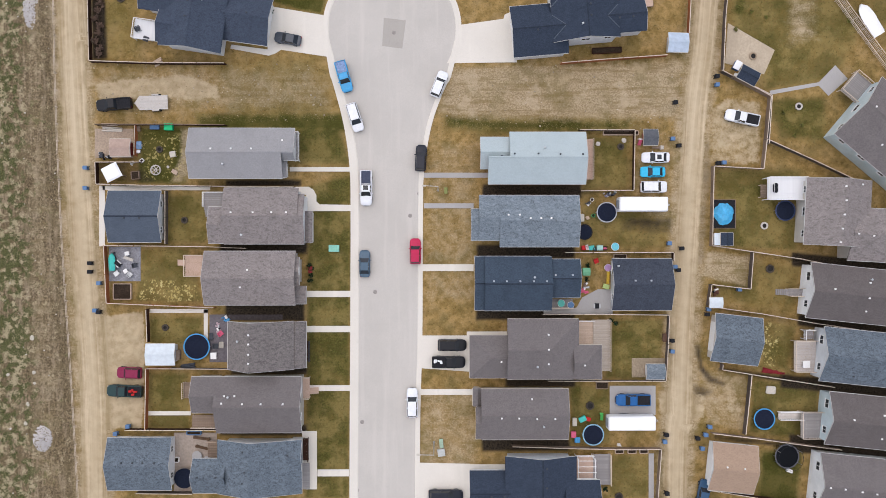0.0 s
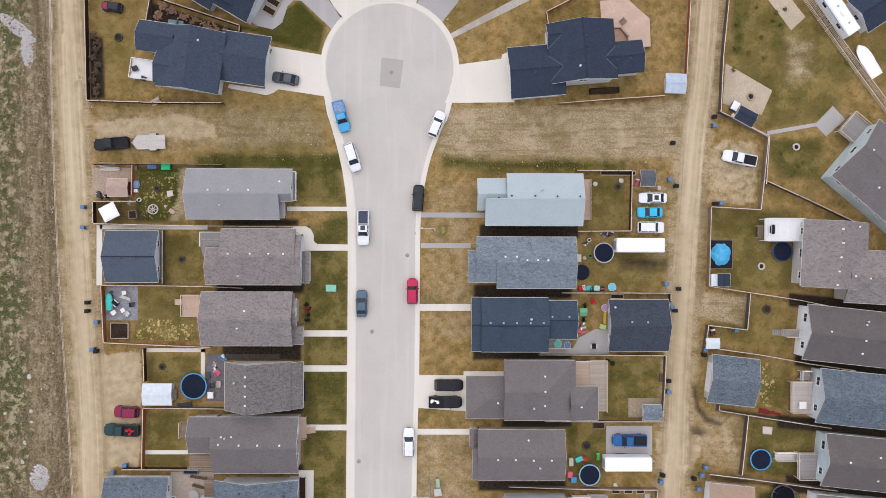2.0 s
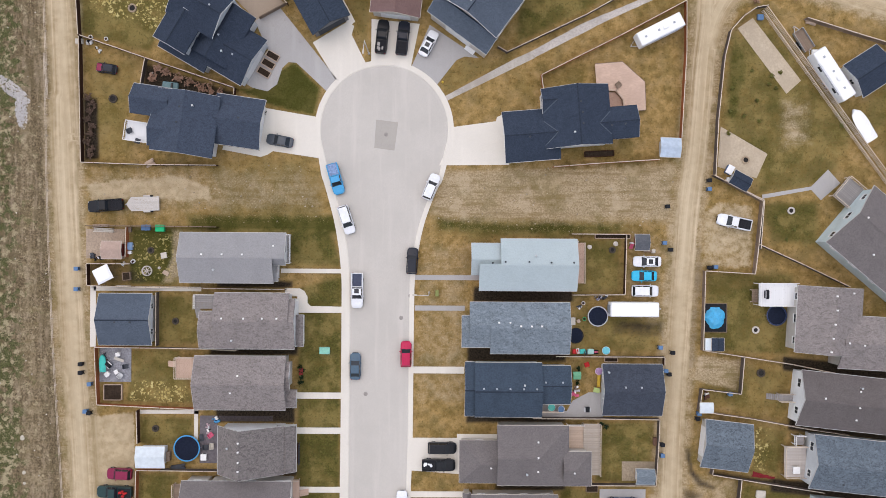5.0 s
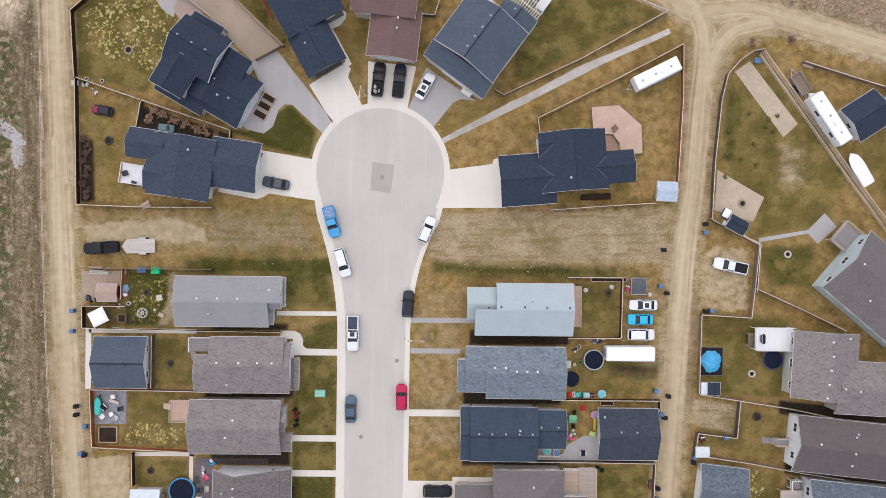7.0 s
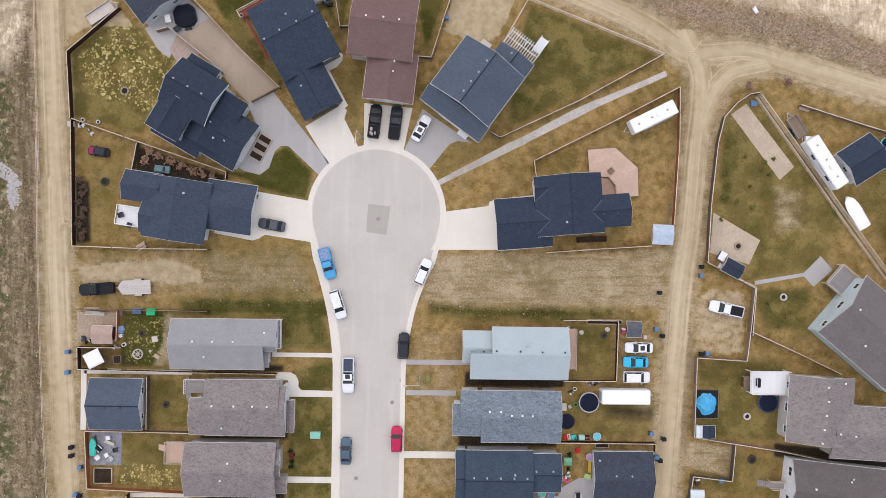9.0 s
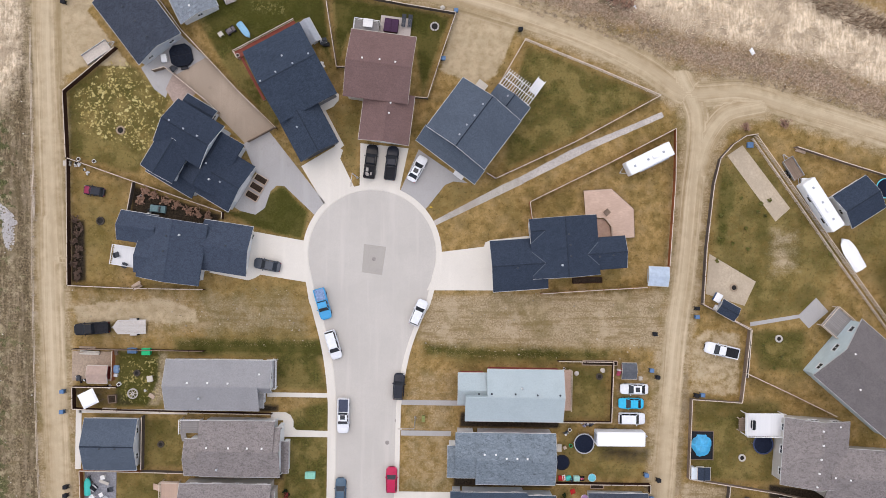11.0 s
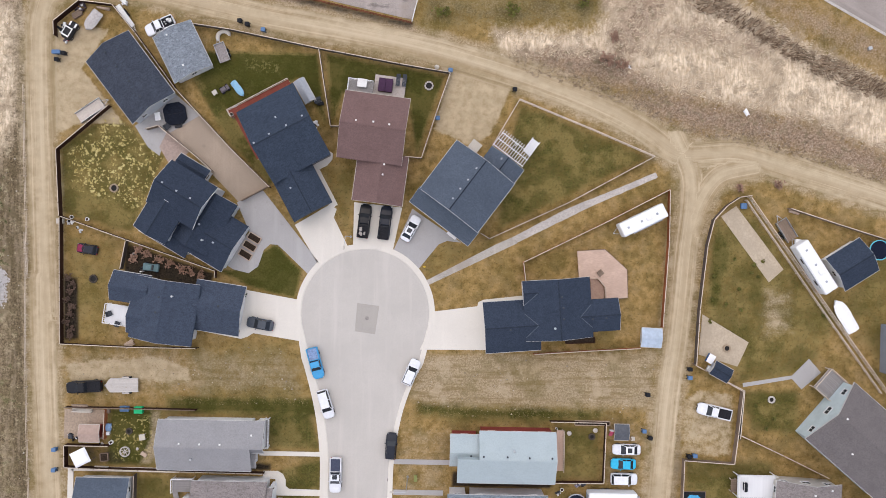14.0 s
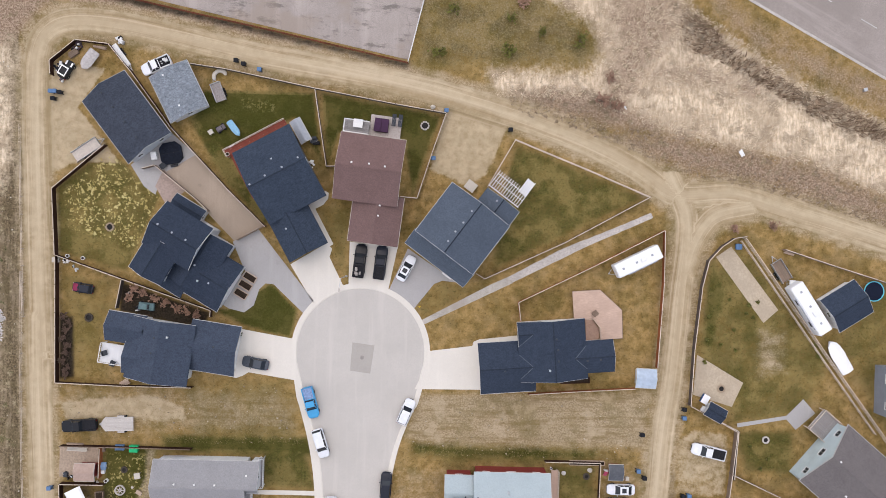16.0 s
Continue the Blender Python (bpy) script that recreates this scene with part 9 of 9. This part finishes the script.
loose((-69.93, -29.76), (0.6, 0.8, 0.4), 40, BLEACHED, "bleached boulder in the field weeds")
loose((-50.18, 37.14), (0.8, 0.8, 1.9), 20, TRIM_DARK, "dark chair on the white deck")
loose((-48.8, 35.44), (0.8, 0.8, 1.9), 70, TRIM_DARK, "dark chair on the white deck")
# turquoise round tables and barrels
for p, r, m, z in (((30.76, 0.39), 0.65, coat("aqua_plastic", (0.1, 0.42, 0.5), 0.4), 0.7), ((21.36, -9.23), 0.6, coat("sea_green_plastic", (0.05, 0.36, 0.3), 0.4), 1.5), ((23, -9.52), 0.55, BIN_BLUE, 1.5), ((29.59, -3.21), 0.6, coat("mauve_plastic", (0.4, 0.25, 0.42), 0.5), 0.5)):
    t = thing("round_table", "round plastic garden table", "table", pose(*p, 0.05), "garden tables")
    part("tabletop", tube(r, z - 0.06, z, None, 24), m, t)
    part("pedestal", tube(0.12, 0, z - 0.06, None, 12), m, t)
    part("rim", ring(r, r + 0.04, z - 0.08, z + 0.01, 24), TRIM, t)
# heaps of white gravel in the west field
for p, sx, sy, a in (((-70.93, 44.33), 3.8, 1.1, -38), ((-69.29, 40.97), 3.6, 1.1, -85), ((-67.07, -32.34), 1.6, 2.2, 0)):
    hp = thing("gravel_heap", "low heap of pale gravel in the weeds", "gravel heap", pose(*p, 0.05, 0, 0, a))
    bm = bmesh.new()
    rn = random.Random(int(sx * 10))
    for i in range(480):
        t, q = rn.uniform(0, 6.28), math.sqrt(rn.random())
        x, y, s = sx * q * math.cos(t), sy * q * math.sin(t), rn.uniform(0.08, 0.22)
        bmesh.ops.create_icosphere(bm, subdivisions=1, radius=s, matrix=Matrix.LocRotScale((x, y, 0.25 * (1 - q) + 0.02), Euler((rn.random() * 3, rn.random() * 3, 0)), (1, rn.uniform(0.6, 1), 0.7)))
    tagged(part("mound", bm, coat("white_gravel", (0.5, 0.47, 0.45), 0.9, 0, 0.2, 3), hp), kind="stuff")


# ---- rough plants: tufts of dry grass, reeds and weeds ----
def tufts(name, label, outlines, count, size, lean, material, seed, blades=4):
    rn = np.random.default_rng(seed)
    verts, faces = [], []
    for pts, share in outlines:
        xs, ys = [p[0] for p in pts], [p[1] for p in pts]
        n = int(count * share)
        px, py = rn.uniform(min(xs), max(xs), n * 4), rn.uniform(min(ys), max(ys), n * 4)
        ok = np.flatnonzero(inside(px, py, pts))[:n]
        for x, y in zip(px[ok], py[ok]):
            s = size * rn.uniform(0.5, 1.3)
            g = math.sin(x * 0.35 + 1.3 * math.sin(y * 0.22)) * 0.8
            for b in range(blades):
                a = rn.uniform(0, 6.28)
                u = g + rn.normal(0, 0.7)
                dx, dy = math.cos(a) * s * 0.13, math.sin(a) * s * 0.13
                ox, oy = rn.normal(0, s * 0.25, 2)
                k = len(verts)
                verts += [(x + ox - dx, y + oy - dy, 0.02), (x + ox + dx, y + oy + dy, 0.02), (x + ox + math.cos(u) * s * lean, y + oy + math.sin(u) * s * lean, s * rn.uniform(0.5, 1.0))]
                faces.append((k, k + 1, k + 2))
    me2 = bpy.data.meshes.new(name)
    me2.from_pydata(verts, [], faces)
    me2.materials.append(material)
    return tagged(new(name, me2), label, "grass", "", "stuff")


def blade(name, c, c2):
    m, nt, bsdf = nodes_of(name)
    geo = nt.nodes.new("ShaderNodeNewGeometry")
    link(nt, mix(nt, geo.outputs["Random Per Island"], c, c2), bsdf.inputs["Base Color"])
    bsdf.inputs["Roughness"].default_value = 0.85
    bsdf.inputs["Specular IOR Level"].default_value = 0.2
    return m


STRAW_LAND = [(13.75, 86.34), (30.24, 86.32), (32.57, 90.26), (30.97, 95.54), (22.1, 100.59), (41.39, 105.52), (50.39, 97.08), (67.31, 85.92), (85.18, 78.16), (95.28, 69.17), (81.57, 67.35), (68.68, 72.35), (44.12, 77.02), (30.36, 81.97), (14.82, 82.5)]
tufts("dry_reeds", "pale dry reeds lying flat", [(STRAW_LAND, 1.0)], 5500, 0.5, 1.2, blade("straw_blades", (0.46, 0.365, 0.25), (0.7, 0.58, 0.43)), 1)
tufts("dark_reeds", "dark brown reeds along a ditch", [([(45.98, 97.91), (48.91, 97.52), (55.44, 90.92), (65.35, 85.87), (73.27, 82.69), (85.21, 77.19), (85.28, 74.75), (73.39, 78.8), (64.46, 82.93), (52.55, 89.38), (46.64, 91.64)], 1.0)], 1100, 0.9, 0.9, blade("brown_reed_blades", (0.1, 0.06, 0.035), (0.42, 0.31, 0.21)), 2)
tufts("field_weeds", "tangled brown field weeds", [
    ([(14.81, 82.98), (30.38, 81.49), (44.14, 76.54), (68.69, 71.87), (81.59, 66.86), (85.7, 60.63), (65.91, 66.44), (46.26, 70.29), (34.43, 75.3), (19.76, 79.25)], 1.0)], 3000, 0.4, 0.7, blade("brown_weed_blades", (0.2, 0.14, 0.09), (0.42, 0.33, 0.24)), 3)
tufts("verge_weeds", "rough green and tan weeds in the field strip", [([(-82, -62), (-64.5, -62), (-65, -20), (-62.84, -21.15), (-65.34, 23.27), (-65.91, 42.57), (-65.72, 42.74), (-65.8, 67.74), (-66.79, 90.74), (-73.89, 97.24), (-84, 60)], 1.0)], 3000, 0.22, 0.8, blade("weed_blades", (0.1, 0.085, 0.04), (0.34, 0.28, 0.19)), 4, 3)
tufts("lot_grass", "short dry grass on the vacant lots", [
    ([(-58.52, 31.49), (-20.42, 31.88), (-16.75, 21.9), (-58.03, 21.74)], 0.5), ([(3.32, 30.97), (42.97, 32.04), (42.28, 20.74), (0.41, 20.48)], 0.5)], 9000, 0.16, 0.8, blade("dry_lot_blades", (0.15, 0.115, 0.05), (0.33, 0.26, 0.14)), 5, 3)


def pebbles(name, label, pts, count, size, material, seed):
    rn = np.random.default_rng(seed)
    xs, ys = [p[0] for p in pts], [p[1] for p in pts]
    px, py = rn.uniform(min(xs), max(xs), count * 4), rn.uniform(min(ys), max(ys), count * 4)
    ok = np.flatnonzero(inside(px, py, pts))[:count]
    verts, faces = [], []
    for x, y in zip(px[ok], py[ok]):
        s = size * rn.uniform(0.4, 1.0) ** 2 + 0.05
        k = len(verts)
        for i in range(5):
            a = 6.283 * i / 5 + rn.uniform(-0.4, 0.4)
            verts.append((x + s * math.cos(a), y + s * rn.uniform(0.6, 1) * math.sin(a), 0.0))
        verts.append((x, y, s * 0.7 + 0.05))
        faces += [(k + i, k + (i + 1) % 5, k + 5) for i in range(5)]
    me3 = bpy.data.meshes.new(name)
    me3.from_pydata(verts, [], faces)
    me3.materials.append(material)
    return tagged(new(name, me3), label, "stones", "", "stuff")


pebbles("field_stones", "pale stones and litter scattered in the weeds", [(-82, -62), (-64.5, -62), (-65, -20), (-63.32, -21.15), (-65.53, 23.27), (-65.91, 42.57), (-65.72, 42.74), (-65.8, 67.74), (-66.79, 90.74), (-84, 90)], 420, 0.22, blade("pale_stones", (0.25, 0.22, 0.18), (0.62, 0.58, 0.52)), 11)
pebbles("lot_stones", "pale stones and clods on a vacant lot", [(-58.52, 31.78), (-21.39, 31.88), (-17.52, 21.9), (-58.03, 21.54)], 70, 0.16, blade("lot_clods", (0.2, 0.16, 0.11), (0.48, 0.41, 0.31)), 12)
pebbles("lot_stones", "pale stones and clods on the vacant lots", [(4.29, 31.36), (43.26, 32.43), (42.28, 20.55), (0.89, 20.67)], 70, 0.16, blade("east_lot_clods", (0.2, 0.16, 0.11), (0.48, 0.41, 0.31)), 15)
pebbles("verge_stones", "pale stones along the north lane", [(9.93, 84.29), (46.16, 73.68), (81.73, 61.99), (81.44, 71.73), (31.25, 84.9)], 160, 0.2, blade("verge_clods", (0.25, 0.2, 0.15), (0.62, 0.56, 0.48)), 13)
